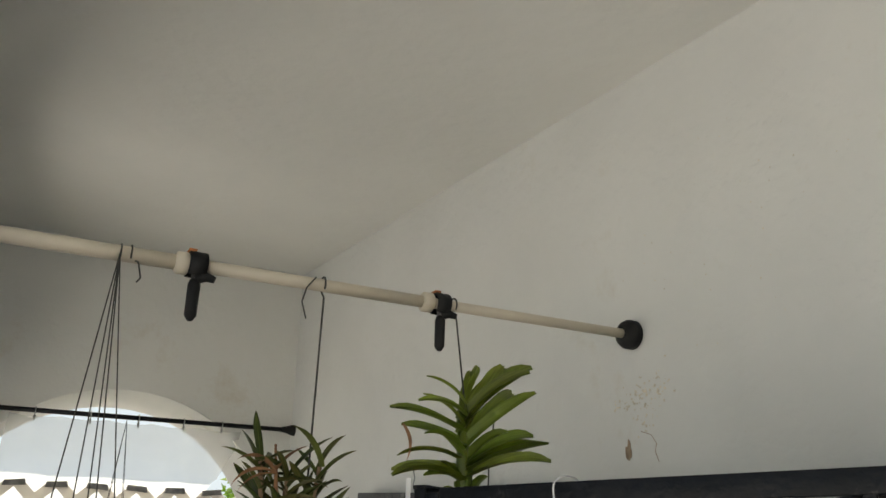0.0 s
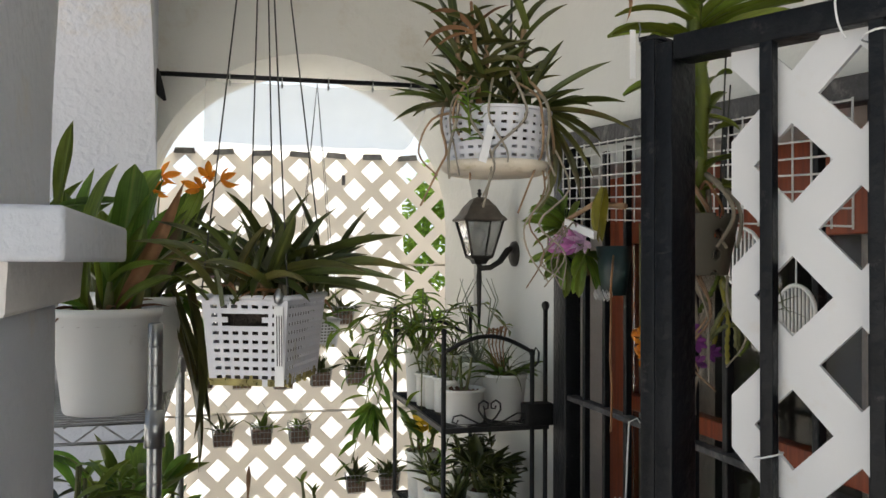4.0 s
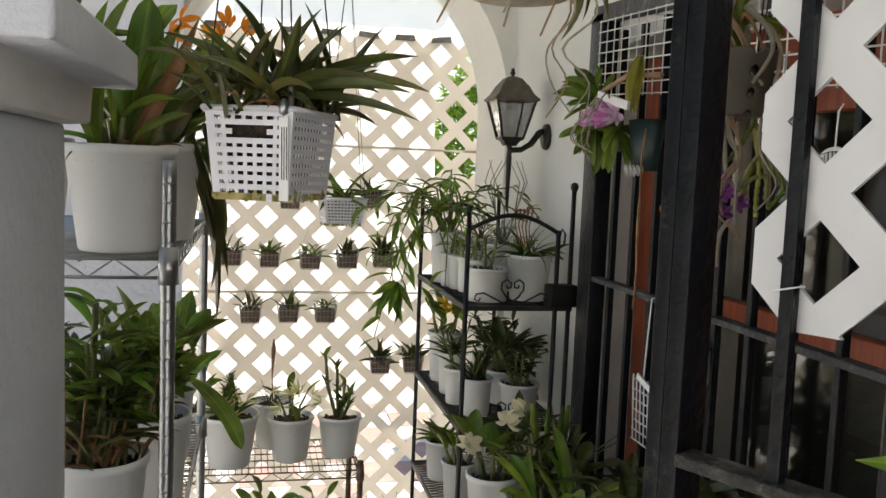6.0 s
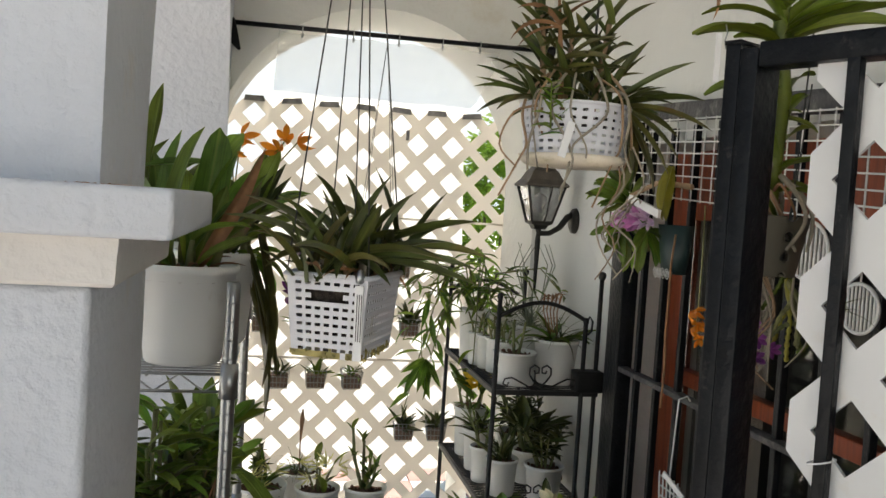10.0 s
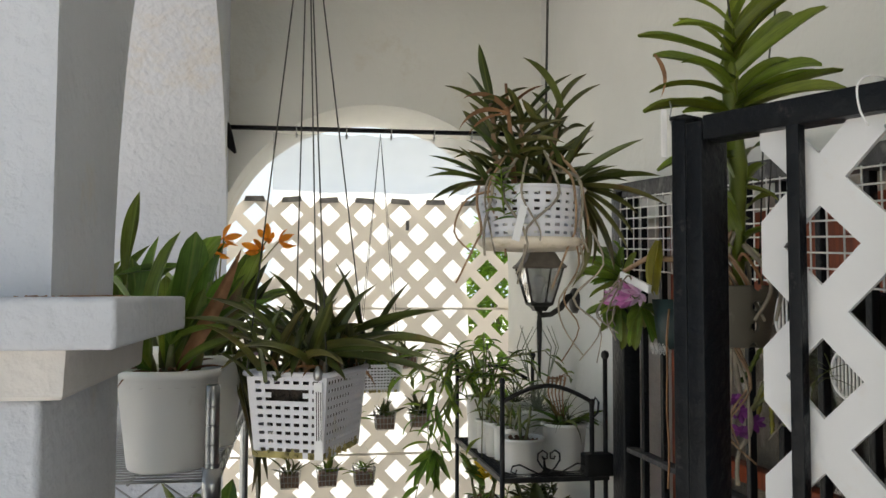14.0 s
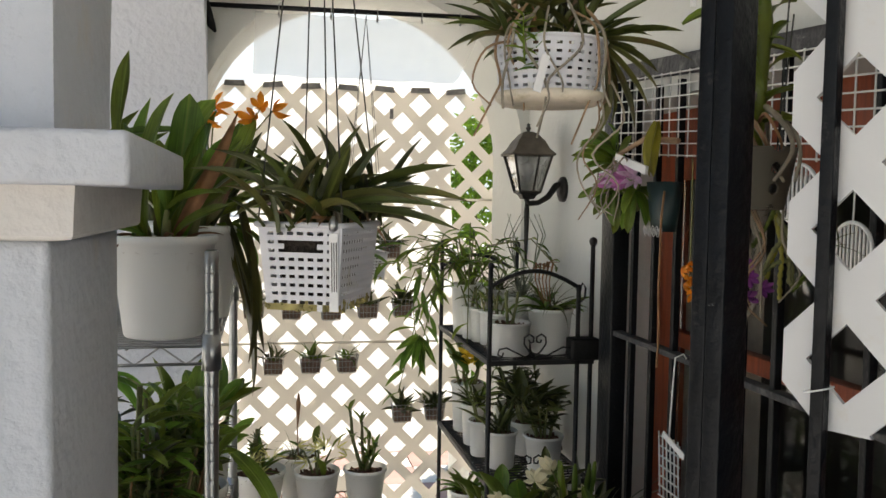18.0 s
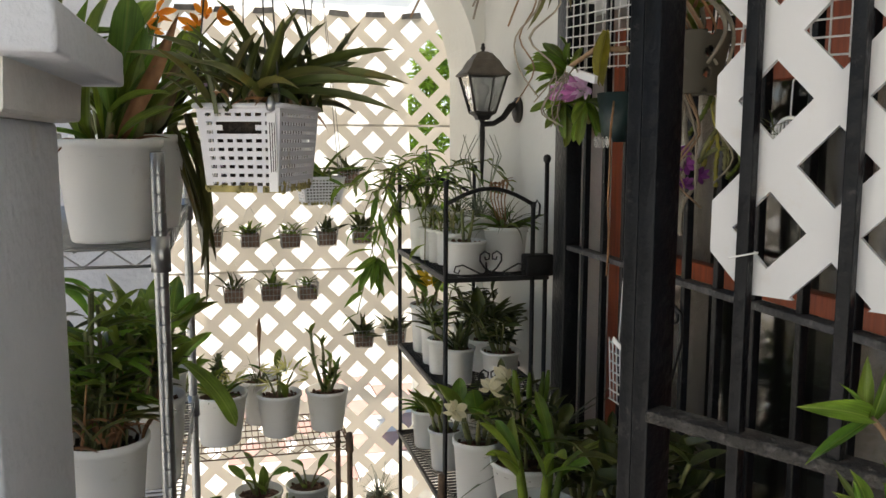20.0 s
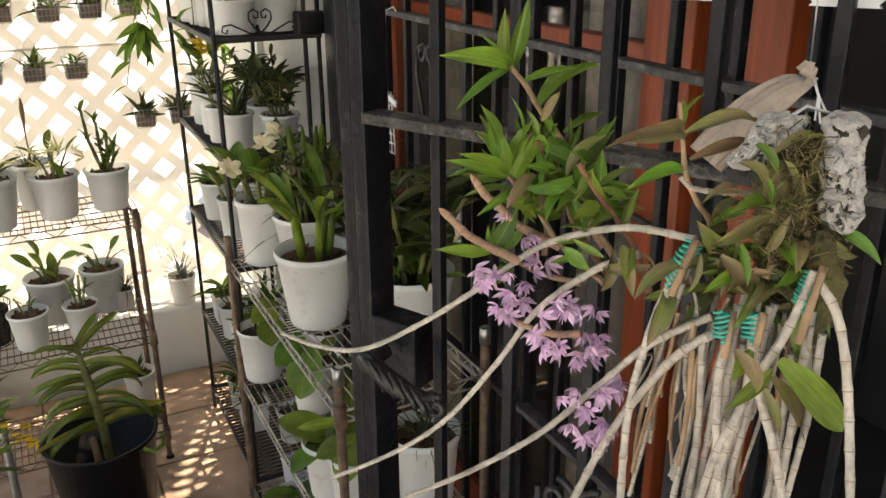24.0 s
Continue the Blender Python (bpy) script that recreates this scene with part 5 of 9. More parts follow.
# ---------- racks and shelves ----------
def wire_rack(name, x0, x1, y0, y1, levels, tops, label, metal, post_r=0.0095, wires_along="x", rail=0.024, wires=None):
    ob = thing(name, (0, 0, 0), label, "wire rack")
    for (x, y), top in zip(((x0, y0), (x1, y0), (x1, y1), (x0, y1)), tops):
        prof = [(0.0, 0.004), (post_r, 0.004)]
        z = 0.03
        while z < top - 0.012:
            prof += [(post_r, z - 0.003), (post_r, z - 0.001), (post_r * 0.95, z - 0.0003), (post_r * 0.95, z + 0.0003), (post_r, z + 0.001), (post_r, z + 0.003)]
            z += 0.0254
        prof += [(post_r, top - 0.002), (post_r * 0.8, top), (0, top)]
        pp = part("post", lathe(prof, 20, (x, y, 0)), metal, ob)
        part("foot", lathe([(0, 0), (post_r * 1.5, 0), (post_r * 1.5, 0.006), (post_r * 0.8, 0.012)], 12, (x, y, 0)), RUBBER, pp)
        for lv in levels:
            part("collar", lathe([(post_r, 0.016), (post_r * 1.28, 0.016), (post_r * 1.42, -rail - 0.008), (post_r, -rail - 0.008)], 14, (x, y, lv)), metal, pp)
    for lv in levels:
        bm = bmesh.new()
        for z in (lv, lv - rail):
            for a, b in (((x0, y0), (x1, y0)), ((x1, y0), (x1, y1)), ((x1, y1), (x0, y1)), ((x0, y1), (x0, y0))):
                add_tube(bm, [(*a, z), (*b, z)], 0.0024, 6)
        for a, b in (((x0, y0), (x1, y0)), ((x1, y0), (x1, y1)), ((x1, y1), (x0, y1)), ((x0, y1), (x0, y0))):
            va, vb = Vector((*a, 0)), Vector((*b, 0))
            n = max(4, int((vb - va).length / 0.03))
            zig = [va.lerp(vb, k / n) + Vector((0, 0, lv - (rail if k % 2 else 0))) for k in range(n + 1)]
            add_tube(bm, zig, 0.0016, 5)
        part("shelf_frame", bm, wires or metal, ob)
        bm = bmesh.new()
        if wires_along == "x":
            k = y0 + 0.018
            while k < y1 - 0.008:
                add_tube(bm, [(x0, k, lv + 0.001), (x1, k, lv + 0.001)], 0.0014, 5)
                k += 0.018
            for k in (0.33, 0.67):
                add_tube(bm, [(x0 + (x1 - x0) * k, y0, lv - 0.003), (x0 + (x1 - x0) * k, y1, lv - 0.003)], 0.0022, 5)
        else:
            k = x0 + 0.018
            while k < x1 - 0.008:
                add_tube(bm, [(k, y0, lv + 0.001), (k, y1, lv + 0.001)], 0.0014, 5)
                k += 0.018
            for k in (0.2, 0.4, 0.6, 0.8):
                add_tube(bm, [(x0, y0 + (y1 - y0) * k, lv - 0.003), (x1, y0 + (y1 - y0) * k, lv - 0.003)], 0.0022, 5)
        part("wire_deck", bm, wires or metal, ob)["kind"] = "stuff"
    return ob


# chrome rack along the arcade, between the pillar and the back
SX0, SX1, SY0, SY1 = -0.50, -0.172, 1.333, 2.12
wire_rack("chrome_rack", SX0, SX1, SY0, SY1, (0.62, 1.105, 1.557), (1.685,) * 4, "silver chrome wire shelving rack", CHROME)
# low rusty rack before the lattice
wire_rack("rusty_rack", -0.50, 0.245, 2.555, 2.84, (0.10, 0.44, 0.822), (0.85,) * 4, "rusty brown low wire rack", RUSTY, 0.0085, "y", 0.022)
# low rack by the house wall
low = wire_rack("low_rack", 0.40, 0.685, 1.27, 2.06, (0.16, 0.50, 0.835), (0.918, 0.93, 0.90, 0.90), "rusty and chrome low wire rack", RUSTY, 0.0085, "y", 0.022, wires=PALEWIRE)

for x, y, top in ((0.40, 1.27, 0.918), (0.685, 1.27, 0.93)):
    part("post_cap", lathe([(0.0088, top - 0.030), (0.0105, top - 0.029), (0.0105, top + 0.002), (0.0085, top + 0.004), (0.0080, top + 0.001), (0, top + 0.001)], 16, (x, y, 0)), CHROME, low, "bright chrome cap")

# wrought-iron shelf stand beside the arch
BX0, BX1, BX2, BY0, BY1 = 0.442, 0.672, 0.712, 2.19, 2.80
stand = thing("iron_shelf_stand", (0, 0, 0), "black wrought-iron shelf stand with heart scrolls", "shelf stand")


def iron(name, pts, r=0.0045, seg=7, label=""):
    return part(name, tube(pts, r, seg), IRON, stand, label)


for x, y, top, ball in ((BX0, BY0, 1.60, 0), (BX1, BY0, 1.545, 0), (BX2, BY0 + 0.012, 1.652, 1), (BX0 + 0.004, BY1, 1.61, 1), (BX1 + 0.02, BY1, 1.61, 1)):
    iron("post", [(x, y, 0.0), (x, y, top)], 0.0062, 8)
    if ball:
        part("ball", lathe([(0.006, -0.006), (0.0095, 0.0), (0.0105, 0.007), (0.0075, 0.014), (0, 0.017)], 12, (x, y, top)), IRON, stand)
    else:
        part("cap", lathe([(0.0075, -0.010), (0.0075, 0.0), (0.003, 0.004), (0, 0.004)], 10, (x, y, top)), IRON, stand)
for y in (BY0, BY1):
    iron("arch_rail", [(BX0 + (BX1 - BX0) * t, y, 1.545 + 0.04 * math.sin(math.pi * t) - 0.004 * t) for t in [k / 14 for k in range(15)]], 0.0055)
iron("hook_scroll", [(BX1, BY0, 1.535), (BX1 + 0.010, BY0, 1.552), (BX1 + 0.018, BY0, 1.54), (BX1 + 0.016, BY0, 1.515), (BX1 + 0.006, BY0, 1.505)], 0.0028)
LEVELS = (1.353, 1.045, 0.752, 0.38, 0.08)
for z in LEVELS:
    bm = bmesh.new()
    for a, b in (((BX0, BY0), (BX2, BY0)), ((BX2, BY0), (BX2, BY1)), ((BX2, BY1), (BX0, BY1)), ((BX0, BY1), (BX0, BY0))):
        add_box(bm, ((a[0] + b[0]) / 2, (a[1] + b[1]) / 2, z), (abs(a[0] - b[0]) + 0.008, abs(a[1] - b[1]) + 0.008, 0.012))
    part("shelf_frame", bm, IRON, stand, smooth=False)
    bm = bmesh.new()
    for k in range(1, 30):
        y = BY0 + (BY1 - BY0) * k / 30
        add_tube(bm, [(BX0, y - 0.01, z + 0.003), (BX2, y + 0.01, z + 0.003)], 0.0018, 4)
        add_tube(bm, [(BX0, y + 0.01, z + 0.001), (BX2, y - 0.01, z + 0.001)], 0.0018, 4)
    part("shelf_mesh", bm, IRON, stand, "expanded metal mesh")


def heart(c, s, y, yz=False):
    """A heart of two scrolls with its flat side curls."""
    for k in (-1, 1):
        pts = [(c[0] + k * u * s, v * s + c[1]) for u, v in ((0.0, -0.55), (0.35, -0.25), (0.62, 0.15), (0.60, 0.5), (0.35, 0.68), (0.08, 0.52), (0.1, 0.25), (0.3, 0.22), (0.36, 0.38))]
        iron("heart_scroll", [(u, y, v) if not yz else (y, u, v) for u, v in pts], 0.0024, 5)
        pts = [(c[0] + k * u * s, v * s + c[1]) for u, v in ((0.1, -0.62), (0.6, -0.55), (1.1, -0.3), (1.6, -0.05), (2.0, -0.12), (2.1, -0.4), (1.85, -0.5), (1.78, -0.3))]
        iron("side_scroll", [(u, y, v) if not yz else (y, u, v) for u, v in pts], 0.0022, 5)


for z in LEVELS[:3]:
    heart((0.560, z + 0.040), 0.046, BY0)
    heart((0.560, z + 0.030), 0.030, BY1)
for z in LEVELS[1:3]:
    heart((2.46, z + 0.032), 0.032, BX2, True)
part("side_box", box((0.690, 2.20, 1.385), (0.075, 0.05, 0.055), bevel=0.006), RUBBER, stand, "small black box clipped to the stand")
# ---------- hanging baskets and the big vanda ----------
def perforated(at, us, vs, holes, thick=0.0022):
    """A sheet over cells of us by vs, less the cells for which holes(i, j) is true."""
    bm = bmesh.new()
    grid = [[bm.verts.new(at(u, v)) for v in vs] for u in us]
    for i in range(len(us) - 1):
        for j in range(len(vs) - 1):
            if not holes(i, j):
                bm.faces.new((grid[i][j], grid[i + 1][j], grid[i + 1][j + 1], grid[i][j + 1]))
    for v in [v for v in bm.verts if not v.link_faces]:
        bm.verts.remove(v)
    bmesh.ops.recalc_face_normals(bm, faces=bm.faces)
    bmesh.ops.solidify(bm, geom=bm.faces[:], thickness=thick)
    return bm


def steps(n, solid, hole, margin):
    """Lines for n openings between solid strips, as shares from 0 to 1."""
    total = 2 * margin + n * hole + (n - 1) * solid
    out, x = [0.0], margin
    for k in range(n):
        out += [x / total, (x + hole) / total]
        x += hole + solid
    return out + [1.0]


def woven_basket(name, at, turn, w, l, h, label, taper=0.86, cols=6, rows=8, grip=True, group="", side_cols=11, material=BASKET):
    ob = thing(name, at, label, "hanging basket", group, turn=turn)
    vs = steps(rows, 0.75, 0.5, 1.0)
    for side in range(4):
        a, b = (w, l) if side % 2 == 0 else (l, w)
        n = cols if side % 2 == 0 else side_cols
        us = steps(n, 0.55, 0.9, 1.2)
        m = Matrix.Rotation(math.pi / 2 * side, 4, "Z")
        def at_uv(u, v, a=a, b=b, m=m):
            k = taper + (1 - taper) * v
            return m @ Vector(((u - 0.5) * a * k, -b / 2 * k, v * h))
        cut = grip and side % 2 == 0
        mid = (2 * n + 1) // 2
        def holes(i, j, n=n, cut=cut, mid=mid):
            if cut and 2 * rows - 5 <= j <= 2 * rows - 3 and abs(i - mid) <= 3:
                return True
            return i % 2 == 1 and j % 2 == 1
        panel_ob = part("side_panel", perforated(at_uv, us, vs, holes, 0.0009), material, ob, smooth=False)
        panel_ob.data.materials.append(ALGAE)
        for f in panel_ob.data.polygons:
            if f.center.z < h * (0.06 + 0.11 * noise.noise(f.center * 130)):
                f.material_index = 1
    bm = bmesh.new()
    rim = [(-w / 2, -l / 2), (w / 2, -l / 2), (w / 2, l / 2), (-w / 2, l / 2), (-w / 2, -l / 2)]
    add_tube(bm, [(x * 1.03, y * 1.015, h) for x, y in rim], 0.0028, 6)
    part("rim", bm, material, ob)
    part("bottom", box((0, 0, 0.002), (w * taper, l * taper, 0.004)), BASKET_MOSSY, ob, "moss-stained base", smooth=False)
    bm = bmesh.new()
    rows = []
    for z, g in ((0.012, 0.016), (h * 0.45, 0.012), (h * 0.84, 0.010)):
        k = taper + (1 - taper) * z / h
        rows.append([bm.verts.new((x * (w * k / 2 - g), y * (l * k / 2 - g), z)) for x, y in ((-1, -1), (1, -1), (1, 1), (-1, 1))])
    for a, b in zip(rows, rows[1:]):
        for k in range(4):
            bm.faces.new((a[k], a[(k + 1) % 4], b[(k + 1) % 4], b[k]))
    bm.faces.new(rows[0][::-1])
    bm.faces.new(rows[-1])
    part("filling", bm, DARKBARK, ob, "dark bark chips", smooth=False)
    # algae in crumbs along the lower edge
    rnd = random.Random(int(w * 1000))
    bm = bmesh.new()
    for _ in range(46):
        side, u = rnd.randrange(4), rnd.uniform(-0.5, 0.5)
        a, b = (w, l) if side % 2 == 0 else (l, w)
        p = Matrix.Rotation(math.pi / 2 * side, 4, "Z") @ Vector((u * a * taper, -b / 2 * taper - 0.0004, abs(rnd.gauss(0, 0.004))))
        q = rnd.uniform(0.001, 0.0026)
        add_box(bm, (0, 0, 0), (q * 1.6, q * 1.6, q), pose(*p, rnd.uniform(0, 90), rnd.uniform(0, 90), rnd.uniform(0, 90)))
    part("algae", bm, ALGAE, ob, "yellow-brown algae crust", smooth=False)["kind"] = "stuff"
    return ob


def root(parent, pts, r=0.0017, material=ROOT):
    pts = smooth_path(pts, 4)
    part("root", tube(pts, [r * (1 - 0.4 * k / len(pts)) for k in range(len(pts))], 6), material, parent)


def cord_of(parent, pts, r):
    """A dark cord through world points, as a part of what it carries."""
    inv = parent.matrix_basis.inverted()
    part("cord", tube([inv @ Vector(p) for p in pts], r, 5), CORD, parent, "thin dark cord")


BASE1 = Vector((-0.049, 1.005, 1.652))
b1 = woven_basket("orchid_basket", BASE1, -24, 0.082, 0.112, 0.080, "white woven plastic basket of dark strap-leaved orchids on cords", cols=7, rows=9, side_cols=13)
rnd = random.Random(41)
for c, n, ln in (((-0.016, -0.045, 0.078), 10, 0.085), ((0.014, -0.02, 0.080), 13, 0.105), ((-0.010, 0.035, 0.080), 11, 0.105), ((0.024, 0.045, 0.080), 13, 0.105)):
    fan(b1, STRAP_DK, rnd, c, n, ln, (28, 86), spread=0.018)
    fan(b1, STRAP_OL, rnd, c, 5, ln * 1.05, (15, 70), spread=0.016)
for a, el, ln in ((-75, 12, 0.09), (-15, 14, 0.15), (12, 24, 0.15), (-120, 28, 0.10), (-165, 34, 0.13), (178, 45, 0.13), (25, 30, 0.145), (-45, 8, 0.10), (5, 6, 0.14), (-30, 22, 0.14)):
    piece("leaf", rnd.choice(STRAP_DK if a % 2 else STRAP_OL), aim((0.0, -0.01, 0.092), a, el, ln), b1)
for k in range(34):
    a = rnd.uniform(0, 6.28)
    x, y = rnd.uniform(-0.030, 0.030), rnd.uniform(-0.045, 0.04)
    q = rnd.uniform(0.012, 0.026)
    root(b1, [(x, y, 0.074), (x + 0.004 * math.cos(a), y + 0.004 * math.sin(a), 0.088 + rnd.uniform(0, 0.014)), (x + q * 0.7 * math.cos(a), y + q * 0.7 * math.sin(a), 0.090), (x + q * math.cos(a), y + q * math.sin(a), 0.072)], rnd.uniform(0.0013, 0.0026), rnd.choice((ROOT, ROOT, CANE_TAN)))
for k in range(7):
    a = rnd.uniform(0, 360)
    piece("dry_leaf", rnd.choice(DRYLEAF), aim((rnd.uniform(-0.03, 0.03), rnd.uniform(-0.05, 0.05), 0.08), a, rnd.uniform(10, 70), 0.05), b1)
part("plant_tag", box((0.033, -0.0535, 0.040), (0.0085, 0.0012, 0.072), pose(0, 0, 0, 3, 0, 0)), TAG, b1, "white plant label with faint writing", smooth=False)
for k in range(3):
    part("writing", box((0.0315 + 0.0022 * k, -0.0547, 0.045), (0.0006, 0.0005, 0.045), pose(0, 0, 0, 3, 0, 0)), INK, b1, smooth=False)
part("clip", lathe([(0, 0), (0.004, 0.002), (0.005, 0.008), (0.002, 0.014), (0, 0.015)], 8, (0.033, -0.058, 0.074)), CHROME, b1)
bloom(b1, P_PINK, rnd, (-0.03, -0.05, 0.10), 0.012, 5, (-90, 20))
H1 = on_pole(-0.056)
cord_of(b1, hook_over(H1), 0.0012)
m1 = pose(*BASE1, 0, 0, -24)
for x, y in ((-0.041, -0.056), (0.041, -0.056), (0.041, 0.056), (-0.041, 0.056), (0.0, 0.02)):
    cord_of(b1, [H1 + Vector((0, -0.011, -0.004)), m1 @ Vector((x, y, 0.080))], 0.0008)

# round basket
BASE2 = Vector((0.181, 1.005, 1.859))
b2 = thing("orchid_basket", BASE2, "white slotted round basket of arching orchids with trailing grey roots", "hanging basket")
vs = steps(6, 0.75, 0.42, 0.9)
us = [k / 60 for k in range(61)]


def round_at(u, v):
    r = 0.051 + 0.006 * v
    return Vector((r * math.cos(2 * math.pi * u), r * math.sin(2 * math.pi * u), 0.004 + 0.054 * v))


part("wall", perforated(round_at, us, vs, lambda i, j: (i + (j // 2) * 0) % 2 == 1 and j % 2 == 1, 0.002), BASKET, b2, smooth=False)
part("rim", tube([(0.0575 * math.cos(a), 0.0575 * math.sin(a), 0.058) for a in [2 * math.pi * k / 40 for k in range(41)]], 0.002, 6), BASKET, b2)
part("saucer", lathe([(0, -0.004), (0.048, -0.004), (0.055, 0.001), (0.057, 0.007), (0.055, 0.007), (0.051, 0.003), (0, 0.002)], 36), BASKET_MOSSY, b2, "beige algae-stained saucer")
bark_bed(b2, 0.052, 0.044, random.Random(5), DARKBARK)
rnd = random.Random(43)
# two tall stems of old leaves, and arching straps on the house side
for x, hh, lean in ((-0.036, 0.100, -0.008), (-0.014, 0.085, 0.004), (0.016, 0.098, 0.014)):
    top = Vector((x + lean, -0.004, 0.05 + hh))
    low = Vector((x, -0.005, 0.05))
    cane(b2, rnd, [low, low.lerp(top, 0.5), top], 0.0036, CANE_TAN)
    for k in range(15):
        t = 0.1 + 0.9 * k / 14
        a = (0 if k % 2 else 180) + rnd.uniform(-60, 60)
        piece("leaf", rnd.choice(STRAP_OL if rnd.random() < 0.6 else STRAP_DK), aim(low.lerp(top, t), a, rnd.uniform(30, 80) * (0.7 + 0.4 * t), 0.070 * rnd.uniform(0.7, 1.2), rnd.uniform(-40, 40), 1.35), b2)
for c, n, ln, el, az in (((0.036, 0.0, 0.058), 14, 0.085, (10, 75), (-120, 100)), ((0.0, 0.0, 0.060), 14, 0.090, (45, 88), (0, 360)), ((-0.036, 0.0, 0.058), 8, 0.075, (10, 70), (90, 270))):
    fan(b2, STRAP_DK, rnd, c, n, ln, el, az, spread=0.012)
for a, el, ln in ((0, 20, 0.10), (-25, 5, 0.10), (20, 0, 0.095), (-50, -20, 0.09), (35, 25, 0.11), (-10, -35, 0.09), (-35, -50, 0.10), (-15, -60, 0.11), (-60, -60, 0.08), (-5, -48, 0.09), (180, 25, 0.075), (195, 5, 0.08), (160, 38, 0.08), (215, 5, 0.075)):
    piece("leaf", rnd.choice(STRAP_DK if el > 5 else STRAP_OL), aim((0.045 if abs(a) < 90 else -0.04, -0.008, 0.062), a, el, ln), b2)
for a, el, ln in ((185, 25, 0.06), (170, 5, 0.05), (200, 55, 0.06), (20, 60, 0.06)):
    piece("dry_leaf", rnd.choice(DRYLEAF), aim((-0.03, -0.02, 0.135), a, el, ln), b2)
part("dead_spike", tube([(-0.02, -0.012, 0.05), (-0.024, -0.014, 0.10), (-0.03, -0.012, 0.17)], [0.0035, 0.003, 0.0015], 7), DRY, b2, "brown dead stem")
# thick tan roots that wrap the basket and drop below it
for k in range(10):
    a = rnd.uniform(math.pi * 1.0, math.pi * 2.0)
    d = Vector((math.cos(a), math.sin(a), 0))
    e = Vector((math.cos(a + 0.5 * rnd.uniform(-1, 1)), math.sin(a + 0.5 * rnd.uniform(-1, 1)), 0))
    pts = [d * 0.028 + Vector((0, 0, 0.075 + rnd.uniform(0, 0.03))), d * 0.056 + Vector((0, 0, 0.070)), d * 0.063 + Vector((0, 0, 0.045)), e * 0.061 + Vector((0, 0, 0.015)), e * rnd.uniform(0.050, 0.070) + Vector((0, 0, rnd.uniform(-0.012, 0.002)))]
    if k % 3 == 0:
        pts.append(pts[-1] + Vector((rnd.uniform(-0.03, 0.02), 0, -rnd.uniform(0.02, 0.05))))
    root(b2, pts, rnd.uniform(0.0012, 0.0021), rnd.choice((ROOT, CANE_TAN)))
root(b2, [(-0.045, -0.025, 0.055), (-0.075, -0.03, 0.045), (-0.088, -0.03, 0.012), (-0.07, -0.035, -0.010)], 0.0014, CANE_TAN)
for k in range(4):
    x = 0.046 + rnd.uniform(-0.012, 0.016)
    w = rnd.uniform(0.006, 0.016)
    root(b2, [(x, -0.03, 0.02), (x + w, -0.035, -0.02), (x - w * 1.5, -0.035, -0.055), (x + w * rnd.uniform(-1.5, 1.5), -0.03, -0.085), (x + rnd.uniform(-0.03, 0.02), -0.03, -0.105 - rnd.uniform(0, 0.02))], rnd.uniform(0.0008, 0.0013), rnd.choice((ROOT, CANE_TAN)))
fern = part("fern", tube([(-0.040, -0.044, 0.030), (-0.044, -0.052, 0.050), (-0.046, -0.056, 0.072)], [0.001, 0.0009, 0.0006], 5), LEAF_BRIGHT, b2, "small bright green fern")
for k in range(24):
    t = k / 23
    piece("frond", rnd.choice(LANCE_BR), aim((-0.040 - 0.006 * t + (0.012 if k % 3 == 0 else 0), -0.044 - 0.012 * t, 0.026 + 0.048 * t), (10 if k % 2 else 190) + rnd.uniform(-30, 30), rnd.uniform(0, 50), 0.022 * (1.1 - 0.5 * t)), fern)
part("plant_tag", box((-0.032, -0.060, 0.012), (0.008, 0.0012, 0.036), pose(0, 0, 0, 0, 14, 0)), TAG, b2, "white plant label", smooth=False)
cord_of(b2, hook_over(on_pole(0.203)) + [on_pole(0.203) + Vector((0, -0.010, -0.02)), BASE2 + Vector((0.014, -0.004, 0.06))], 0.0014)

# tall vanda in a grey perforated pot
VB = Vector((0.415, 1.0, 1.752))
v1 = thing("vanda_orchid", VB, "tall hanging vanda orchid with notched leaves in grey pot", "hanging plant")
us = [k / 96 for k in range(97)]
vs = [k / 36 for k in range(37)]


def vpot_at(u, v):
    r = 0.030 + 0.012 * v
    return Vector((r * math.cos(2 * math.pi * u), r * math.sin(2 * math.pi * u), 0.066 * v))


part("pot", perforated(vpot_at, us, vs, lambda i, j: ((i + 0.5) % 16 - 8) ** 2 * 6.2 + ((j + 0.5 - 6) % 12 - 6) ** 2 * 3.4 < 26, 0.002), POT_GREY, v1, "grey plastic pot with round holes")
part("pot_floor", lathe([(0, 0.001), (0.030, 0.001), (0.030, 0.003), (0, 0.003)], 24), POT_GREY, v1)
bark_bed(v1, 0.037, 0.055, random.Random(6), DARKBARK)
part("stem", tube([(0, 0, 0.05), (0.001, 0, 0.14), (0.002, 0.0, 0.20), (-0.006, 0, 0.26), (-0.007, 0, 0.365)], [0.0065, 0.008, 0.0105, 0.009, 0.004], 10), LEAF_VANDA, v1, "thick green leafy stem")
rnd = random.Random(47)
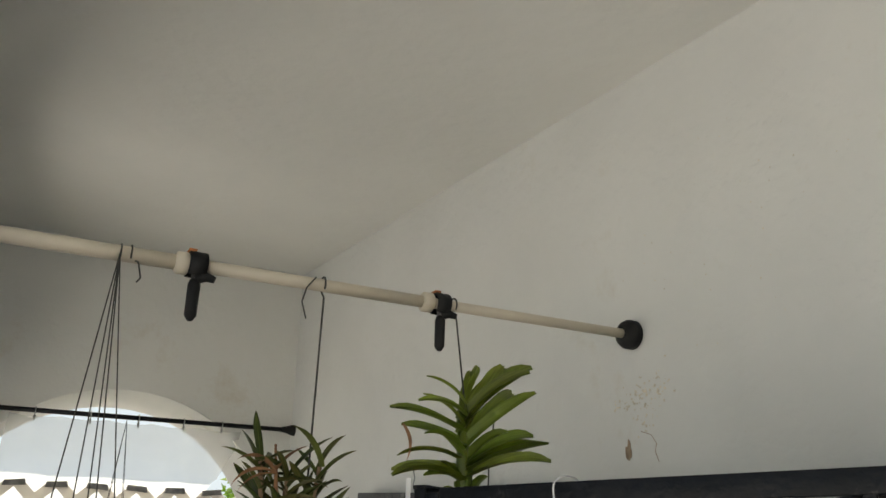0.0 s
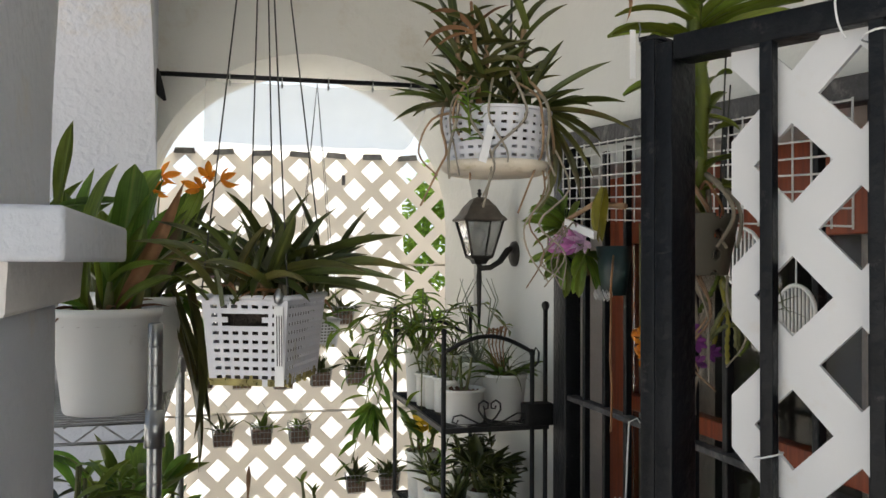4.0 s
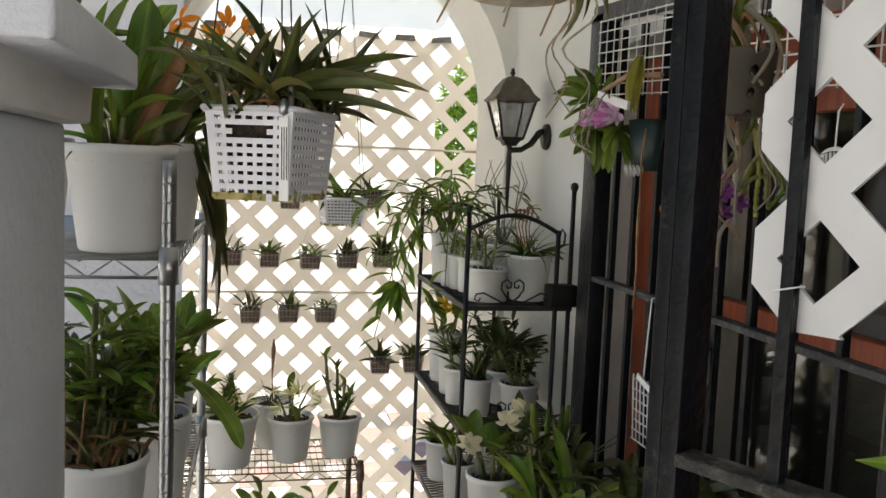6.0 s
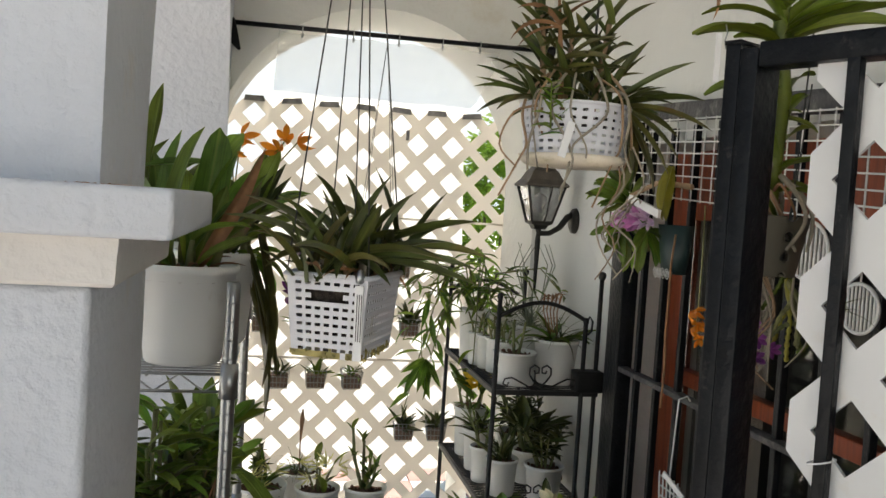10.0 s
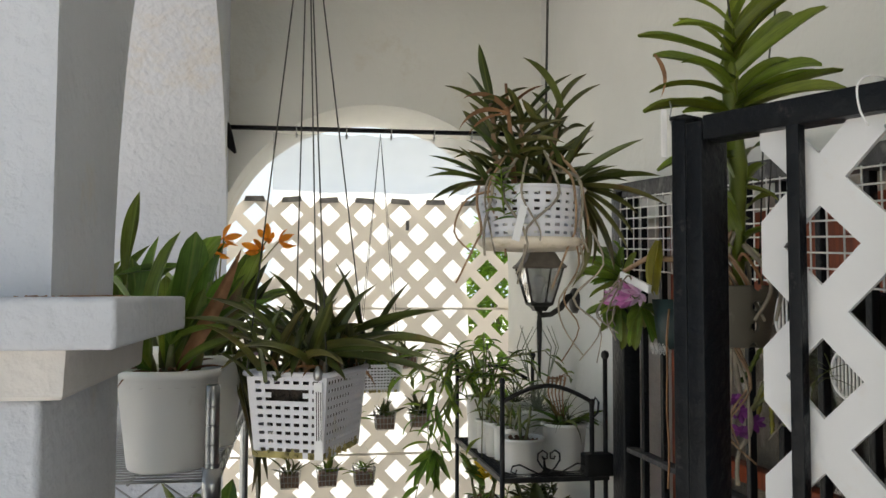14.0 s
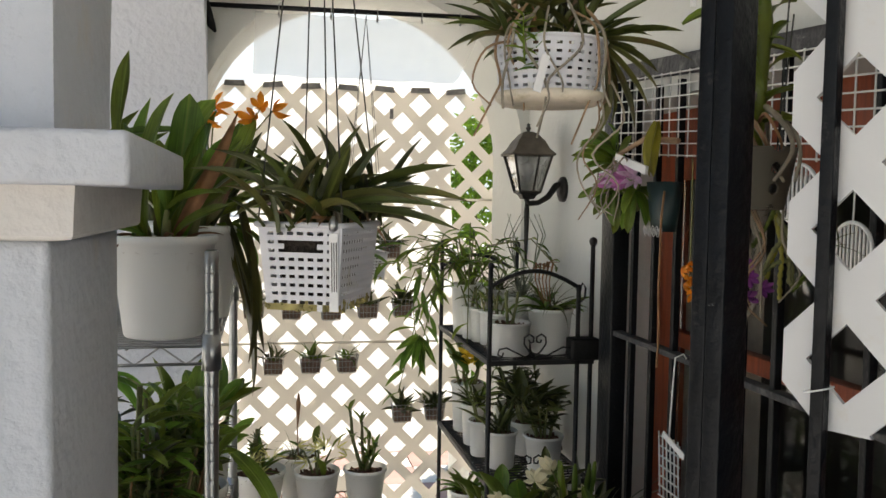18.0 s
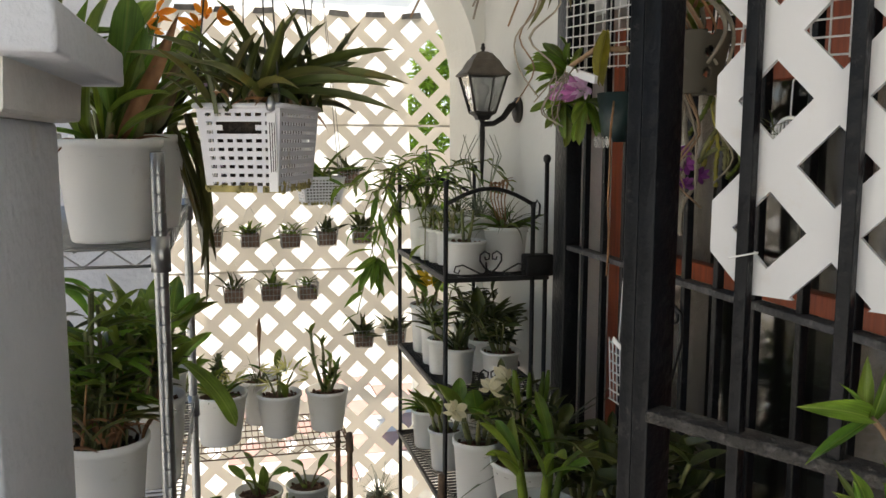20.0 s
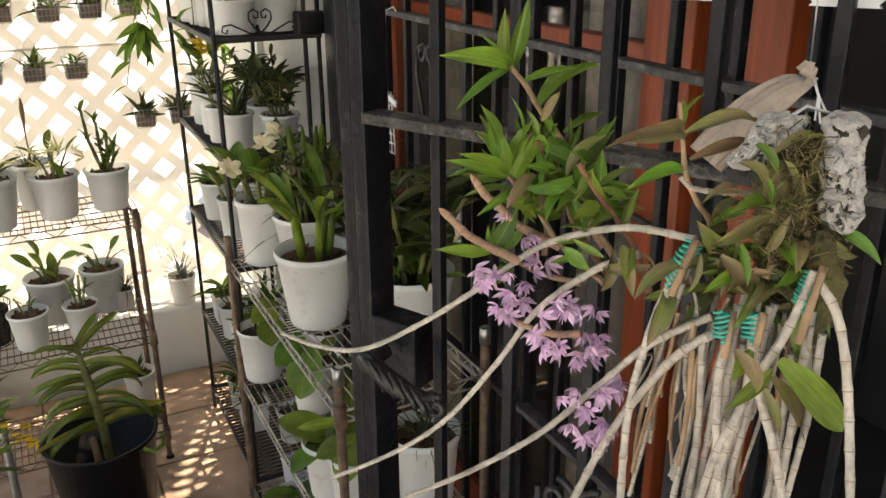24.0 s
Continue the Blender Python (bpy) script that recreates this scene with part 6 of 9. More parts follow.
# two ranks of leaves: base height, reach sideways, rise at the tip
LEFT_RANK = ((0.352, -0.056, 0.032), (0.336, -0.072, 0.012), (0.312, -0.108, 0.026), (0.296, -0.092, 0.020), (0.274, -0.094, 0.004), (0.262, -0.090, 0.0), (0.246, -0.112, 0.004), (0.206, -0.096, -0.018), (0.320, -0.060, 0.040), (0.284, -0.070, 0.020))
RIGHT_RANK = ((0.354, 0.042, 0.062), (0.328, 0.094, 0.084), (0.318, 0.115, 0.100), (0.300, 0.100, 0.085), (0.292, 0.096, 0.080), (0.270, 0.118, 0.050), (0.264, 0.116, 0.046), (0.258, 0.124, 0.050), (0.250, 0.112, 0.030), (0.172, 0.054, -0.010), (0.130, 0.036, 0.014), (0.310, 0.080, 0.090))
for rank in (LEFT_RANK, RIGHT_RANK):
    for z, dx, dz in rank:
        me = rnd.choice(VANDA_L)
        b = Vector((-0.005, rnd.uniform(-0.004, 0.004), z))
        t = Vector((-0.008 + dx, rnd.uniform(-0.05, 0.03), z + dz))
        piece("leaf", me, facing(b, t, me, (rnd.uniform(-0.3, 0.3), rnd.uniform(-0.9, -0.3), 1.0), 1.0), v1)
        if rnd.random() < 0.6:
            continue
        me = rnd.choice(VANDA_L)
        t = Vector((-0.008 + dx * rnd.uniform(0.45, 0.8), rnd.uniform(-0.09, 0.06), z + dz * 0.8 + rnd.uniform(0.0, 0.03)))
        piece("leaf", me, facing(b + Vector((0, 0, 0.006)), t, me, (rnd.uniform(-0.4, 0.4), -0.5, 1.0), 1.1), v1)
        part("leaf_sheath", tube([b + Vector((0, 0, -0.03)), b + Vector((dx * 0.03, 0, -0.012)), b + Vector((dx * 0.08, 0, 0.004))], [0.0085, 0.0085, 0.0045], 8), LEAF_VANDA, v1)
for k in range(13):
    z = 0.095 + 0.015 * k
    side = 0 if k % 2 else 180
    piece("leaf_base", rnd.choice(VANDA), aim((0.004 if side == 0 else -0.006, -0.002, z), side + rnd.uniform(-35, 20), rnd.uniform(62, 80), rnd.uniform(0.040, 0.058), rnd.uniform(-25, 25), 1.9), v1)
for z, a, el, ln in ((0.115, -20, 35, 0.07), (0.10, 20, 20, 0.075), (0.125, 160, 40, 0.06), (0.09, -60, 25, 0.06)):
    piece("leaf", rnd.choice(VANDA), aim((0, 0, z), a, el, ln), v1)
for dx in (-0.100,):
    piece("dry_leaf", rnd.choice(DRYLEAF), aim((dx, -0.01, 0.315), 20, -35, 0.05), v1)
for k in range(5):
    a = rnd.uniform(2.2, 5.6)
    d = Vector((math.cos(a), math.sin(a), 0))
    x = rnd.uniform(-0.02, 0.025)
    L = rnd.uniform(0.06, 0.15)
    root(v1, [Vector((x, -0.02, 0.0)), Vector((x + rnd.uniform(-0.02, 0.02), -0.022, -L * 0.35)), Vector((x + rnd.uniform(-0.025, 0.025), -0.02, -L * 0.7)), Vector((x + rnd.uniform(-0.03, 0.02), -0.025, -L))], 0.0017, rnd.choice((CANE_TAN, ROOT)))
for k in range(3):
    a = 1.2 * k - 1.4
    root(v1, [(0.006 * math.cos(a), 0.006 * math.sin(a) - 0.006, 0.11), (0.026 * math.cos(a), 0.026 * math.sin(a) - 0.02, 0.085), (0.034 * math.cos(a), 0.034 * math.sin(a) - 0.022, 0.06), (0.03 * math.cos(a) - 0.012, -0.045, 0.03)], 0.003)
for k in range(16):
    a = rnd.uniform(0, 6.28)
    r1 = rnd.uniform(0.012, 0.03)
    root(v1, [(0.004 * math.cos(a), 0.004 * math.sin(a), 0.075 + rnd.uniform(0, 0.06)), (r1 * math.cos(a), r1 * math.sin(a), 0.10), (r1 * math.cos(a + 0.8), r1 * math.sin(a + 0.8), 0.075), (r1 * math.cos(a + 1.2), r1 * math.sin(a + 1.2), 0.058)], 0.0022, rnd.choice((ROOT, CANE_TAN, DRY)))
H3 = on_pole(0.404)
cord_of(v1, hook_over(H3) + [H3 + Vector((0.001, -0.010, -0.02)), VB + Vector((-0.006, -0.002, 0.365))], 0.0013)
cord_of(v1, [(0.487, 1.02, 2.162), (0.484, 1.02, 2.169), (0.481, 1.02, 2.160), (0.463, 1.01, 2.08), (0.453, 1.005, 2.03), (0.440, 1.0, 1.82)], 0.001)
tag = thing("tag_stick", (0.296, 0.925, 1.945), "white plastic tag standing at the gate post", "plant label")
part("stick", box((0, 0, 0.024), (0.0055, 0.002, 0.048)), TAG, tag, smooth=False)
part("chain", tube([(0.005, -0.003, 0.056), (0.0065, -0.004, 0.048), (0.005, -0.003, 0.040), (0.0065, -0.004, 0.032)], 0.0008, 5), CHROME, tag, "small silver chain")

# dark orchid strands hung below the grey pot, with tiny violet flowers
o = thing("hanging_orchid", (0.47, 1.06, 1.66), "green-caned orchid with small violet flowers behind the lattice", "hanging plant")
io = o.matrix_basis.inverted()
for pts in (((0.469, 1.05, 1.745), (0.458, 1.05, 1.726), (0.444, 1.05, 1.708)), ((0.482, 1.05, 1.721), (0.471, 1.05, 1.702), (0.458, 1.05, 1.675)), ((0.485, 1.05, 1.715), (0.493, 1.05, 1.694), (0.494, 1.05, 1.666)),
            ((0.483, 1.05, 1.700), (0.482, 1.05, 1.672), (0.483, 1.05, 1.647)), ((0.499, 1.05, 1.701), (0.476, 1.05, 1.690), (0.460, 1.05, 1.678)), ((0.513, 1.05, 1.687), (0.510, 1.05, 1.670), (0.497, 1.05, 1.657)),
            ((0.490, 1.06, 1.725), (0.478, 1.06, 1.695), (0.468, 1.06, 1.660)), ((0.480, 1.06, 1.740), (0.500, 1.06, 1.705), (0.505, 1.06, 1.660))):
    line = [io @ q for q in smooth_path([(0.475, 1.055, 1.755)] + list(pts), 9)]
    part("beaded_cane", tube(line, [0.0031 if q % 3 else 0.0019 for q in range(len(line))], 7), rnd.choice((LEAF_YELLOW, LEAF_VANDA, CANE)), o)
for pts in (((0.436, 1.05, 1.756), (0.445, 1.05, 1.731), (0.455, 1.05, 1.713), (0.442, 1.05, 1.682), (0.433, 1.05, 1.660)),
            ((0.432, 1.045, 1.755), (0.436, 1.045, 1.724), (0.441, 1.045, 1.694), (0.452, 1.045, 1.675), (0.452, 1.045, 1.651), (0.438, 1.045, 1.629), (0.435, 1.045, 1.607), (0.436, 1.045, 1.591))):
    part("aerial_root", tube([io @ q for q in smooth_path(pts, 5)], 0.0026, 7), ROOT, o, "thick grey wavy root")
for p in ((0.443, 1.05, 1.674), (0.462, 1.05, 1.661), (0.443, 1.05, 1.651), (0.436, 1.05, 1.690)):
    bloom(o, P_MAG, rnd, io @ Vector(p), 0.016, 6, (-110, rnd.uniform(-20, 30)))
for k in range(14):
    piece("leaf", rnd.choice(GRASSY), aim(io @ Vector((0.545 + rnd.uniform(-0.02, 0.02), 1.06, 1.72 + rnd.uniform(-0.02, 0.02))), rnd.uniform(0, 360), rnd.uniform(-40, 70), 0.07), o)
part("hanger", tube([(0, 0, 0.10), (0.02, 0.01, 0.2), (0.03, 0.01, 0.32)], 0.001, 5), CORD, o)

# ---------- little wire baskets on the lattice ----------
def mini_basket():
    ob = thing("mini_basket", (0, 0, 0), "small dark wire basket of bark with a spiky orchid", "hanging basket", "small baskets on the lattice")
    w, d, h = 0.0375, 0.031, 0.064
    bm = bmesh.new()
    def at_z(t, k):
        q = 0.80 + 0.20 * t
        x, y = ((-w, -d), (w, -d), (w, d), (-w, d))[k % 4]
        return Vector((x * q, y * q, h * t))
    for t in (0, 0.33, 0.66, 1):
        add_tube(bm, [at_z(t, k) for k in range(5)], 0.0013, 5)
    for k in range(4):
        for j in range(5):
            a, b = at_z(0, k).lerp(at_z(0, k + 1), j / 5), at_z(1, k).lerp(at_z(1, k + 1), j / 5)
            add_tube(bm, [a, b], 0.0011, 4)
    part("wire_frame", bm, CHROME, ob)
    part("bark", box((0, 0, h * 0.40), (w * 1.62, d * 1.62, h * 0.74), bevel=0.004), MINI, ob)
    part("hanger", tube([(-w, 0, h), (-0.004, 0.022, h + 0.075), (0.004, 0.022, h + 0.075), (w, 0, h)], 0.0009, 5), WIRE_WHITE, ob)
    return ob


minis = ((0.055, 1.532, 0), (0.340, 1.543, 1), (-0.141, 1.331, 2), (-0.011, 1.327, 3), (0.129, 1.322, 4), (0.260, 1.327, 5), (0.387, 1.331, 6), (-0.072, 1.130, 7), (0.057, 1.133, 8), (0.187, 1.132, 9), (0.390, 0.945, 10), (0.511, 0.946, 11))
first = mini_basket()
first.matrix_basis = pose(minis[0][0], 3.216, minis[0][1])
units = [first] + [copy_thing(first, pose(x, 3.216, z, 0, 0, 4 * math.sin(9 * x))) for x, z, _ in minis[1:]]
for ob, (x, z, k) in zip(units, minis):
    rnd = random.Random(100 + k)
    kind = (SPIKE, SPIKE, STRAP_DK, LANCE, STRAP)[k % 5]
    fan(ob, kind, rnd, (0, 0, 0.035), rnd.randint(14, 20), rnd.uniform(0.065, 0.10), (15, 85), spread=0.018)
    if k in (2, 4, 9):
        cane(ob, rnd, [(0, 0, 0.04), (0.02, -0.01, 0.08), (0.045, -0.01, 0.10)], 0.0018)
wb = woven_basket("orchid_basket", (0.200, 2.845, 1.503), 8, 0.135, 0.10, 0.085, "small white woven basket of orchids hung from the curtain rod", 0.85, 11, 8, False, side_cols=8)
rnd = random.Random(60)
fan(wb, STRAP, rnd, (0, 0, 0.08), 18, 0.12, (10, 70), spread=0.03)
for x, y in ((-0.065, -0.048), (0.065, -0.048), (0.065, 0.048), (-0.065, 0.048)):
    cord_of(wb, [(0.20, 2.835, 2.322), (0.200 + x, 2.845 + y, 1.588)], 0.0009)

# ---------- on the grille: wire grid, mounted orchids ----------
gridp = thing("wire_grid", (0.698, 0, 0), "white coated wire grid tied along the grille", "wire grid")
for k in range(8):
    z = 1.872 + 0.0235 * k
    part("long_wire", tube([(0, 1.10, z - 0.058), (0, 2.06, z)], 0.0016, 5), WIRE_WHITE, gridp)
for k in range(25):
    y = 1.10 + 0.04 * k
    dz = -0.0604 * (2.06 - y) / 1.0
    part("upright_wire", tube([(0.002, y, 1.868 + dz), (0.002, y, 2.040 + dz)], 0.0016, 5), WIRE_WHITE, gridp)
for c, rx, rz in (((0.69, 1.33, 1.775), 0.052, 0.045), ((0.69, 1.20, 1.70), 0.04, 0.035)):
    hp = thing("wire_disc", c, "white plastic slatted oval hung on the grille", "hanger", "slatted ovals on the grille")
    part("rim", tube([(0, rx * math.cos(a), rz * math.sin(a)) for a in [2 * math.pi * k / 30 for k in range(31)]], 0.003, 6), WIRE_WHITE, hp)
    for k in range(-4, 5):
        q = rz * math.sqrt(1 - (k / 5) ** 2)
        part("slat", tube([(0, rx * k / 5, -q), (0, rx * k / 5, q)], 0.0022, 5), WIRE_WHITE, hp)
    part("hook", tube([(0, 0, rz), (0.004, 0.004, rz + 0.05), (0.008, 0.0, rz + 0.06)], 0.0015, 5), WIRE_WHITE, hp)

mo = thing("mounted_orchid", (0.66, 1.86, 1.80), "pink-flowered orchid with pale roots tied to the wire grid", "hanging plant")
rnd = random.Random(70)
for foot, tips in (((-0.005, 0.06, 0.035), ((-0.113, 0.07, 0.057), (-0.094, 0.075, 0.082), (-0.060, 0.09, 0.095), (-0.03, 0.05, 0.03), (-0.07, 0.03, 0.02), (0.015, 0.06, 0.10), (-0.085, 0.05, 0.03))),
                   ((-0.02, 0.06, -0.012), ((-0.082, 0.07, -0.030), (-0.063, 0.07, -0.006), (-0.015, 0.06, -0.112), (-0.040, 0.06, -0.068), (0.0, 0.04, -0.06), (-0.07, 0.02, -0.05), (0.03, 0.05, -0.04))),
                   ((0.0, -0.02, -0.015), ((-0.05, -0.06, -0.045), (0.01, -0.10, -0.05), (-0.03, -0.02, -0.10), (-0.065, 0.02, -0.02), (0.0, -0.07, -0.09), (-0.05, -0.1, 0.0))),
                   ((0.0, 0.09, 0.07), ((-0.05, 0.12, 0.12), (-0.09, 0.10, 0.05), (-0.03, 0.07, 0.13), (-0.07, 0.13, 0.09)))):
    for tip in tips:
        for k in range(2):
            me = rnd.choice(OVAL_BR if rnd.random() < 0.5 else OVAL)
            t = Vector(tip) + Vector((rnd.gauss(0, 0.012), rnd.gauss(0, 0.015), rnd.gauss(0, 0.012))) * k
            piece("leaf", me, facing(Vector(foot), t, me, (rnd.uniform(-1, 0.2), rnd.uniform(-1, -0.2), 0.7), 1.25), mo)
    part("cane", tube([Vector((0.02, foot[1] - 0.05, -0.06)), Vector(foot) * 0.6, Vector(foot)], [0.004, 0.0035, 0.0025], 7), CANE, mo)
for k in range(4):
    bloom(mo, P_ROSE if k % 2 else P_PINK, rnd, (-0.035 + rnd.uniform(-0.01, 0.01), -0.075 + 0.03 * k, 0.01 + rnd.uniform(-0.012, 0.012)), 0.042, 9, (-140, 0))
for k in range(6):
    a = rnd.uniform(0.5, 3.0)
    x0, y0 = rnd.uniform(-0.05, 0.0), rnd.uniform(-0.06, 0.1)
    root(mo, [(x0, y0, 0.02), (x0 - 0.03, y0 + rnd.uniform(-0.05, 0.05), 0.06 * rnd.random()), (x0 - 0.05, y0 + rnd.uniform(-0.05, 0.07), -0.03), (x0 - 0.045, y0 + rnd.uniform(-0.06, 0.08), -0.06 * rnd.random() - 0.03)], 0.0022)
part("cane_bent", tube([(0.0, -0.20, 0.075), (-0.02, -0.10, 0.085), (-0.03, 0.0, 0.06), (-0.035, 0.08, 0.0), (-0.03, 0.10, -0.06)], [0.006, 0.0055, 0.005, 0.004, 0.003], 8), CANE_TAN, mo)
for a in (-130, -160):
    piece("leaf", STRAP_YL[a % 2], aim((-0.02, -0.15, 0.115), a, -66, 0.11), mo)
part("white_stick", box((0, 0, 0), (0.006, 0.15, 0.016), pose(-0.045, -0.09, 0.035, 12, 0, 0)), TAG, mo, "long white label stick", smooth=False)
tp = thing("teal_planter", (0.69, 1.77, 1.70), "dark teal planter with white lace edging on the grille", "planter")
part("planter", lathe([(0, 0), (0.03, 0), (0.045, 0.10), (0.042, 0.10), (0.028, 0.004), (0, 0.004)], 20, (0, 0, 0), 0.7, 1.2), TEAL, tp)
bm = bmesh.new()
for k in range(9):
    y = -0.036 + 0.009 * k
    add_tube(bm, [(-0.024 - 0.002 * (k % 2), y + 0.006 * math.cos(a), 0.002 - 0.004 * (k % 2) + 0.009 * math.sin(a)) for a in [2 * math.pi * j / 8 for j in range(9)]], 0.0009, 4)
part("lace", bm, WIRE_WHITE, tp, "white lace edging")
ofl = thing("orange_orchid", (0.669, 1.589, 1.621), "small orange orchid flowers dangling from the grille", "hanging plant")
for k in range(5):
    bloom(ofl, P_ORANGE, rnd, (-0.02, 0.012 * (k - 2), 0.012 * ((k * 2) % 5 - 2)), 0.026, 5, (-120 + 30 * k, -10))
part("spray", tube([(0.0, 0.03, 0.22), (-0.008, 0.01, 0.12), (-0.014, 0.0, 0.0)], 0.0016, 5), CANE, ofl)
part("dry_stem", tube(smooth_path([(0.0, 0.14, 0.16), (-0.010, 0.130, 0.10), (-0.004, 0.142, 0.04), (-0.012, 0.128, -0.04), (-0.004, 0.138, -0.11), (-0.010, 0.130, -0.19)], 4), 0.0022, 6), DRY, ofl, "dry brown wavy stem")
wh = thing("wire_caddy", (0.69, 1.69, 1.17), "white wire caddy hung by a long hook from the grille", "caddy")
for k in range(6):
    part("upright_wire", tube([(-0.01, -0.04 + 0.016 * k, 0), (-0.016, -0.04 + 0.016 * k, 0.13)], 0.0018, 5), WIRE_WHITE, wh)
for k in range(7):
    part("cross_wire", tube([(-0.012, -0.042, 0.02 * k), (-0.012, 0.042, 0.02 * k)], 0.0018, 5), WIRE_WHITE, wh)
part("hook", tube([(-0.014, 0, 0.12), (-0.006, 0.005, 0.24), (-0.004, 0.004, 0.285), (0.012, 0.002, 0.292), (0.02, 0.0, 0.28)], 0.0018, 6), WIRE_WHITE, wh)
part("tag", box((-0.02, 0.0, 0.125), (0.003, 0.09, 0.012), pose(0, 0, 0, 14, 0, 0)), TAG, wh, smooth=False)
# ---------- plants on the chrome rack ----------
def few_leaves(ob, rnd, z, r, s):
    s_cattleya(ob, rnd, z, r, s, LONG, 5, 0.05, 0.11)


T1 = potted((-0.242, 1.412, 1.560), 0.073, 0.052, 0.142, "white pot of tall broad-leaved cattleya orchids on the chrome rack", few_leaves, 1, size=1.1)


def stand_leaves(ob, rows, seed, y0):
    """Single leaves of a clump: foot, tip, breadth and kind, in world places at about one depth."""
    rnd = random.Random(seed)
    inv = ob.matrix_basis.inverted()
    turn = inv.to_3x3()
    for bx, bz, tx, tz, dy, wide, meshes in rows:
        me = rnd.choice(meshes)
        b, t = inv @ Vector((bx, y0 + 0.3 * dy, bz)), inv @ Vector((tx, y0 + dy, tz))
        piece("leaf", me, facing(b, t, me, turn @ Vector((rnd.uniform(-0.7, 0.5), rnd.uniform(-1.0, -0.3), 0.6)), wide), ob)


stand_leaves(T1, ((-0.262, 1.70, -0.224, 1.895, -0.02, 1.05, OVAL_BR), (-0.235, 1.70, -0.205, 1.897, 0.0, 1.15, OVAL), (-0.230, 1.71, -0.172, 1.893, 0.02, 1.1, OVAL_BR),
                  (-0.225, 1.70, -0.140, 1.872, -0.02, 0.85, DRYLEAF), (-0.240, 1.70, -0.170, 1.80, -0.04, 0.9, OVAL), (-0.265, 1.70, -0.258, 1.890, 0.01, 0.55, LONG),
                  (-0.202, 1.845, -0.318, 1.832, 0.0, 0.5, LONG), (-0.30, 1.82, -0.287, 1.955, 0.02, 0.55, LONG), (-0.262, 1.70, -0.298, 1.745, -0.03, 0.9, OVAL)), 501, 1.395)
stand_leaves(T1, ((-0.262, 1.70, -0.318, 1.712, -0.05, 0.9, OVAL), (-0.225, 1.70, -0.150, 1.745, -0.05, 0.75, OVAL), (-0.215, 1.70, -0.155, 1.84, 0.03, 0.9, OVAL_BR),
                  (-0.240, 1.70, -0.250, 1.835, 0.03, 0.95, OVAL_BR), (-0.280, 1.70, -0.300, 1.86, 0.04, 0.9, OVAL), (-0.230, 1.70, -0.190, 1.815, -0.03, 1.0, OVAL),
                  (-0.270, 1.70, -0.275, 1.80, -0.03, 0.85, OVAL_BR), (-0.250, 1.70, -0.215, 1.82, 0.05, 1.1, LANCE_RD), (-0.22, 1.70, -0.12, 1.80, 0.03, 0.8, OVAL)), 511, 1.40)
_i1 = T1.matrix_basis.inverted()
for _pts in (((-0.27, 1.40, 1.69), (-0.305, 1.41, 1.76), (-0.302, 1.415, 1.825)), ((-0.225, 1.40, 1.69), (-0.215, 1.40, 1.77), (-0.202, 1.40, 1.846))):
    part("cane", tube([_i1 @ Vector(p) for p in _pts], [0.0034, 0.003, 0.002], 7), CANE, T1)
rnd = random.Random(509)
for k in range(6):
    piece("leaf", rnd.choice(DRYLEAF), aim((0.03 * math.cos(k), 0.03 * math.sin(k), 0.135), 60 * k, rnd.uniform(0, 45), 0.06), T1)
T2 = potted((-0.212, 1.60, 1.560), 0.070, 0.050, 0.150, "white pot of orange-flowered cattleyas beside the arch", few_leaves, 2, size=1.2)
stand_leaves(T2, ((-0.205, 1.71, -0.178, 1.895, 0.0, 0.95, OVAL), (-0.190, 1.71, -0.118, 1.885, 0.0, 1.0, OVAL_BR), (-0.200, 1.71, -0.142, 1.88, 0.03, 0.95, OVAL),
                  (-0.195, 1.71, -0.100, 1.80, -0.03, 0.75, OVAL), (-0.190, 1.71, -0.075, 1.775, 0.0, 0.7, OVAL), (-0.185, 1.71, -0.098, 1.84, 0.02, 0.55, LONG_DK),
                  (-0.185, 1.71, -0.108, 1.86, -0.02, 0.6, LONG_DK), (-0.20, 1.71, -0.145, 1.83, -0.04, 0.7, LANCE_RD), (-0.225, 1.71, -0.245, 1.86, 0.0, 0.9, OVAL)), 502, 1.58)
stand_leaves(T2, ((-0.205, 1.71, -0.130, 1.755, -0.05, 0.9, OVAL), (-0.190, 1.71, -0.090, 1.735, 0.02, 0.75, OVAL), (-0.215, 1.71, -0.205, 1.84, 0.05, 1.0, OVAL_BR),
                  (-0.190, 1.71, -0.135, 1.81, 0.06, 0.9, OVAL), (-0.18, 1.71, -0.115, 1.69, -0.02, 0.8, OVAL_BR), (-0.185, 1.71, -0.125, 1.80, 0.0, 0.5, DRYLEAF)), 503, 1.59)
m2 = T2.matrix_basis.inverted()
rnd = random.Random(502)
for spray, tips in (((-0.19, 1.585, 1.80), ((-0.182, 1.59, 1.900), (-0.197, 1.57, 1.880))), ((-0.15, 1.58, 1.80), ((-0.110, 1.59, 1.902), (-0.092, 1.59, 1.896), (-0.122, 1.58, 1.882)))):
    for tip in tips:
        b, t = m2 @ Vector(spray), m2 @ Vector(tip)
        part("flower_stalk", tube([b, b.lerp(t, 0.5) + Vector((0, 0, 0.012)), t], 0.0013, 5), CANE, T2)
        bloom(T2, P_ORANGE, rnd, t, rnd.uniform(0.027, 0.035), 5, (rnd.uniform(0, 360), 10))
for k in range(2):
    bloom(T2, P_ORANGE, rnd, m2 @ Vector((-0.17 + 0.02 * k, 1.56, 1.79)), 0.022, 5, (rnd.uniform(0, 360), 10))
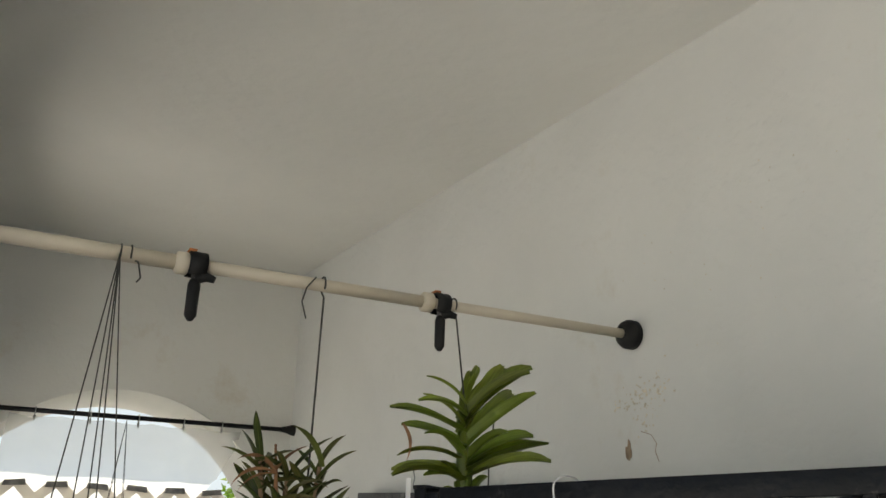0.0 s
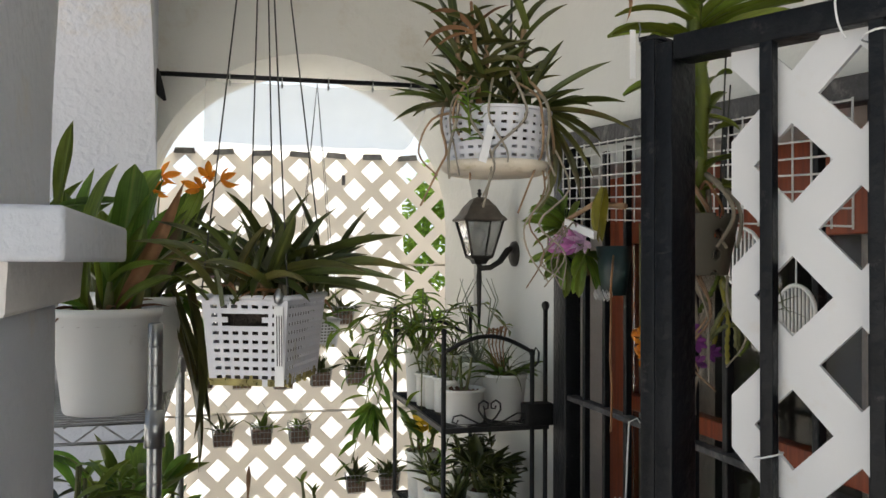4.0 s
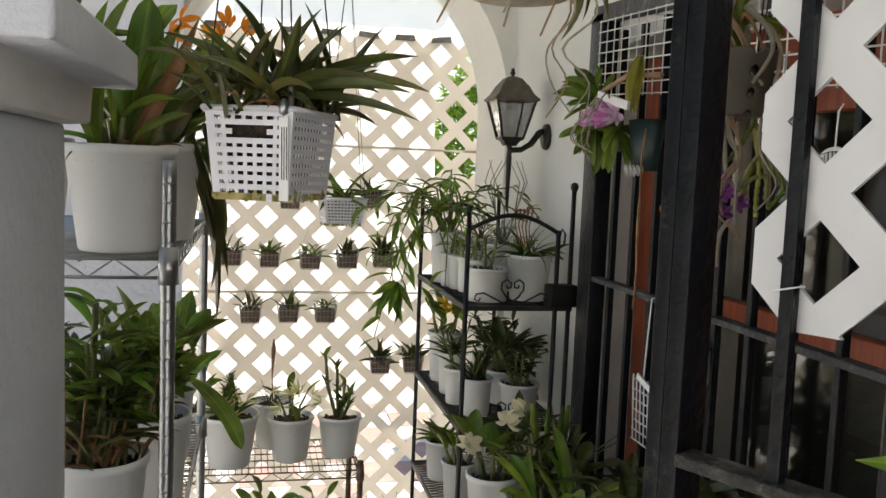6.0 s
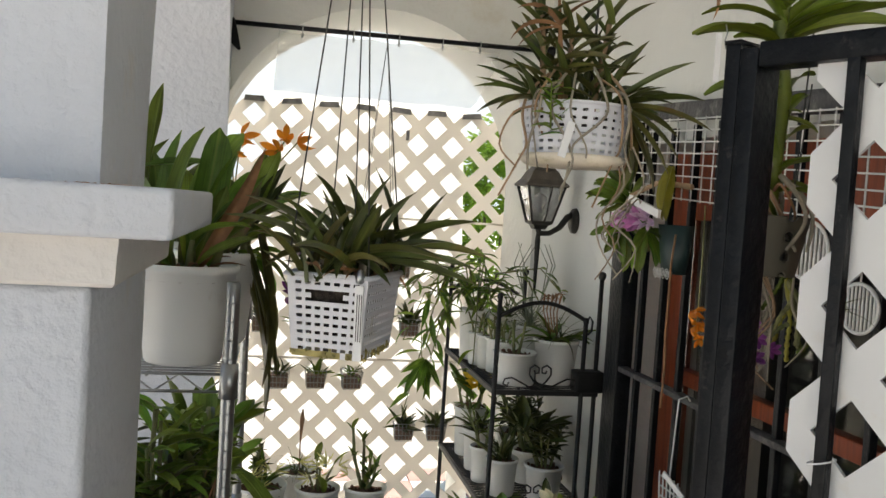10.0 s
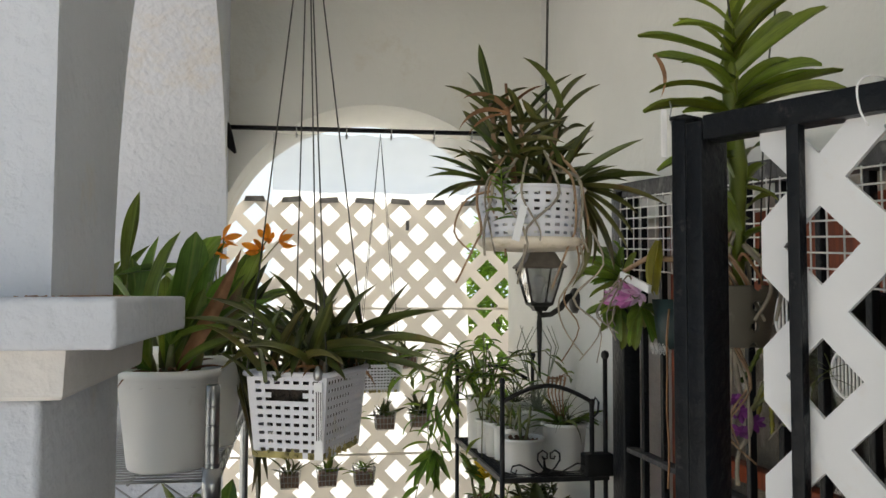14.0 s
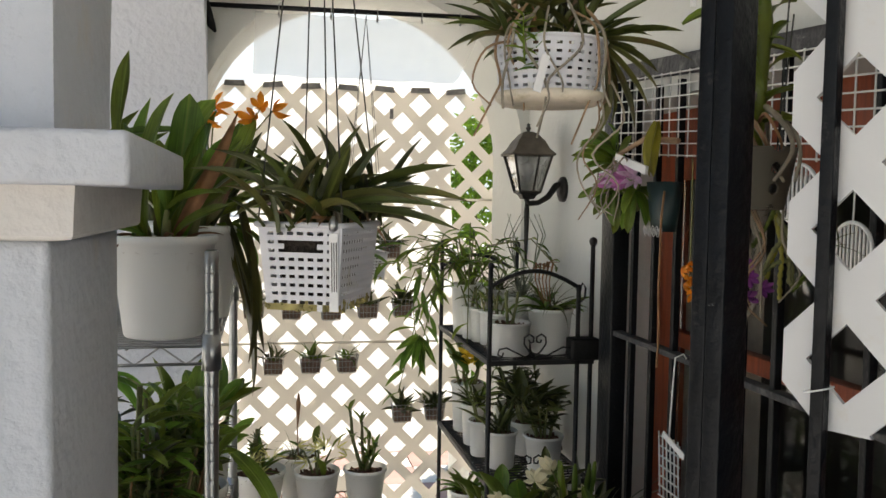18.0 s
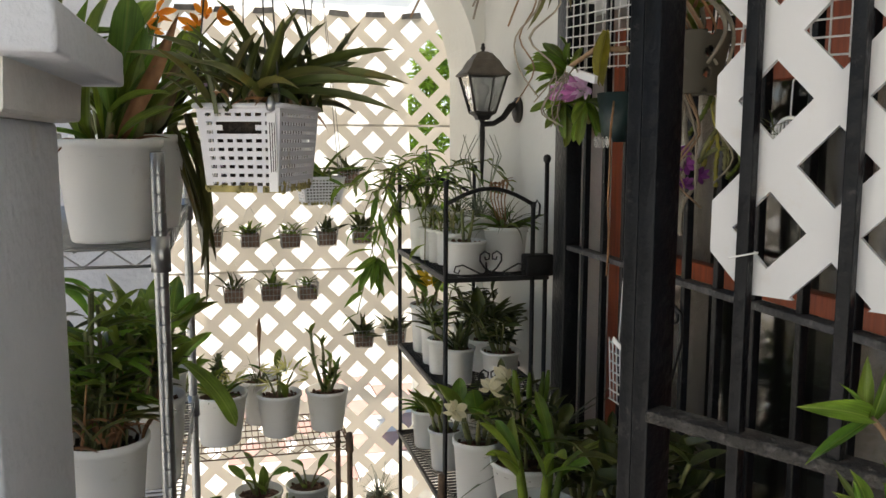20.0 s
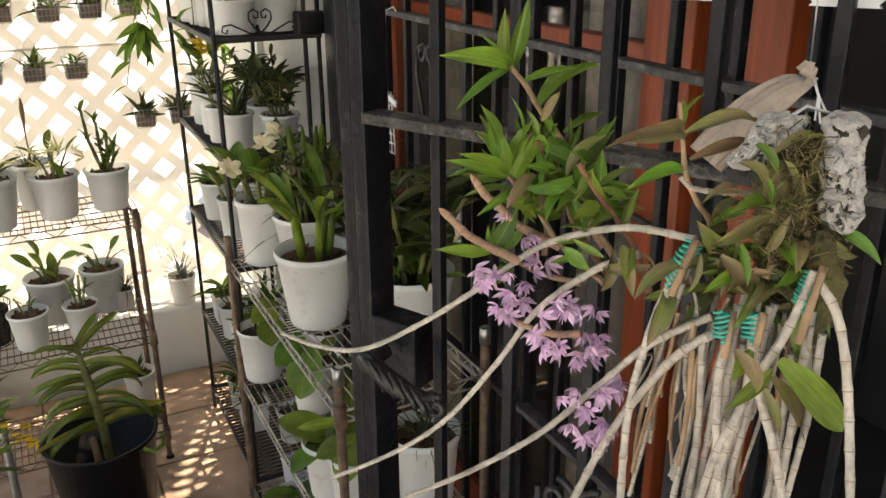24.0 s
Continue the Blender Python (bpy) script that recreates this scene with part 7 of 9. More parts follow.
# long dark straps that hang beside the post
for x, y, z, L in ((-0.135, 1.56, 1.72, 0.22), (-0.130, 1.58, 1.70, 0.27), (-0.145, 1.59, 1.69, 0.24), (-0.118, 1.57, 1.74, 0.25), (-0.125, 1.60, 1.71, 0.18)):
    me = rnd.choice(STRAP_OL)
    piece("leaf", me, reach(m2 @ Vector((x - 0.03, y, z)), m2 @ Vector((x + rnd.uniform(-0.025, 0.012), y - 0.02, z - L)), me, rnd.uniform(-40, 40), 0.48), T2)
b, t = m2 @ Vector((-0.14, 1.57, 1.70)), m2 @ Vector((-0.084, 1.56, 1.640))
part("flower_stalk", tube([b, b.lerp(t, 0.5) + Vector((0, 0, 0.02)), t], 0.0013, 5), CANE, T2)
for k in range(2):
    bloom(T2, P_MAG, rnd, t + Vector((0, 0, 0.012 * k)), 0.028, 6, (rnd.uniform(0, 360), 10))
for x, z in ((-0.13, 1.74), (-0.12, 1.70), (-0.14, 1.67)):
    me = rnd.choice(LONG)
    piece("leaf", me, reach(m2 @ Vector((-0.16, 1.58, 1.71)), m2 @ Vector((x + 0.02, 1.55, z - 0.03)), me, rnd.uniform(-40, 40)), T2)
potted((-0.385, 1.50, 1.560), 0.066, 0.048, 0.15, "white pot of orchids behind the pillar", s_cattleya, 3, size=1.0)
potted((-0.30, 1.86, 1.560), 0.066, 0.048, 0.15, "white pot of orchids at the far end of the rack", s_cattleya_dark, 4, size=1.0)
def s_thicket(ob, rnd, z, r, s):
    """Leafy canes with broad leaves above a brown tangle of old stems."""
    s_dendrobium(ob, rnd, z, r, s, LONG, 7, 0.17, CANE, 8, 0.062, (-0.1, 0.15))
    s_dendrobium(ob, rnd, z, r, s, LONG_DK, 7, 0.12, CANE, 8, 0.06, (-0.1, 0.25))
    s_dendrobium(ob, rnd, z, r, s, OVAL_BR, 5, 0.19, CANE, 6, 0.07, (-0.1, 0.1))
    for k in range(26):
        a = rnd.uniform(0, 6.28)
        q = rnd.uniform(0.2, 0.75) * r
        cane(ob, rnd, [(q * math.cos(a), q * math.sin(a), z - 0.004), (q * 1.1 * math.cos(a + 0.3), q * 1.1 * math.sin(a + 0.3), z + 0.05), (q * 1.25 * math.cos(a + 0.5), q * 1.25 * math.sin(a + 0.5), z + rnd.uniform(0.07, 0.12))], 0.0022, (CANE_TAN, CANE, DRY)[k % 3])


S1 = potted((-0.272, 1.445, 1.108), 0.066, 0.049, 0.158, "large white pot of bushy green dendrobiums on the middle shelf", s_thicket, 5, size=1.08, medium=DARKBARK)
rnd = random.Random(505)
fan(S1, STRAP_OL, rnd, (0, 0, 0.17), 26, 0.085, (10, 80), spread=0.045)
fan(S1, LONG_DK, rnd, (0, 0, 0.20), 14, 0.07, (20, 80), spread=0.04)
fan(S1, DRYLEAF, rnd, (0, 0, 0.158), 34, 0.075, (35, 88), spread=0.05, name="dry_sheath")
S2 = potted((-0.222, 1.655, 1.108), 0.058, 0.044, 0.155, "white pot of tall upright orchids on the middle shelf", s_thicket, 6, size=0.9)
rnd = random.Random(506)
fan(S2, OVAL_BR, rnd, (0, 0, 0.15), 14, 0.16, (66, 88), spread=0.03)
fan(S2, LONG, rnd, (0, 0, 0.2), 10, 0.12, (60, 85), spread=0.03)
S3 = potted((-0.225, 1.875, 1.108), 0.055, 0.042, 0.145, "white pot of orchids with a leaning leaf on the middle shelf", s_cattleya, 7, size=1.1)
m3 = S3.matrix_basis.inverted()
for tip in ((-0.079, 1.80, 1.146), (-0.12, 1.83, 1.33)):
    me = OVAL_BR[2]
    b = m3 @ Vector((-0.175, 1.86, 1.262))
    piece("leaf", me, facing(b, m3 @ Vector(tip), me, m3.to_3x3() @ Vector((0.2, -0.6, 0.8)), 1.0), S3)
potted((-0.40, 1.62, 1.108), 0.060, 0.045, 0.15, "white pot of leafy orchids at the back of the rack", s_bushy, 8, size=1.1)


def square_planter(at, w, h, label, style, seed, size=1.0):
    rnd = random.Random(seed)
    ob = thing("square_planter", at, label, "potted plant", "square planters")
    q = w / 2
    part("planter", loft([(q * 0.84, 0.0), (q * 0.97, h - 0.010), (q + 0.003, h - 0.009), (q + 0.003, h), (q - 0.003, h), (q * 0.82, 0.006)]), POT, ob, smooth=False)
    part("bark_mix", box((0, 0, h * 0.86), (w - 0.007, w - 0.007, 0.02), bevel=0.004), BARK, ob, smooth=False)
    style(ob, rnd, h * 0.9, w / 2, size)
    return ob


square_planter((-0.205, 1.90, 0.624), 0.085, 0.150, "white square planter with red bark and thin canes", s_twiggy, 11, 1.2)
square_planter((-0.235, 1.72, 0.624), 0.085, 0.150, "white square planter with red bark and thin canes", s_twiggy, 12, 1.3)
square_planter((-0.235, 1.52, 0.624), 0.085, 0.150, "white square planter with leafy canes", s_dendrobium, 13, 0.8)
yy = potted((-0.20, 1.40, 0.624), 0.05, 0.04, 0.11, "white pot with yellow and pink orchid sprays low on the rack", s_cattleya, 14, size=0.9)
for k in range(6):
    bloom(yy, P_YELLOW if k % 2 else P_MAG, random.Random(k), (0.03 * math.cos(k), 0.03 * math.sin(k), 0.14 + 0.006 * k), 0.014, 5, (60 * k, 20))

iy = yy.matrix_basis.inverted()
for tip in ((-0.098, 1.75, 0.655), (-0.112, 1.74, 0.668), (-0.095, 1.72, 0.70), (-0.13, 1.70, 0.72), (-0.09, 1.76, 0.635)):
    b, t = iy @ Vector((-0.17, 1.50, 0.74)), iy @ Vector(tip)
    part("flower_spray", tube([b, b.lerp(t, 0.5) + Vector((0, 0, 0.03)), t], 0.0012, 5), CANE, yy)
    bloom(yy, P_YELLOW, random.Random(int(tip[2] * 1000)), t, 0.02, 5, (200, 10))
for k in range(9):
    me = STRAP[k % 5]
    piece("leaf", me, reach(iy @ Vector((-0.19, 1.5 + 0.02 * k, 0.74)), iy @ Vector((-0.10 - 0.01 * (k % 3), 1.52 + 0.03 * k, 0.72 + 0.03 * ((k * 5) % 4))), me, 10.0 * (k % 5 - 2)), yy)

# ---------- plants on the rusty rack ----------
P1 = potted((-0.122, 2.635, 0.825), 0.080, 0.056, 0.150, "white pot with spidery cream flowers on the rusty rack", s_strap, 21, size=0.8)
rnd = random.Random(521)
cane(P1, rnd, [(0, 0, 0.13), (0.004, 0.01, 0.18), (0.0, 0.012, 0.23)], 0.004)
fan(P1, BROAD, rnd, (0, 0.01, 0.19), 6, 0.05, (20, 70), spread=0.008)
for x, hh in ((-0.012, 0.10), (0.012, 0.13), (0.028, 0.08)):
    cane(P1, rnd, [(x * 0.6, 0.01, 0.13), (x, 0.012, 0.13 + hh * 0.5), (x * 1.3, 0.012, 0.13 + hh)], 0.0055)
    fan(P1, SPIKE, rnd, (x * 1.2, 0.012, 0.13 + hh * 0.8), 9, 0.034, (-10, 70), spread=0.008)
P2 = potted((0.05, 2.665, 0.825), 0.067, 0.048, 0.130, "white pot with a thick-leaved orchid and pale yellow spider flowers", s_two_leaf, 22, size=1.3)
for ob, hh in ((P1, 0.155), (P2, 0.17)):
    rnd = random.Random(523)
    for k in range(9):
        bloom(ob, P_SPIDER, rnd, (rnd.uniform(-0.09, 0.09), rnd.uniform(-0.05, 0.05), hh + rnd.uniform(-0.02, 0.04)), 0.042, 6, (rnd.uniform(0, 360), 20))
P3 = potted((0.195, 2.685, 0.825), 0.065, 0.046, 0.125, "white pot with upright leafy dendrobium canes on the rusty rack", s_small, 23, size=1.0)
rnd = random.Random(524)
for lean, tall in ((-0.050, 0.185), (0.012, 0.10), (-0.012, 0.15), (0.03, 0.075)):
    top = Vector((lean, 0.0, 0.11 + tall))
    cane(P3, rnd, [(lean * 0.2, 0, 0.11), Vector((lean * 0.6, 0, 0.11)).lerp(top, 0.5), top], 0.006)
    fan(P3, BROAD, rnd, Vector((lean * 0.8, 0, 0.11 + tall * 0.55)), 5, 0.042, (25, 75), spread=0.01)
    fan(P3, BROAD, rnd, top, 3, 0.045, (55, 85), spread=0.004)
P4 = potted((0.0, 2.79, 0.825), 0.062, 0.045, 0.14, "white pot with a dark dry flower spike against the lattice", s_grassy, 25, size=0.6)
part("dry_spike", tube([(0, 0, 0.13), (0.004, 0, 0.22), (0.0, 0.0, 0.30), (0.0, 0, 0.33)], [0.002, 0.002, 0.0075, 0.002], 7), DRY, P4)
potted((-0.255, 2.76, 0.825), 0.060, 0.045, 0.13, "white pot half hidden on the rusty rack", s_cattleya, 26, size=0.9)
for x, y, rt, h, st, sz, lb, sd in ((-0.012, 2.815, 0.068, 0.125, s_two_leaf, 1.3, "white pot with two broad upright leaves on the lower shelf", 31), (0.145, 2.835, 0.064, 0.125, s_two_leaf, 1.0, "white pot with red bark and a young orchid", 32),
                                     (-0.085, 2.645, 0.052, 0.095, s_twiggy, 1.0, "small white pot of red bark with bare canes", 33), (0.06, 2.645, 0.046, 0.092, s_twiggy, 1.5, "small white pot with twisted orchid canes", 34)):
    potted((x, y, 0.443), rt * 1.1, rt * 0.8, h * 1.2, lb, st, sd, size=sz * 1.15)
potted((0.205, 2.77, 0.103), 0.052, 0.038, 0.12, "white pot of grey-green succulents on the bottom shelf", s_spike, 35, size=1.1)
potted((0.02, 2.80, 0.443), 0.03, 0.025, 0.07, "small pot of thin air plants behind the others", s_needle, 36, size=0.9)
potted((0.20, 2.80, 0.443), 0.03, 0.025, 0.07, "small pot of thin grassy leaves behind the others", s_grassy, 37, size=0.7)
Q5 = thing("wire_basket_orchid", (-0.195, 2.72, 0.443), "dark wire basket holding a broad-leaved orchid on the lower shelf", "potted plant")
bm = bmesh.new()
for k in range(26):
    a = 2 * math.pi * k / 26
    add_tube(bm, [(0.058 * math.cos(a), 0.058 * math.sin(a), 0.002), (0.068 * math.cos(a), 0.068 * math.sin(a), 0.125)], 0.0016, 4)
for z in (0.002, 0.06, 0.125):
    r = 0.058 + 0.010 * z / 0.125
    add_tube(bm, [(r * math.cos(a), r * math.sin(a), z) for a in [2 * math.pi * k / 26 for k in range(27)]], 0.002, 5)
part("wire_frame", bm, GREYIRON, Q5)
part("bark", lathe([(0, 0.004), (0.052, 0.004), (0.062, 0.11), (0, 0.118)], 20), DARKBARK, Q5)
rnd = random.Random(77)
fan(Q5, BROAD, rnd, (0, 0, 0.11), 7, 0.10, (15, 70), spread=0.02)
till = potted((0.44, 3.178, 0.263), 0.054, 0.040, 0.112, "white pot of silvery air plants on the sill of the arch", s_needle, 38, size=1.0)
for k in range(6):
    part("curl", tube([(0, 0, 0.10), (0.03 * math.cos(k), 0.03 * math.sin(k), 0.18), (0.07 * math.cos(k + 0.4), 0.05 * math.sin(k + 0.4), 0.22), (0.10 * math.cos(k + 0.6), 0.06 * math.sin(k + 0.6), 0.19)], [0.002, 0.0017, 0.0013, 0.0008], 5), LEAF_GREY, till)

# ---------- black tub with a vanda on the floor ----------
tub = thing("vanda_tub", (0.045, 2.345, 0.0), "arching vanda growing in a black plastic tub on the tiles", "potted plant")
part("tub", lathe([(0, 0.004), (0.115, 0.004), (0.12, 0.0), (0.152, 0.265), (0.158, 0.268), (0.158, 0.276), (0.150, 0.276), (0.118, 0.02), (0, 0.016)], 40), POT_BLACK, tub, "black plastic tub")
part("handle", tube([(0.10, -0.118, 0.262), (0.125, -0.130, 0.250), (0.155, -0.105, 0.252), (0.158, -0.075, 0.268)], 0.006, 8), LEAF_BRIGHT, tub, "lime green strap end")
part("stem", tube([(0.016, 0, 0.02), (0.012, 0, 0.28), (-0.006, 0, 0.43), (-0.022, 0, 0.565)], [0.011, 0.013, 0.012, 0.005], 10), CANE, tub)
rnd = random.Random(81)
for k in range(26):
    t = k / 25
    side = 1 if k % 2 else -1
    b = Vector((0.012 - 0.034 * t, 0, 0.285 + 0.27 * t + rnd.uniform(-0.006, 0.006)))
    out = 0.172 * (1 - 0.24 * t) * rnd.uniform(0.8, 1.08)
    rise = (-0.045 + 0.03 * t + rnd.uniform(-0.02, 0.02)) if t < 0.85 else (0.03 if side < 0 else 0.075)
    if t > 0.93:
        out *= 0.55
    me = rnd.choice(VANDA_ARCH if t < 0.9 else VANDA_L)
    piece("leaf", me, facing(b, b + Vector((side * out, rnd.uniform(-0.07, 0.05), rise)), me, (0.1 * side, rnd.uniform(-0.55, -0.2), 1.0), 0.9), tub)
for side, rise in ((1, 0.03), (-1, -0.05)):
    me = STRAP_YL[0]
    piece("leaf", me, facing(Vector((0, -0.005, 0.30)), Vector((0.19 * side, -0.03, 0.31 + rise)), me, (0, -0.4, 1.0), 0.42), tub)
part("old_stem", tube([(-0.01, -0.01, 0.02), (-0.014, -0.012, 0.16), (-0.022, -0.014, 0.27)], [0.010, 0.011, 0.009], 9), CANE_TAN, tub, "bare brown stem")

# ---------- plants on the iron stand ----------
def on_stand(x, y, z, rt, h, lb, st, sd, sz=1.0, rb=None):
    return potted((x, y, z + 0.007), rt, rb or rt * 0.76, h, lb, st, sd, "potted plants on the iron stand", size=sz)


A1 = on_stand(0.632, 2.29, 1.353, 0.060, 0.118, "white pot of arching grassy orchids on the iron stand", s_grassy, 41, 0.8)
rnd = random.Random(541)
fan(A1, STRAP, rnd, (0, 0, 0.10), 12, 0.11, (20, 80), spread=0.012)
for k in range(5):
    part("dry_seed_head", tube([(0.005 * k, 0, 0.12), (0.01 * k, 0.01, 0.19), (0.012 * k - 0.01, 0.012, 0.235)], [0.0018, 0.0016, 0.003], 5), DRY, A1)
fan(A1, DRYLEAF, rnd, (0.012, 0.01, 0.225), 9, 0.05, (10, 70), spread=0.01)
on_stand(0.515, 2.275, 1.353, 0.057, 0.085, "wide white pot with bare grey canes", s_twiggy, 42, 1.6, 0.052)
A3 = on_stand(0.485, 2.62, 1.353, 0.048, 0.15, "tall white pot of leafy arching dendrobium", s_long_arching, 43, 1.0)
rnd = random.Random(543)
mz = A3.matrix_basis.inverted()
for k in range(7):
    gx, gy = rnd.uniform(-0.20, 0.06), rnd.uniform(-0.16, 0.06)
    tip = Vector((0.485 + gx, 2.62 + gy, rnd.uniform(1.42, 1.66)))
    end = tip + Vector((gx * 0.35, gy * 0.2, -rnd.uniform(0.02, 0.24)))
    pts = [mz @ q for q in (Vector((0.485, 2.60, 1.49)), Vector((0.485 + gx * 0.35, 2.60 + gy * 0.35, rnd.uniform(1.58, 1.72))), tip, end)]
    cane(A3, rnd, pts, 0.0022)
    for j in range(10):
        f = 0.6 + 2.4 * j / 9
        i = min(int(f), 2)
        p = pts[i].lerp(pts[i + 1], f - i)
        piece("leaf", rnd.choice(LANCE_SLIM), aim(p, rnd.uniform(0, 360), rnd.uniform(-55, 30), 0.075 * rnd.uniform(0.7, 1.3), rnd.uniform(-40, 40)), A3)
# one long cane droops in front of the lattice and ends in a tuft
for pts in (((0.44, 2.56, 1.55), (0.36, 2.53, 1.60), (0.31, 2.52, 1.49), (0.315, 2.52, 1.36)), ((0.46, 2.58, 1.56), (0.39, 2.54, 1.55), (0.352, 2.52, 1.43), (0.338, 2.52, 1.37)), ((0.45, 2.57, 1.58), (0.33, 2.53, 1.62), (0.26, 2.52, 1.58), (0.205, 2.52, 1.575))):
    line = [mz @ q for q in smooth_path(pts, 5)]
    part("cane", tube(line, [0.0024 - 0.001 * k / len(line) for k in range(len(line))], 6), CANE, A3)
    for j, p in enumerate(line[4::2]):
        piece("leaf", rnd.choice(LANCE_SLIM), aim(p, rnd.uniform(0, 360), rnd.uniform(-75, -10), 0.085 * rnd.uniform(0.7, 1.2), rnd.uniform(-40, 40)), A3)
for tx, ty, tz in ((0.268, 2.52, 1.262), (0.252, 2.50, 1.335), (0.345, 2.52, 1.255), (0.300, 2.49, 1.280), (0.372, 2.50, 1.290), (0.325, 2.53, 1.250)):
    me = rnd.choice(LANCE_YG)
    piece("leaf", me, facing(mz @ Vector((0.322, 2.52, 1.37)), mz @ Vector((tx, ty, tz)), me, mz.to_3x3() @ Vector((rnd.uniform(-0.5, 0.5), -1.0, 0.4)), 0.95), A3)
for k in range(4):
    on_stand(0.475 + 0.012 * k, 2.53 - 0.055 * k, 1.353, 0.026, 0.095, "slim white pot in a row on the iron stand", s_twiggy, 44 + k, 1.2)
A5 = on_stand(0.615, 2.47, 1.353, 0.055, 0.13, "white pot of spiky silver air plants", s_needle, 48, 1.1)
for k in range(9):
    a = rnd.uniform(0, 6.28)
    part("twig", tube([(0, 0, 0.11), (0.03 * math.cos(a), 0.03 * math.sin(a), 0.22), (0.06 * math.cos(a + 0.5), 0.06 * math.sin(a + 0.5), 0.30), (0.05 * math.cos(a + 0.9), 0.07 * math.sin(a + 0.9), 0.36)], [0.0024, 0.002, 0.0016, 0.0008], 5), LEAF_GREY, A5)
on_stand(0.60, 2.67, 1.353, 0.055, 0.13, "white pot of grassy orchids by the arch", s_grassy, 49, 0.9)
B1 = on_stand(0.505, 2.68, 1.045, 0.050, 0.15, "white pot of yellow-flowered orchids on the second shelf", s_cattleya, 51, 0.8)
rnd = random.Random(551)
for k in range(6):
    bloom(B1, P_YELLOW, rnd, (rnd.uniform(-0.045, 0.045), rnd.uniform(-0.05, 0.02), 0.215 + rnd.uniform(-0.03, 0.03)), 0.04, 5, (rnd.uniform(0, 360), 10))
fan(B1, DRYLEAF, rnd, (0, 0, 0.15), 5, 0.07, (0, 40), spread=0.02)
on_stand(0.495, 2.53, 1.045, 0.042, 0.12, "white pot of strap-leaved orchid on the second shelf", s_strap_dark, 52, 0.8)
on_stand(0.485, 2.42, 1.045, 0.036, 0.10, "small white pot with a leafy orchid", s_dendrobium, 53, 0.8)
on_stand(0.51, 2.31, 1.045, 0.044, 0.10, "white pot of slender orchids on the second shelf", s_strap_dark, 54, 0.9)
on_stand(0.63, 2.58, 1.045, 0.062, 0.10, "wide white pot of dense green orchids", s_bushy, 55, 0.8)
on_stand(0.62, 2.42, 1.045, 0.056, 0.095, "white pot of dark-leaved orchids", s_cattleya_dark, 56, 0.9)
on_stand(0.615, 2.27, 1.045, 0.052, 0.095, "white pot of dark-leaved orchids at the end of the shelf", s_bushy_dark, 57, 0.8)
for k, (x, y) in enumerate(((0.50, 2.64), (0.51, 2.45), (0.62, 2.6), (0.62, 2.36))):
    on_stand(x, y, 0.752, 0.05, 0.12, "white pot of orchids on the third shelf", (s_strap, s_cattleya, s_grassy, s_bushy_dark)[k], 61 + k, 0.9)
for k, (x, y, z) in enumerate(((0.50, 2.68, 0.38), (0.495, 2.55, 0.38), (0.60, 2.5, 0.38), (0.50, 2.40, 0.38), (0.50, 2.30, 0.38), (0.51, 2.62, 0.08), (0.51, 2.47, 0.08), (0.6, 2.35, 0.08))):
    if k in (0, 3, 4, 6):
        square_planter((x, y, z + 0.007), 0.085, 0.10, "white square planter low on the iron stand", (s_strap, s_two_leaf, s_grassy, s_small)[k % 4], 71 + k, 0.9)
    else:
        on_stand(x, y, z, 0.046, 0.11, "white pot of orchids low on the iron stand", (s_cattleya, s_two_leaf, s_strap)[k % 3], 71 + k, 0.9)

# ---------- plants on the low rack ----------
potted((0.486, 1.632, 0.838), 0.082, 0.057, 0.162, "large white pot of fresh upright orchids with fat green stems", s_upright, 81, "potted plants on the low rack", size=1.15)
KFLOWERS = ((0.451, 1.84, 1.175), (0.487, 1.84, 1.196), (0.375, 1.84, 1.131))
K2 = potted((0.565, 1.90, 0.838), 0.088, 0.062, 0.150, "white pot of leafy orchids with white flowers", s_bushy, 82, "potted plants on the low rack", size=1.15)
rnd = random.Random(582)
for k in range(6):
    bloom(K2, P_CREAM, rnd, (rnd.uniform(-0.06, 0.06), rnd.uniform(-0.06, 0.06), 0.24 + rnd.uniform(-0.03, 0.05)), 0.034, 5, (rnd.uniform(0, 360), 15))
for k in range(6):
    a = rnd.uniform(0, 6.28)
    part("bud_spike", tube([(0.02 * math.cos(a), 0.02 * math.sin(a), 0.2), (0.04 * math.cos(a), 0.04 * math.sin(a), 0.32), (0.045 * math.cos(a), 0.045 * math.sin(a), 0.36)], [0.004, 0.007, 0.003], 7), LEAF_BRIGHT, K2, "yellow-green sheath")
fan(K2, OVAL_BR, rnd, (0, 0, 0.19), 16, 0.13, (30, 82), spread=0.05)
ik = K2.matrix_basis.inverted()
for p in KFLOWERS:
    b, t = ik @ Vector((0.56, 1.90, 1.02)), ik @ Vector(p)
    part("flower_stalk", tube([b, b.lerp(t, 0.6) + Vector((0, 0, 0.02)), t], 0.0014, 5), CANE, K2)
    for q in range(2):
        bloom(K2, P_CREAM, rnd, t, 0.036 - 0.008 * q, 6, (rnd.uniform(0, 360), 15))
potted((0.478, 2.015, 0.838), 0.060, 0.046, 0.165, "tall white pot of orchids at the end of the rack", s_cattleya, 83, "potted plants on the low rack", size=1.0)
potted((0.625, 1.735, 0.838), 0.056, 0.042, 0.12, "white pot of dark thick-leaved orchids", s_bushy_dark, 84, "potted plants on the low rack", size=1.25)
G1 = potted((0.606, 1.425, 0.838), 0.086, 0.062, 0.170, "white pot of dark-leaved orchids behind the gate", s_bushy_dark, 85, "potted plants on the low rack", size=1.5, medium=DARKBARK)
fan(G1, LONG, random.Random(851), (0, 0, 0.16), 22, 0.10, (15, 80), spread=0.05)
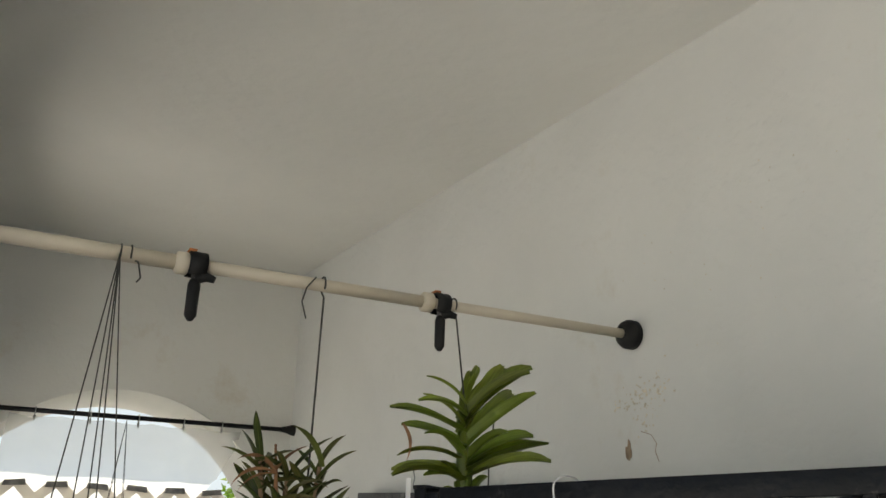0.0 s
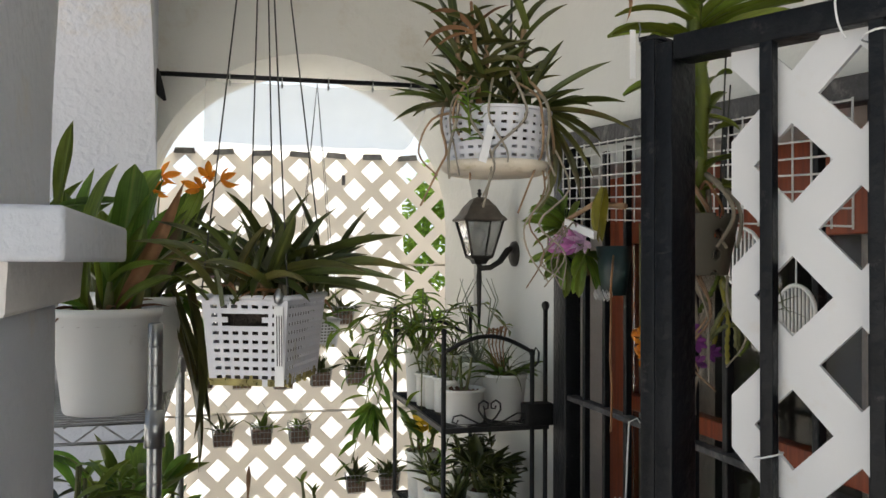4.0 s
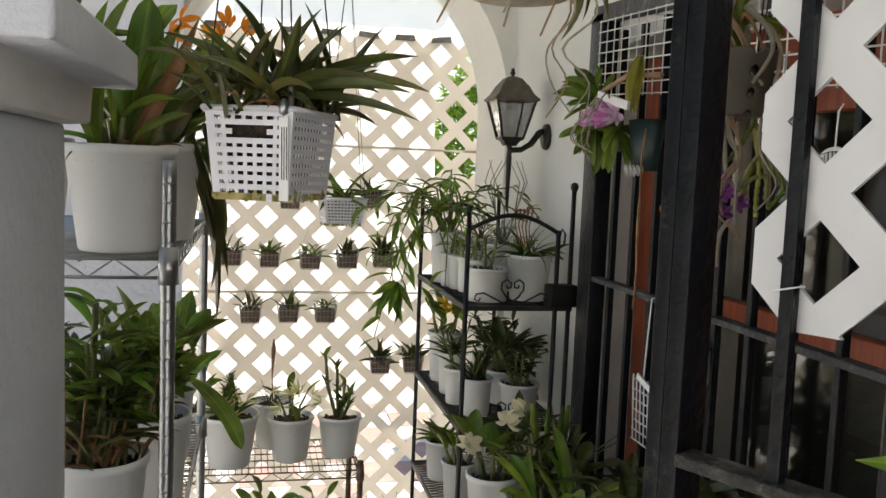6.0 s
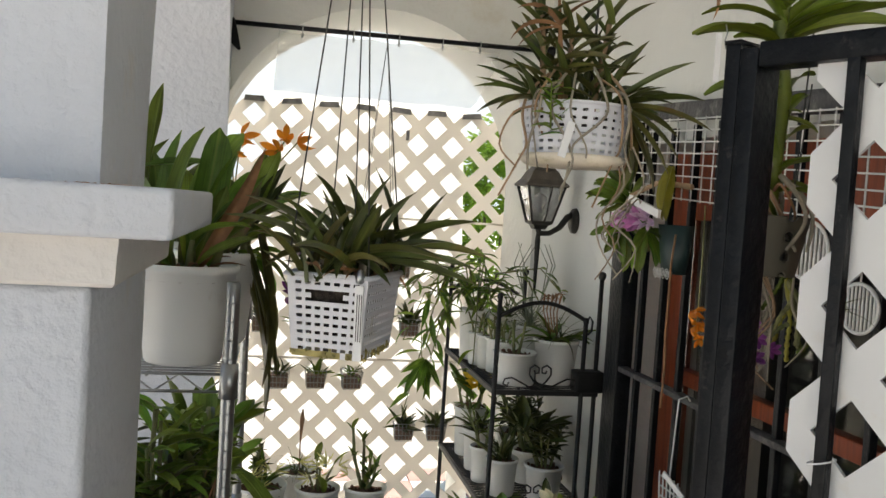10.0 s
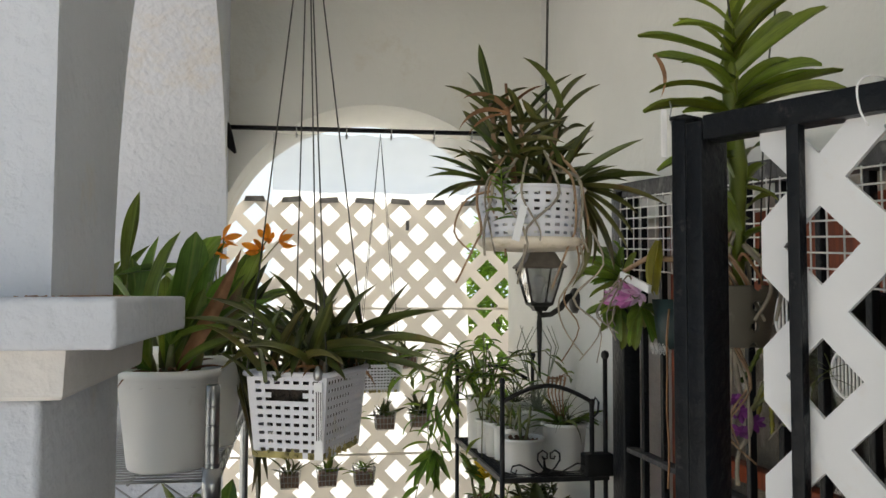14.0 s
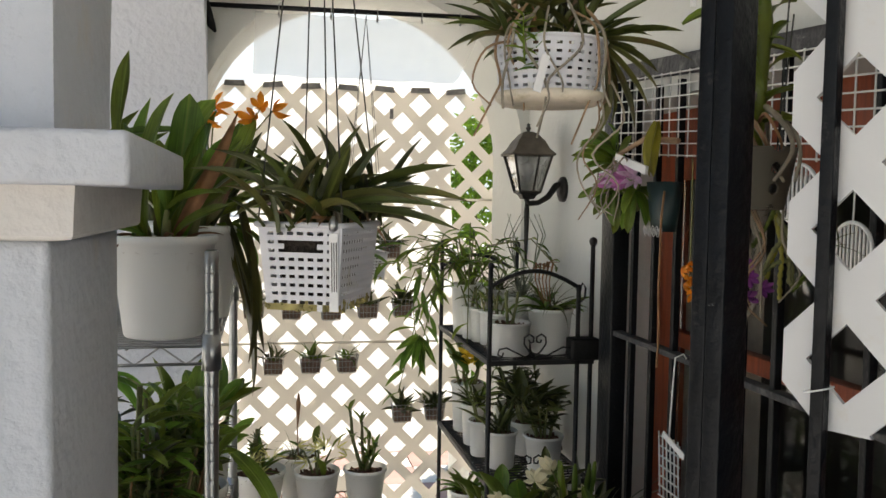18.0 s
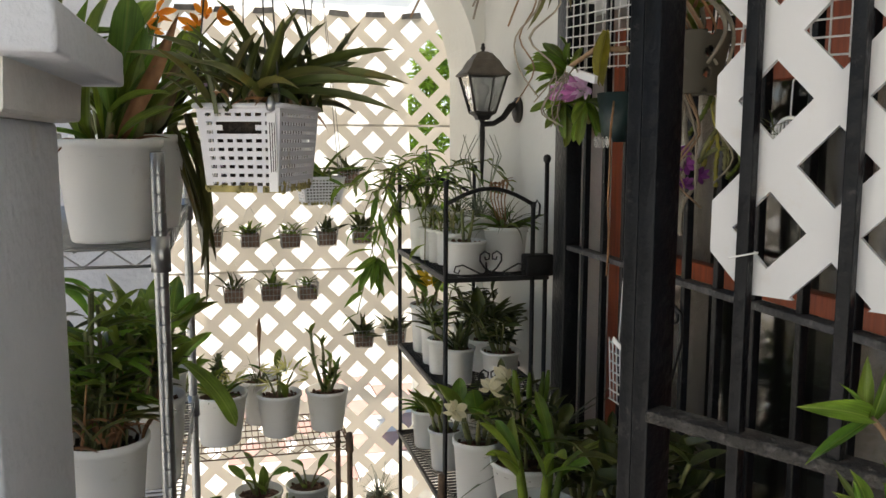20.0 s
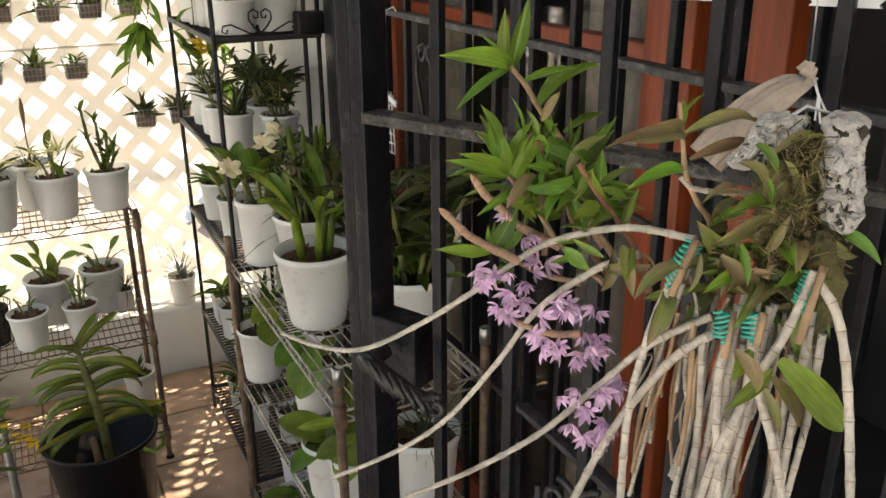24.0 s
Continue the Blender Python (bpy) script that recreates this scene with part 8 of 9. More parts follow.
potted((0.632, 2.0, 0.838), 0.04, 0.032, 0.10, "pot of long thin grassy leaves by the house wall", s_needle, 86, "potted plants on the low rack", size=2.4)
for x, y, rt, h, st, sz, lb, sd in (
                                     (0.45, 1.50, 0.056, 0.13, s_round, 1.2, "white pot of drooping moth orchid leaves near the gate", 93), (0.56, 1.55, 0.055, 0.13, s_bushy, 0.9, "white pot of mixed orchids on the lower shelf", 94),
                                     (0.60, 1.36, 0.072, 0.19, s_grassy, 0.8, "white pot half hidden behind the gate post", 95), (0.61, 1.99, 0.05, 0.13, s_cattleya, 1.0, "white pot of orchids on the lower shelf", 96)):
    potted((x, y, 0.503), rt, rt * 0.74, h, lb, st, sd, "potted plants on the low rack", size=sz)
for x, y, st, sd in ((0.45, 1.80, s_round, 97), (0.46, 1.58, s_round, 98), (0.58, 1.7, s_bushy, 99)):
    potted((x, y, 0.163), 0.058, 0.043, 0.13, "white pot of orchids near the floor", st, sd, "potted plants on the low rack", size=1.1)
moth = potted((0.475, 1.42, 0.503), 0.055, 0.040, 0.14, "white pot of pale moth orchid leaves drooping over the rack edge", s_round, 88, "potted plants on the low rack", size=0.7)
mt = moth.matrix_basis.to_3x3().inverted()
rnd = random.Random(89)
im = moth.matrix_basis.inverted()
for foot, tip, wide, meshes in (((0.478, 1.43, 0.705), (0.362, 1.42, 0.728), 0.62, OVAL_BR), ((0.476, 1.42, 0.675), (0.395, 1.42, 0.650), 0.9, ROUND_BR), ((0.480, 1.44, 0.665), (0.478, 1.43, 0.800), 1.0, OVAL), ((0.490, 1.43, 0.66), (0.505, 1.43, 0.79), 1.0, OVAL),
                                ((0.480, 1.42, 0.68), (0.43, 1.38, 0.60), 0.9, ROUND_BR), ((0.490, 1.43, 0.66), (0.55, 1.40, 0.72), 0.9, OVAL_BR), ((0.478, 1.43, 0.70), (0.445, 1.43, 0.765), 1.2, OVAL_BR)):
    me = rnd.choice(meshes)
    piece("leaf", me, facing(im @ Vector(foot), im @ Vector(tip), me, mt @ Vector((-0.2, -0.7, 0.7)), wide * (1.5 if meshes is OVAL_BR else 1.0)), moth)
bark_pot = potted((0.530, 1.835, 0.503), 0.062, 0.046, 0.14, "white pot of red bark with yellow-green moth orchid leaves", s_small, 92, "potted plants on the low rack", size=0.4)
dusk = potted((0.455, 2.045, 0.503), 0.058, 0.044, 0.145, "white pot with round dark green leaves on the lower shelf", s_twiggy, 91, "potted plants on the low rack", size=0.5)
for ob, rows in ((dusk, (((0.470, 2.00, 0.685), (0.432, 1.95, 0.768), 1.25, ROUND), ((0.474, 2.00, 0.685), (0.455, 1.935, 0.640), 1.35, ROUND), ((0.470, 2.01, 0.68), (0.490, 1.97, 0.70), 1.2, ROUND))),
                 (bark_pot, (((0.492, 1.78, 0.735), (0.413, 1.745, 0.688), 1.05, ROUND_BR), ((0.505, 1.76, 0.715), (0.460, 1.735, 0.595), 1.0, ROUND_BR), ((0.53, 1.80, 0.66), (0.575, 1.80, 0.70), 0.9, ROUND)))):
    inv = ob.matrix_basis.inverted()
    for foot, tip, wide, meshes in rows:
        me = rnd.choice(meshes)
        piece("leaf", me, facing(inv @ Vector(foot), inv @ Vector(tip), me, inv.to_3x3() @ Vector((-0.3, -0.8, 0.5)), wide), ob)
woven_basket("small_basket", (0.523, 1.995, 0.163), 10, 0.075, 0.09, 0.08, "small white woven basket on the bottom shelf", 0.9, 6, 6, False)
# ---------- the pink dendrobium on its cork mount, hung before the gate ----------
MO = Vector((0.395, 0.385, 1.45))
AWAY_UP = Vector((-0.4, -0.6, 0.5))
den = thing("mounted_dendrobium", MO, "pink-flowered dendrobium with pale bare canes on a cork mount", "hanging orchid")


def lump(center, size, seed, rough=0.35, freq=45.0, sub=3):
    bm = bmesh.new()
    bmesh.ops.create_icosphere(bm, subdivisions=sub, radius=1.0)
    for v in bm.verts:
        d = v.co.normalized()
        p = Vector((d.x * size[0], d.y * size[1], d.z * size[2]))
        k = 1 + rough * noise.noise(p * freq + Vector((seed, 0, 0))) + 0.5 * rough * noise.noise(p * freq * 2.7 + Vector((0, seed, 0)))
        v.co = Vector(center) - MO + p * k
    return bm


def cork_slab(pts, seed, width, thick):
    """A rugged slab of cork bark along a line: pale plates parted by deep dark cracks."""
    line = smooth_path(pts, 16)
    bm = bmesh.new()
    rings, deep = [], []
    n, m = len(line), 64
    for i, p in enumerate(line):
        t = i / (n - 1)
        env = max(0.1, min(1.0, 4.5 * t + 0.25, 7 * (1 - t) + 0.3))
        row, low = [], []
        for k in range(m):
            a = 2 * math.pi * k / m
            q = Vector((math.cos(a) * width, math.sin(a) * thick, 0)) * env
            s = p + q
            near = noise.voronoi(Vector((s.x * 48, s.y * 48, s.z * 26 + seed)) + Vector((0.45 * noise.noise(s * 150), 0.45 * noise.noise(s * 130), 0.4 * noise.noise(s * 110))))[0]
            gap = near[1] - near[0]
            cut = max(0.0, 1 - gap / 0.09)
            f = 1.03 + 0.34 * noise.noise(s * 55 + Vector((0, seed, 0))) + 0.13 * noise.noise(s * 210) + 0.08 * noise.noise(s * 480) - 0.34 * cut
            row.append(bm.verts.new(p + q * f + Vector((0, 0, 0.003 * noise.noise(s * 140))) - MO))
            low.append(cut > 0.30 and noise.noise(s * 70 + Vector((seed, 0, 0))) > -0.25 or noise.noise(s * 120 + Vector((0, 0, seed))) > 0.42)
        rings.append(row)
        deep.append(low)
    for i in range(n - 1):
        for k in range(m):
            f = bm.faces.new((rings[i][k], rings[i][(k + 1) % m], rings[i + 1][(k + 1) % m], rings[i + 1][k]))
            # crevice shade put into the colour: dark faces in deep cracks and patches
            f.material_index = 1 if deep[i][k] and deep[i + 1][(k + 1) % m] else 0
    bm.faces.new(rings[0][::-1])
    bm.faces.new(rings[-1])
    return bm


for line, seed, wd, th in (([(0.400, 0.360, 1.457), (0.402, 0.364, 1.470), (0.405, 0.370, 1.487), (0.407, 0.374, 1.508), (0.409, 0.376, 1.522)], 3.0, 0.0125, 0.011), ([(0.374, 0.414, 1.484), (0.381, 0.408, 1.498), (0.386, 0.402, 1.511), (0.388, 0.400, 1.518)], 9.0, 0.015, 0.011)):
    slab = part("cork", cork_slab(line, seed, wd, th), CORKWOOD, den, "pale cork bark with deep dark cracks", smooth=False)
    slab.data.materials.append(CRACK)
part("moss", lump((0.398, 0.392, 1.462), (0.030, 0.016, 0.040), 5, 0.5, 80), MOSS, den, "dry yellow-brown moss")
part("moss", lump((0.401, 0.372, 1.412), (0.017, 0.013, 0.040), 6, 0.5, 80), MOSS, den, "dry yellow-brown moss")
bm = bmesh.new()
rnd = random.Random(7)
for mat_k, count in ((MOSS, 420), (FIBRE, 420)):
    bm = bmesh.new()
    for _ in range(count):
        a, b = rnd.uniform(0, 6.28), rnd.uniform(-1, 1)
        q = math.sqrt(max(0.1, 1 - b * b))
        c = Vector((0.396 + 0.027 * q * math.cos(a), 0.386 + 0.019 * q * math.sin(a), 1.455 + 0.052 * b)) - MO
        d = Vector((rnd.gauss(0, 1), rnd.gauss(0, 1), rnd.gauss(0, 1))).normalized() * rnd.uniform(0.006, 0.018)
        e = Vector((rnd.gauss(0, 1), rnd.gauss(0, 1), rnd.gauss(0, 1))) * 0.003
        add_tube(bm, [c, c + d * 0.35 + e, c + d * 0.7 + e * 1.4, c + d], 0.00038, 3)
    part("moss_fibre", bm, mat_k, den)["kind"] = "stuff"
# a thin pleated cloth drawn up to a knot
bm = bmesh.new()
spine = smooth_path([(0.473, 0.460, 1.520), (0.459, 0.466, 1.515), (0.430, 0.470, 1.498), (0.414, 0.474, 1.483), (0.405, 0.478, 1.471)], 8)
rings = []
for i, p in enumerate(spine):
    t = i / (len(spine) - 1)
    d = (spine[min(i + 1, len(spine) - 1)] - spine[max(i - 1, 0)]).normalized()
    cs = d.cross(Vector((0.5, 0.8, -0.3))).normalized()
    cu = d.cross(cs)
    w = 0.0032 + 0.0082 * math.sin(min(t * 1.5, 1.0) * math.pi / 2)
    row = []
    for k in range(64):
        a = 2 * math.pi * k / 64
        f = w * (1 + 0.16 * math.sin(11 * a + 3 * t) + 0.13 * math.sin(17 * a - 4 * t) + 0.10 * noise.noise(Vector((3 * a, 6 * t, 2))))
        row.append(bm.verts.new(p - MO + cs * math.cos(a) * f + cu * math.sin(a) * f * 0.40 + Vector((0, 0, -0.004 * math.sin(math.pi * t) * math.sin(3 * a)))))
    rings.append(row)
for ra, rb in zip(rings, rings[1:]):
    for k in range(64):
        bm.faces.new((ra[k], ra[(k + 1) % 64], rb[(k + 1) % 64], rb[k]))
part("cloth_pouch", bm, BURLAP, den, "thin tan mesh cloth gathered under a knot")
bm = bmesh.new()
krnd = random.Random(19)
for k in range(7):
    a = 2 * math.pi * k / 7
    c = Vector((0.471, 0.459, 1.524)) - MO
    out = Vector((math.cos(a) * 0.7, math.sin(a) * 0.5, math.sin(a) * 0.9 + 0.25)) * krnd.uniform(0.007, 0.012)
    side = out.cross(Vector((0.3, 0.8, 0.4))).normalized() * krnd.uniform(0.003, 0.005)
    grid = [[bm.verts.new(c + out * u * (1 - 0.25 * v * v) + side * v * (0.35 + u) + AWAY_UP * (0.003 * math.sin(5 * v + k) * u)) for v in (-1, -0.5, 0, 0.5, 1)] for u in (0.0, 0.35, 0.7, 1.0)]
    for ra, rb in zip(grid, grid[1:]):
        for q in range(4):
            bm.faces.new((ra[q], ra[q + 1], rb[q + 1], rb[q]))
part("cloth_knot", bm, BURLAP, den, "knotted ends of the tan mesh cloth")
bm = bmesh.new()
for e in ((0.482, 0.453, 1.491), (0.477, 0.454, 1.495), (0.485, 0.452, 1.500)):
    add_tube(bm, [Vector((0.474, 0.457, 1.523)) - MO, Vector((0.477, 0.454, 1.512)) - MO, Vector(e) - MO], [0.0011, 0.0009, 0.0007], 5)
part("tie_strand", bm, TAG, den, "loose pale string ends")
part("hanging_wire", tube([Vector((0.474, 0.461, 1.516)) - MO, Vector((0.478, 0.468, 1.60)) - MO, Vector((0.482, 0.50, 1.72)) - MO, Vector((0.490, 0.545, 1.955)) - MO], 0.0006, 5), CHROME, den)
part("bent_wire", tube([Vector((0.380, 0.400, 1.512)) - MO, Vector((0.395, 0.393, 1.524)) - MO, Vector((0.412, 0.385, 1.518)) - MO, Vector((0.424, 0.376, 1.49)) - MO], 0.0012, 6), CHROME, den)


def jointed(pts, r0, r1, material, step=0.017, name="cane"):
    """A cane with swollen papery joints."""
    line = smooth_path(pts, 8)
    length, marks = [0.0], []
    for a, b in zip(line, line[1:]):
        length.append(length[-1] + (b - a).length)
    total = length[-1]
    def at(s):
        for i in range(len(line) - 1):
            if s <= length[i + 1]:
                return line[i].lerp(line[i + 1], (s - length[i]) / max(length[i + 1] - length[i], 1e-9))
        return line[-1]
    s, fine, rs, kinds = 0.0, [], [], []
    while s < total:
        t = s / total
        r = r0 + (r1 - r0) * t
        for off, q in ((0.0, 1.12), (0.0007, 0.98), (step * 0.5, 0.9), (step - 0.0014, 0.98)):
            if s + off < total:
                fine.append(at(s + off) - MO)
                rs.append(r * q)
                kinds.append(off == 0.0 and s > 0)
        s += step
    fine.append(line[-1] - MO)
    rs.append(r1)
    ob = part(name, tube(fine, rs, 8), material, den)
    ob.data.materials.append(NODE)
    for i, q in enumerate(kinds[:-1]):
        if q:
            for f in ob.data.polygons[i * 8:i * 8 + 8]:
                f.material_index = 1
    return ob


jointed([(0.345, 0.418, 1.443), (0.332, 0.471, 1.436), (0.31, 0.531, 1.407), (0.28, 0.568, 1.366), (0.243, 0.6, 1.329), (0.208, 0.633, 1.301), (0.18, 0.666, 1.296), (0.16, 0.693, 1.3)], 0.0027, 0.0019, CANE_PALE)
jointed([(0.332, 0.452, 1.424), (0.321, 0.484, 1.403), (0.301, 0.521, 1.362), (0.28, 0.539, 1.317), (0.247, 0.558, 1.267), (0.214, 0.583, 1.232), (0.173, 0.619, 1.198)], 0.0027, 0.0017, CANE_PALE)
jointed([(0.343, 0.395, 1.402), (0.324, 0.426, 1.373), (0.307, 0.458, 1.328), (0.286, 0.492, 1.279), (0.252, 0.531, 1.234), (0.215, 0.565, 1.201)], 0.0027, 0.0020, CANE_PALE)
jointed([(0.35, 0.383, 1.4), (0.33, 0.402, 1.379), (0.317, 0.424, 1.339), (0.302, 0.441, 1.291), (0.28, 0.455, 1.22)], 0.0031, 0.0028, CANE_PALE)
jointed([(0.346, 0.414, 1.442), (0.335, 0.421, 1.42), (0.325, 0.428, 1.38), (0.312, 0.427, 1.322), (0.298, 0.41, 1.24)], 0.0029, 0.0027, CANE_PALE)
jointed([(0.379, 0.358, 1.438), (0.365, 0.359, 1.401), (0.343, 0.365, 1.355), (0.318, 0.361, 1.27)], 0.0029, 0.0027, CANE_PALE)
jointed([(0.378, 0.357, 1.435), (0.385, 0.343, 1.415), (0.383, 0.326, 1.373), (0.373, 0.300, 1.29)], 0.0029, 0.0026, CANE_PALE)
jointed([(0.357, 0.376, 1.407), (0.346, 0.365, 1.362), (0.331, 0.367, 1.327), (0.312, 0.367, 1.26)], 0.0029, 0.0026, CANE_PALE)
jointed([(0.346, 0.383, 1.391), (0.337, 0.378, 1.358), (0.325, 0.350, 1.27)], 0.0030, 0.0026, CANE_PALE)
jointed([(0.351, 0.361, 1.367), (0.35, 0.342, 1.336), (0.35, 0.320, 1.28)], 0.0030, 0.0026, CANE_PALE)
for pts, r in (([(0.335, 0.545, 1.397), (0.309, 0.560, 1.413), (0.294, 0.560, 1.428), (0.280, 0.560, 1.441), (0.271, 0.560, 1.454)], 0.0036),
               ([(0.300, 0.545, 1.392), (0.276, 0.560, 1.406), (0.264, 0.560, 1.415), (0.253, 0.560, 1.427), (0.247, 0.560, 1.433)], 0.0034),
               ([(0.325, 0.550, 1.390), (0.330, 0.555, 1.408), (0.326, 0.556, 1.428)], 0.0026),
               ([(0.372, 0.540, 1.392), (0.362, 0.552, 1.412), (0.352, 0.556, 1.428), (0.340, 0.556, 1.446)], 0.0028),
               ([(0.310, 0.480, 1.360), (0.304, 0.500, 1.352), (0.297, 0.521, 1.349), (0.285, 0.553, 1.352)], 0.0028)):
    jointed(pts, r, r * 0.8, CANE_PINK, 0.0085)
    tip, way = Vector(pts[-1]), (Vector(pts[-1]) - Vector(pts[-2])).normalized()
    part("cane_tip", tube([tip - MO, tip + way * 0.003 - MO, tip + way * 0.006 - MO], [r * 0.8, r * 0.55, r * 0.12], 8), CANE_PINK, den)
rnd = random.Random(91)
for k in range(14):
    u = k / 13
    a = Vector((0.338 + 0.05 * u, 0.402 - 0.05 * u + rnd.uniform(-0.008, 0.01), 1.40 + rnd.uniform(-0.02, 0.015)))
    b = a + Vector((rnd.uniform(-0.038, -0.005), rnd.uniform(-0.02, 0.0), -rnd.uniform(0.13, 0.19)))
    jointed([a, a.lerp(b, 0.35) + Vector((rnd.uniform(-0.004, 0.006), 0, 0)), a.lerp(b, 0.7), b], rnd.uniform(0.0020, 0.0029), rnd.uniform(0.0018, 0.0025), CANE_PALE, 0.014)
for k in range(30):
    u = rnd.random()
    a = Vector((0.335 + 0.055 * u, 0.415 - 0.055 * u + rnd.uniform(-0.012, 0.03), rnd.uniform(1.37, 1.42)))
    b = a + Vector((rnd.uniform(-0.02, 0.008), rnd.uniform(-0.012, 0.012), -rnd.uniform(0.06, 0.15)))
    jointed([a, a.lerp(b, 0.5) + Vector((rnd.uniform(-0.008, 0.008), rnd.uniform(-0.006, 0.006), 0)), b], rnd.uniform(0.0013, 0.0026), rnd.uniform(0.0008, 0.0016), rnd.choice((CANE_PALE, CANE_PALE, CANE_TAN)), 0.011)
for k in range(10):
    a = Vector((rnd.uniform(0.33, 0.41), rnd.uniform(0.36, 0.44), rnd.uniform(1.36, 1.43)))
    pts = [a]
    for _ in range(3):
        pts.append(pts[-1] + Vector((rnd.uniform(-0.02, 0.02), rnd.uniform(-0.015, 0.015), -rnd.uniform(0.01, 0.04))))
    part("aerial_root", tube([p - MO for p in smooth_path(pts, 4)], 0.0011, 5), ROOT, den)


LIGHTWARD = Vector((-0.5, -0.8, 0.45))


AWAY = Vector((0.52, 0.80, -0.30))


def shoot(pts, r, material=CANE, label=""):
    """A young stem with faint joints."""
    line = smooth_path(pts, 6)
    part("shoot", tube([p - MO for p in line], [r * (1.15 - 0.4 * i / len(line)) * (1.12 if i % 4 == 0 else 0.97) for i in range(len(line))], 8), material, den, label)


def leaves_on(rows, first, second, share, depth=0.010, wider=1.0, up=0.15):
    """Leaves from foot to tip, each at its own depth, turned to the light."""
    for foot, tip, wide in rows:
        me = rnd.choice(first if rnd.random() < share else second)
        b, t = Vector(foot) - MO, Vector(tip) - MO
        t += AWAY * rnd.uniform(-depth, depth)
        lean = LIGHTWARD + Vector((rnd.gauss(0, 0.35), rnd.gauss(0, 0.35), up + rnd.gauss(0, 0.25)))
        piece("leaf", me, facing(b, t, me, lean, wide * wider), den)


SHOOT_TOP = (
    ((0.313, 0.585, 1.525), (0.257, 0.585, 1.537), 0.9),
    ((0.312, 0.585, 1.524), (0.267, 0.585, 1.498), 0.75),
    ((0.31, 0.585, 1.525), (0.308, 0.585, 1.567), 0.7),
    ((0.308, 0.585, 1.529), (0.287, 0.585, 1.55), 0.55),
    ((0.315, 0.585, 1.526), (0.327, 0.585, 1.572), 1.0),
    ((0.324, 0.585, 1.513), (0.37, 0.585, 1.519), 0.7),
    ((0.34, 0.585, 1.494), (0.394, 0.585, 1.522), 0.85),
    ((0.362, 0.585, 1.472), (0.4, 0.585, 1.484), 0.8),
)
SHOOT_MID = (
    ((0.286, 0.552, 1.481), (0.271, 0.552, 1.508), 1.25),
    ((0.307, 0.552, 1.481), (0.294, 0.552, 1.513), 1.2),
    ((0.317, 0.552, 1.48), (0.307, 0.552, 1.502), 1.2),
    ((0.32, 0.552, 1.477), (0.327, 0.552, 1.498), 1.5),
    ((0.292, 0.552, 1.46), (0.286, 0.552, 1.49), 1.0),
    ((0.298, 0.552, 1.454), (0.315, 0.552, 1.485), 1.5),
    ((0.32, 0.552, 1.472), (0.358, 0.552, 1.452), 1.35),
    ((0.291, 0.552, 1.458), (0.255, 0.552, 1.476), 0.9),
    ((0.291, 0.552, 1.456), (0.242, 0.552, 1.474), 0.75),
    ((0.289, 0.552, 1.459), (0.279, 0.552, 1.474), 0.8),
    ((0.317, 0.552, 1.433), (0.333, 0.552, 1.455), 1.4),
)
SHOOT_SIDE = (
    ((0.295, 0.552, 1.446), (0.269, 0.552, 1.43), 0.9),
    ((0.3, 0.552, 1.439), (0.319, 0.552, 1.42), 0.9),
    ((0.342, 0.552, 1.451), (0.367, 0.552, 1.419), 1.5),
    ((0.351, 0.552, 1.452), (0.368, 0.552, 1.475), 0.9),
    ((0.353, 0.552, 1.465), (0.386, 0.552, 1.489), 0.6),
    ((0.362, 0.552, 1.447), (0.363, 0.552, 1.413), 1.2),
    ((0.34, 0.552, 1.441), (0.326, 0.552, 1.464), 1.2),
    ((0.346, 0.552, 1.47), (0.354, 0.552, 1.485), 1.1),
    ((0.284, 0.552, 1.468), (0.276, 0.552, 1.5), 0.8),
)
SHOOT_LOW = (
    ((0.288, 0.562, 1.396), (0.309, 0.562, 1.428), 1.25),
    ((0.285, 0.562, 1.396), (0.239, 0.562, 1.406), 0.75),
    ((0.285, 0.562, 1.398), (0.283, 0.562, 1.418), 1.0),
    ((0.304, 0.562, 1.382), (0.277, 0.562, 1.378), 0.8),
    ((0.29, 0.562, 1.394), (0.304, 0.562, 1.377), 0.9),
)
SHOOT_DARK = (
    ((0.333, 0.5, 1.456), (0.362, 0.5, 1.467), 1.1),
    ((0.336, 0.5, 1.454), (0.358, 0.5, 1.444), 1.0),
    ((0.345, 0.5, 1.44), (0.326, 0.5, 1.469), 1.2),
    ((0.347, 0.5, 1.438), (0.372, 0.5, 1.44), 1.0),
    ((0.351, 0.5, 1.433), (0.326, 0.5, 1.428), 1.3),
    ((0.328, 0.5, 1.469), (0.315, 0.5, 1.453), 1.2),
    ((0.355, 0.5, 1.424), (0.367, 0.5, 1.451), 1.1),
    ((0.334, 0.5, 1.444), (0.313, 0.5, 1.436), 1.2),
    ((0.327, 0.5, 1.421), (0.303, 0.5, 1.432), 1.2),
    ((0.308, 0.5, 1.416), (0.329, 0.5, 1.397), 1.3),
    ((0.323, 0.5, 1.409), (0.296, 0.5, 1.407), 1.2),
)
BRONZE_TOP = (
    ((0.342, 0.434, 1.506), (0.292, 0.434, 1.507), 1.15),
    ((0.345, 0.434, 1.505), (0.4, 0.434, 1.504), 0.95),
    ((0.343, 0.434, 1.501), (0.285, 0.434, 1.503), 0.55),
    ((0.345, 0.434, 1.481), (0.302, 0.434, 1.476), 0.95),
    ((0.35, 0.434, 1.488), (0.408, 0.434, 1.485), 0.8),
    ((0.341, 0.434, 1.51), (0.337, 0.434, 1.526), 0.5),
    ((0.342, 0.434, 1.516), (0.355, 0.434, 1.527), 0.7),
)
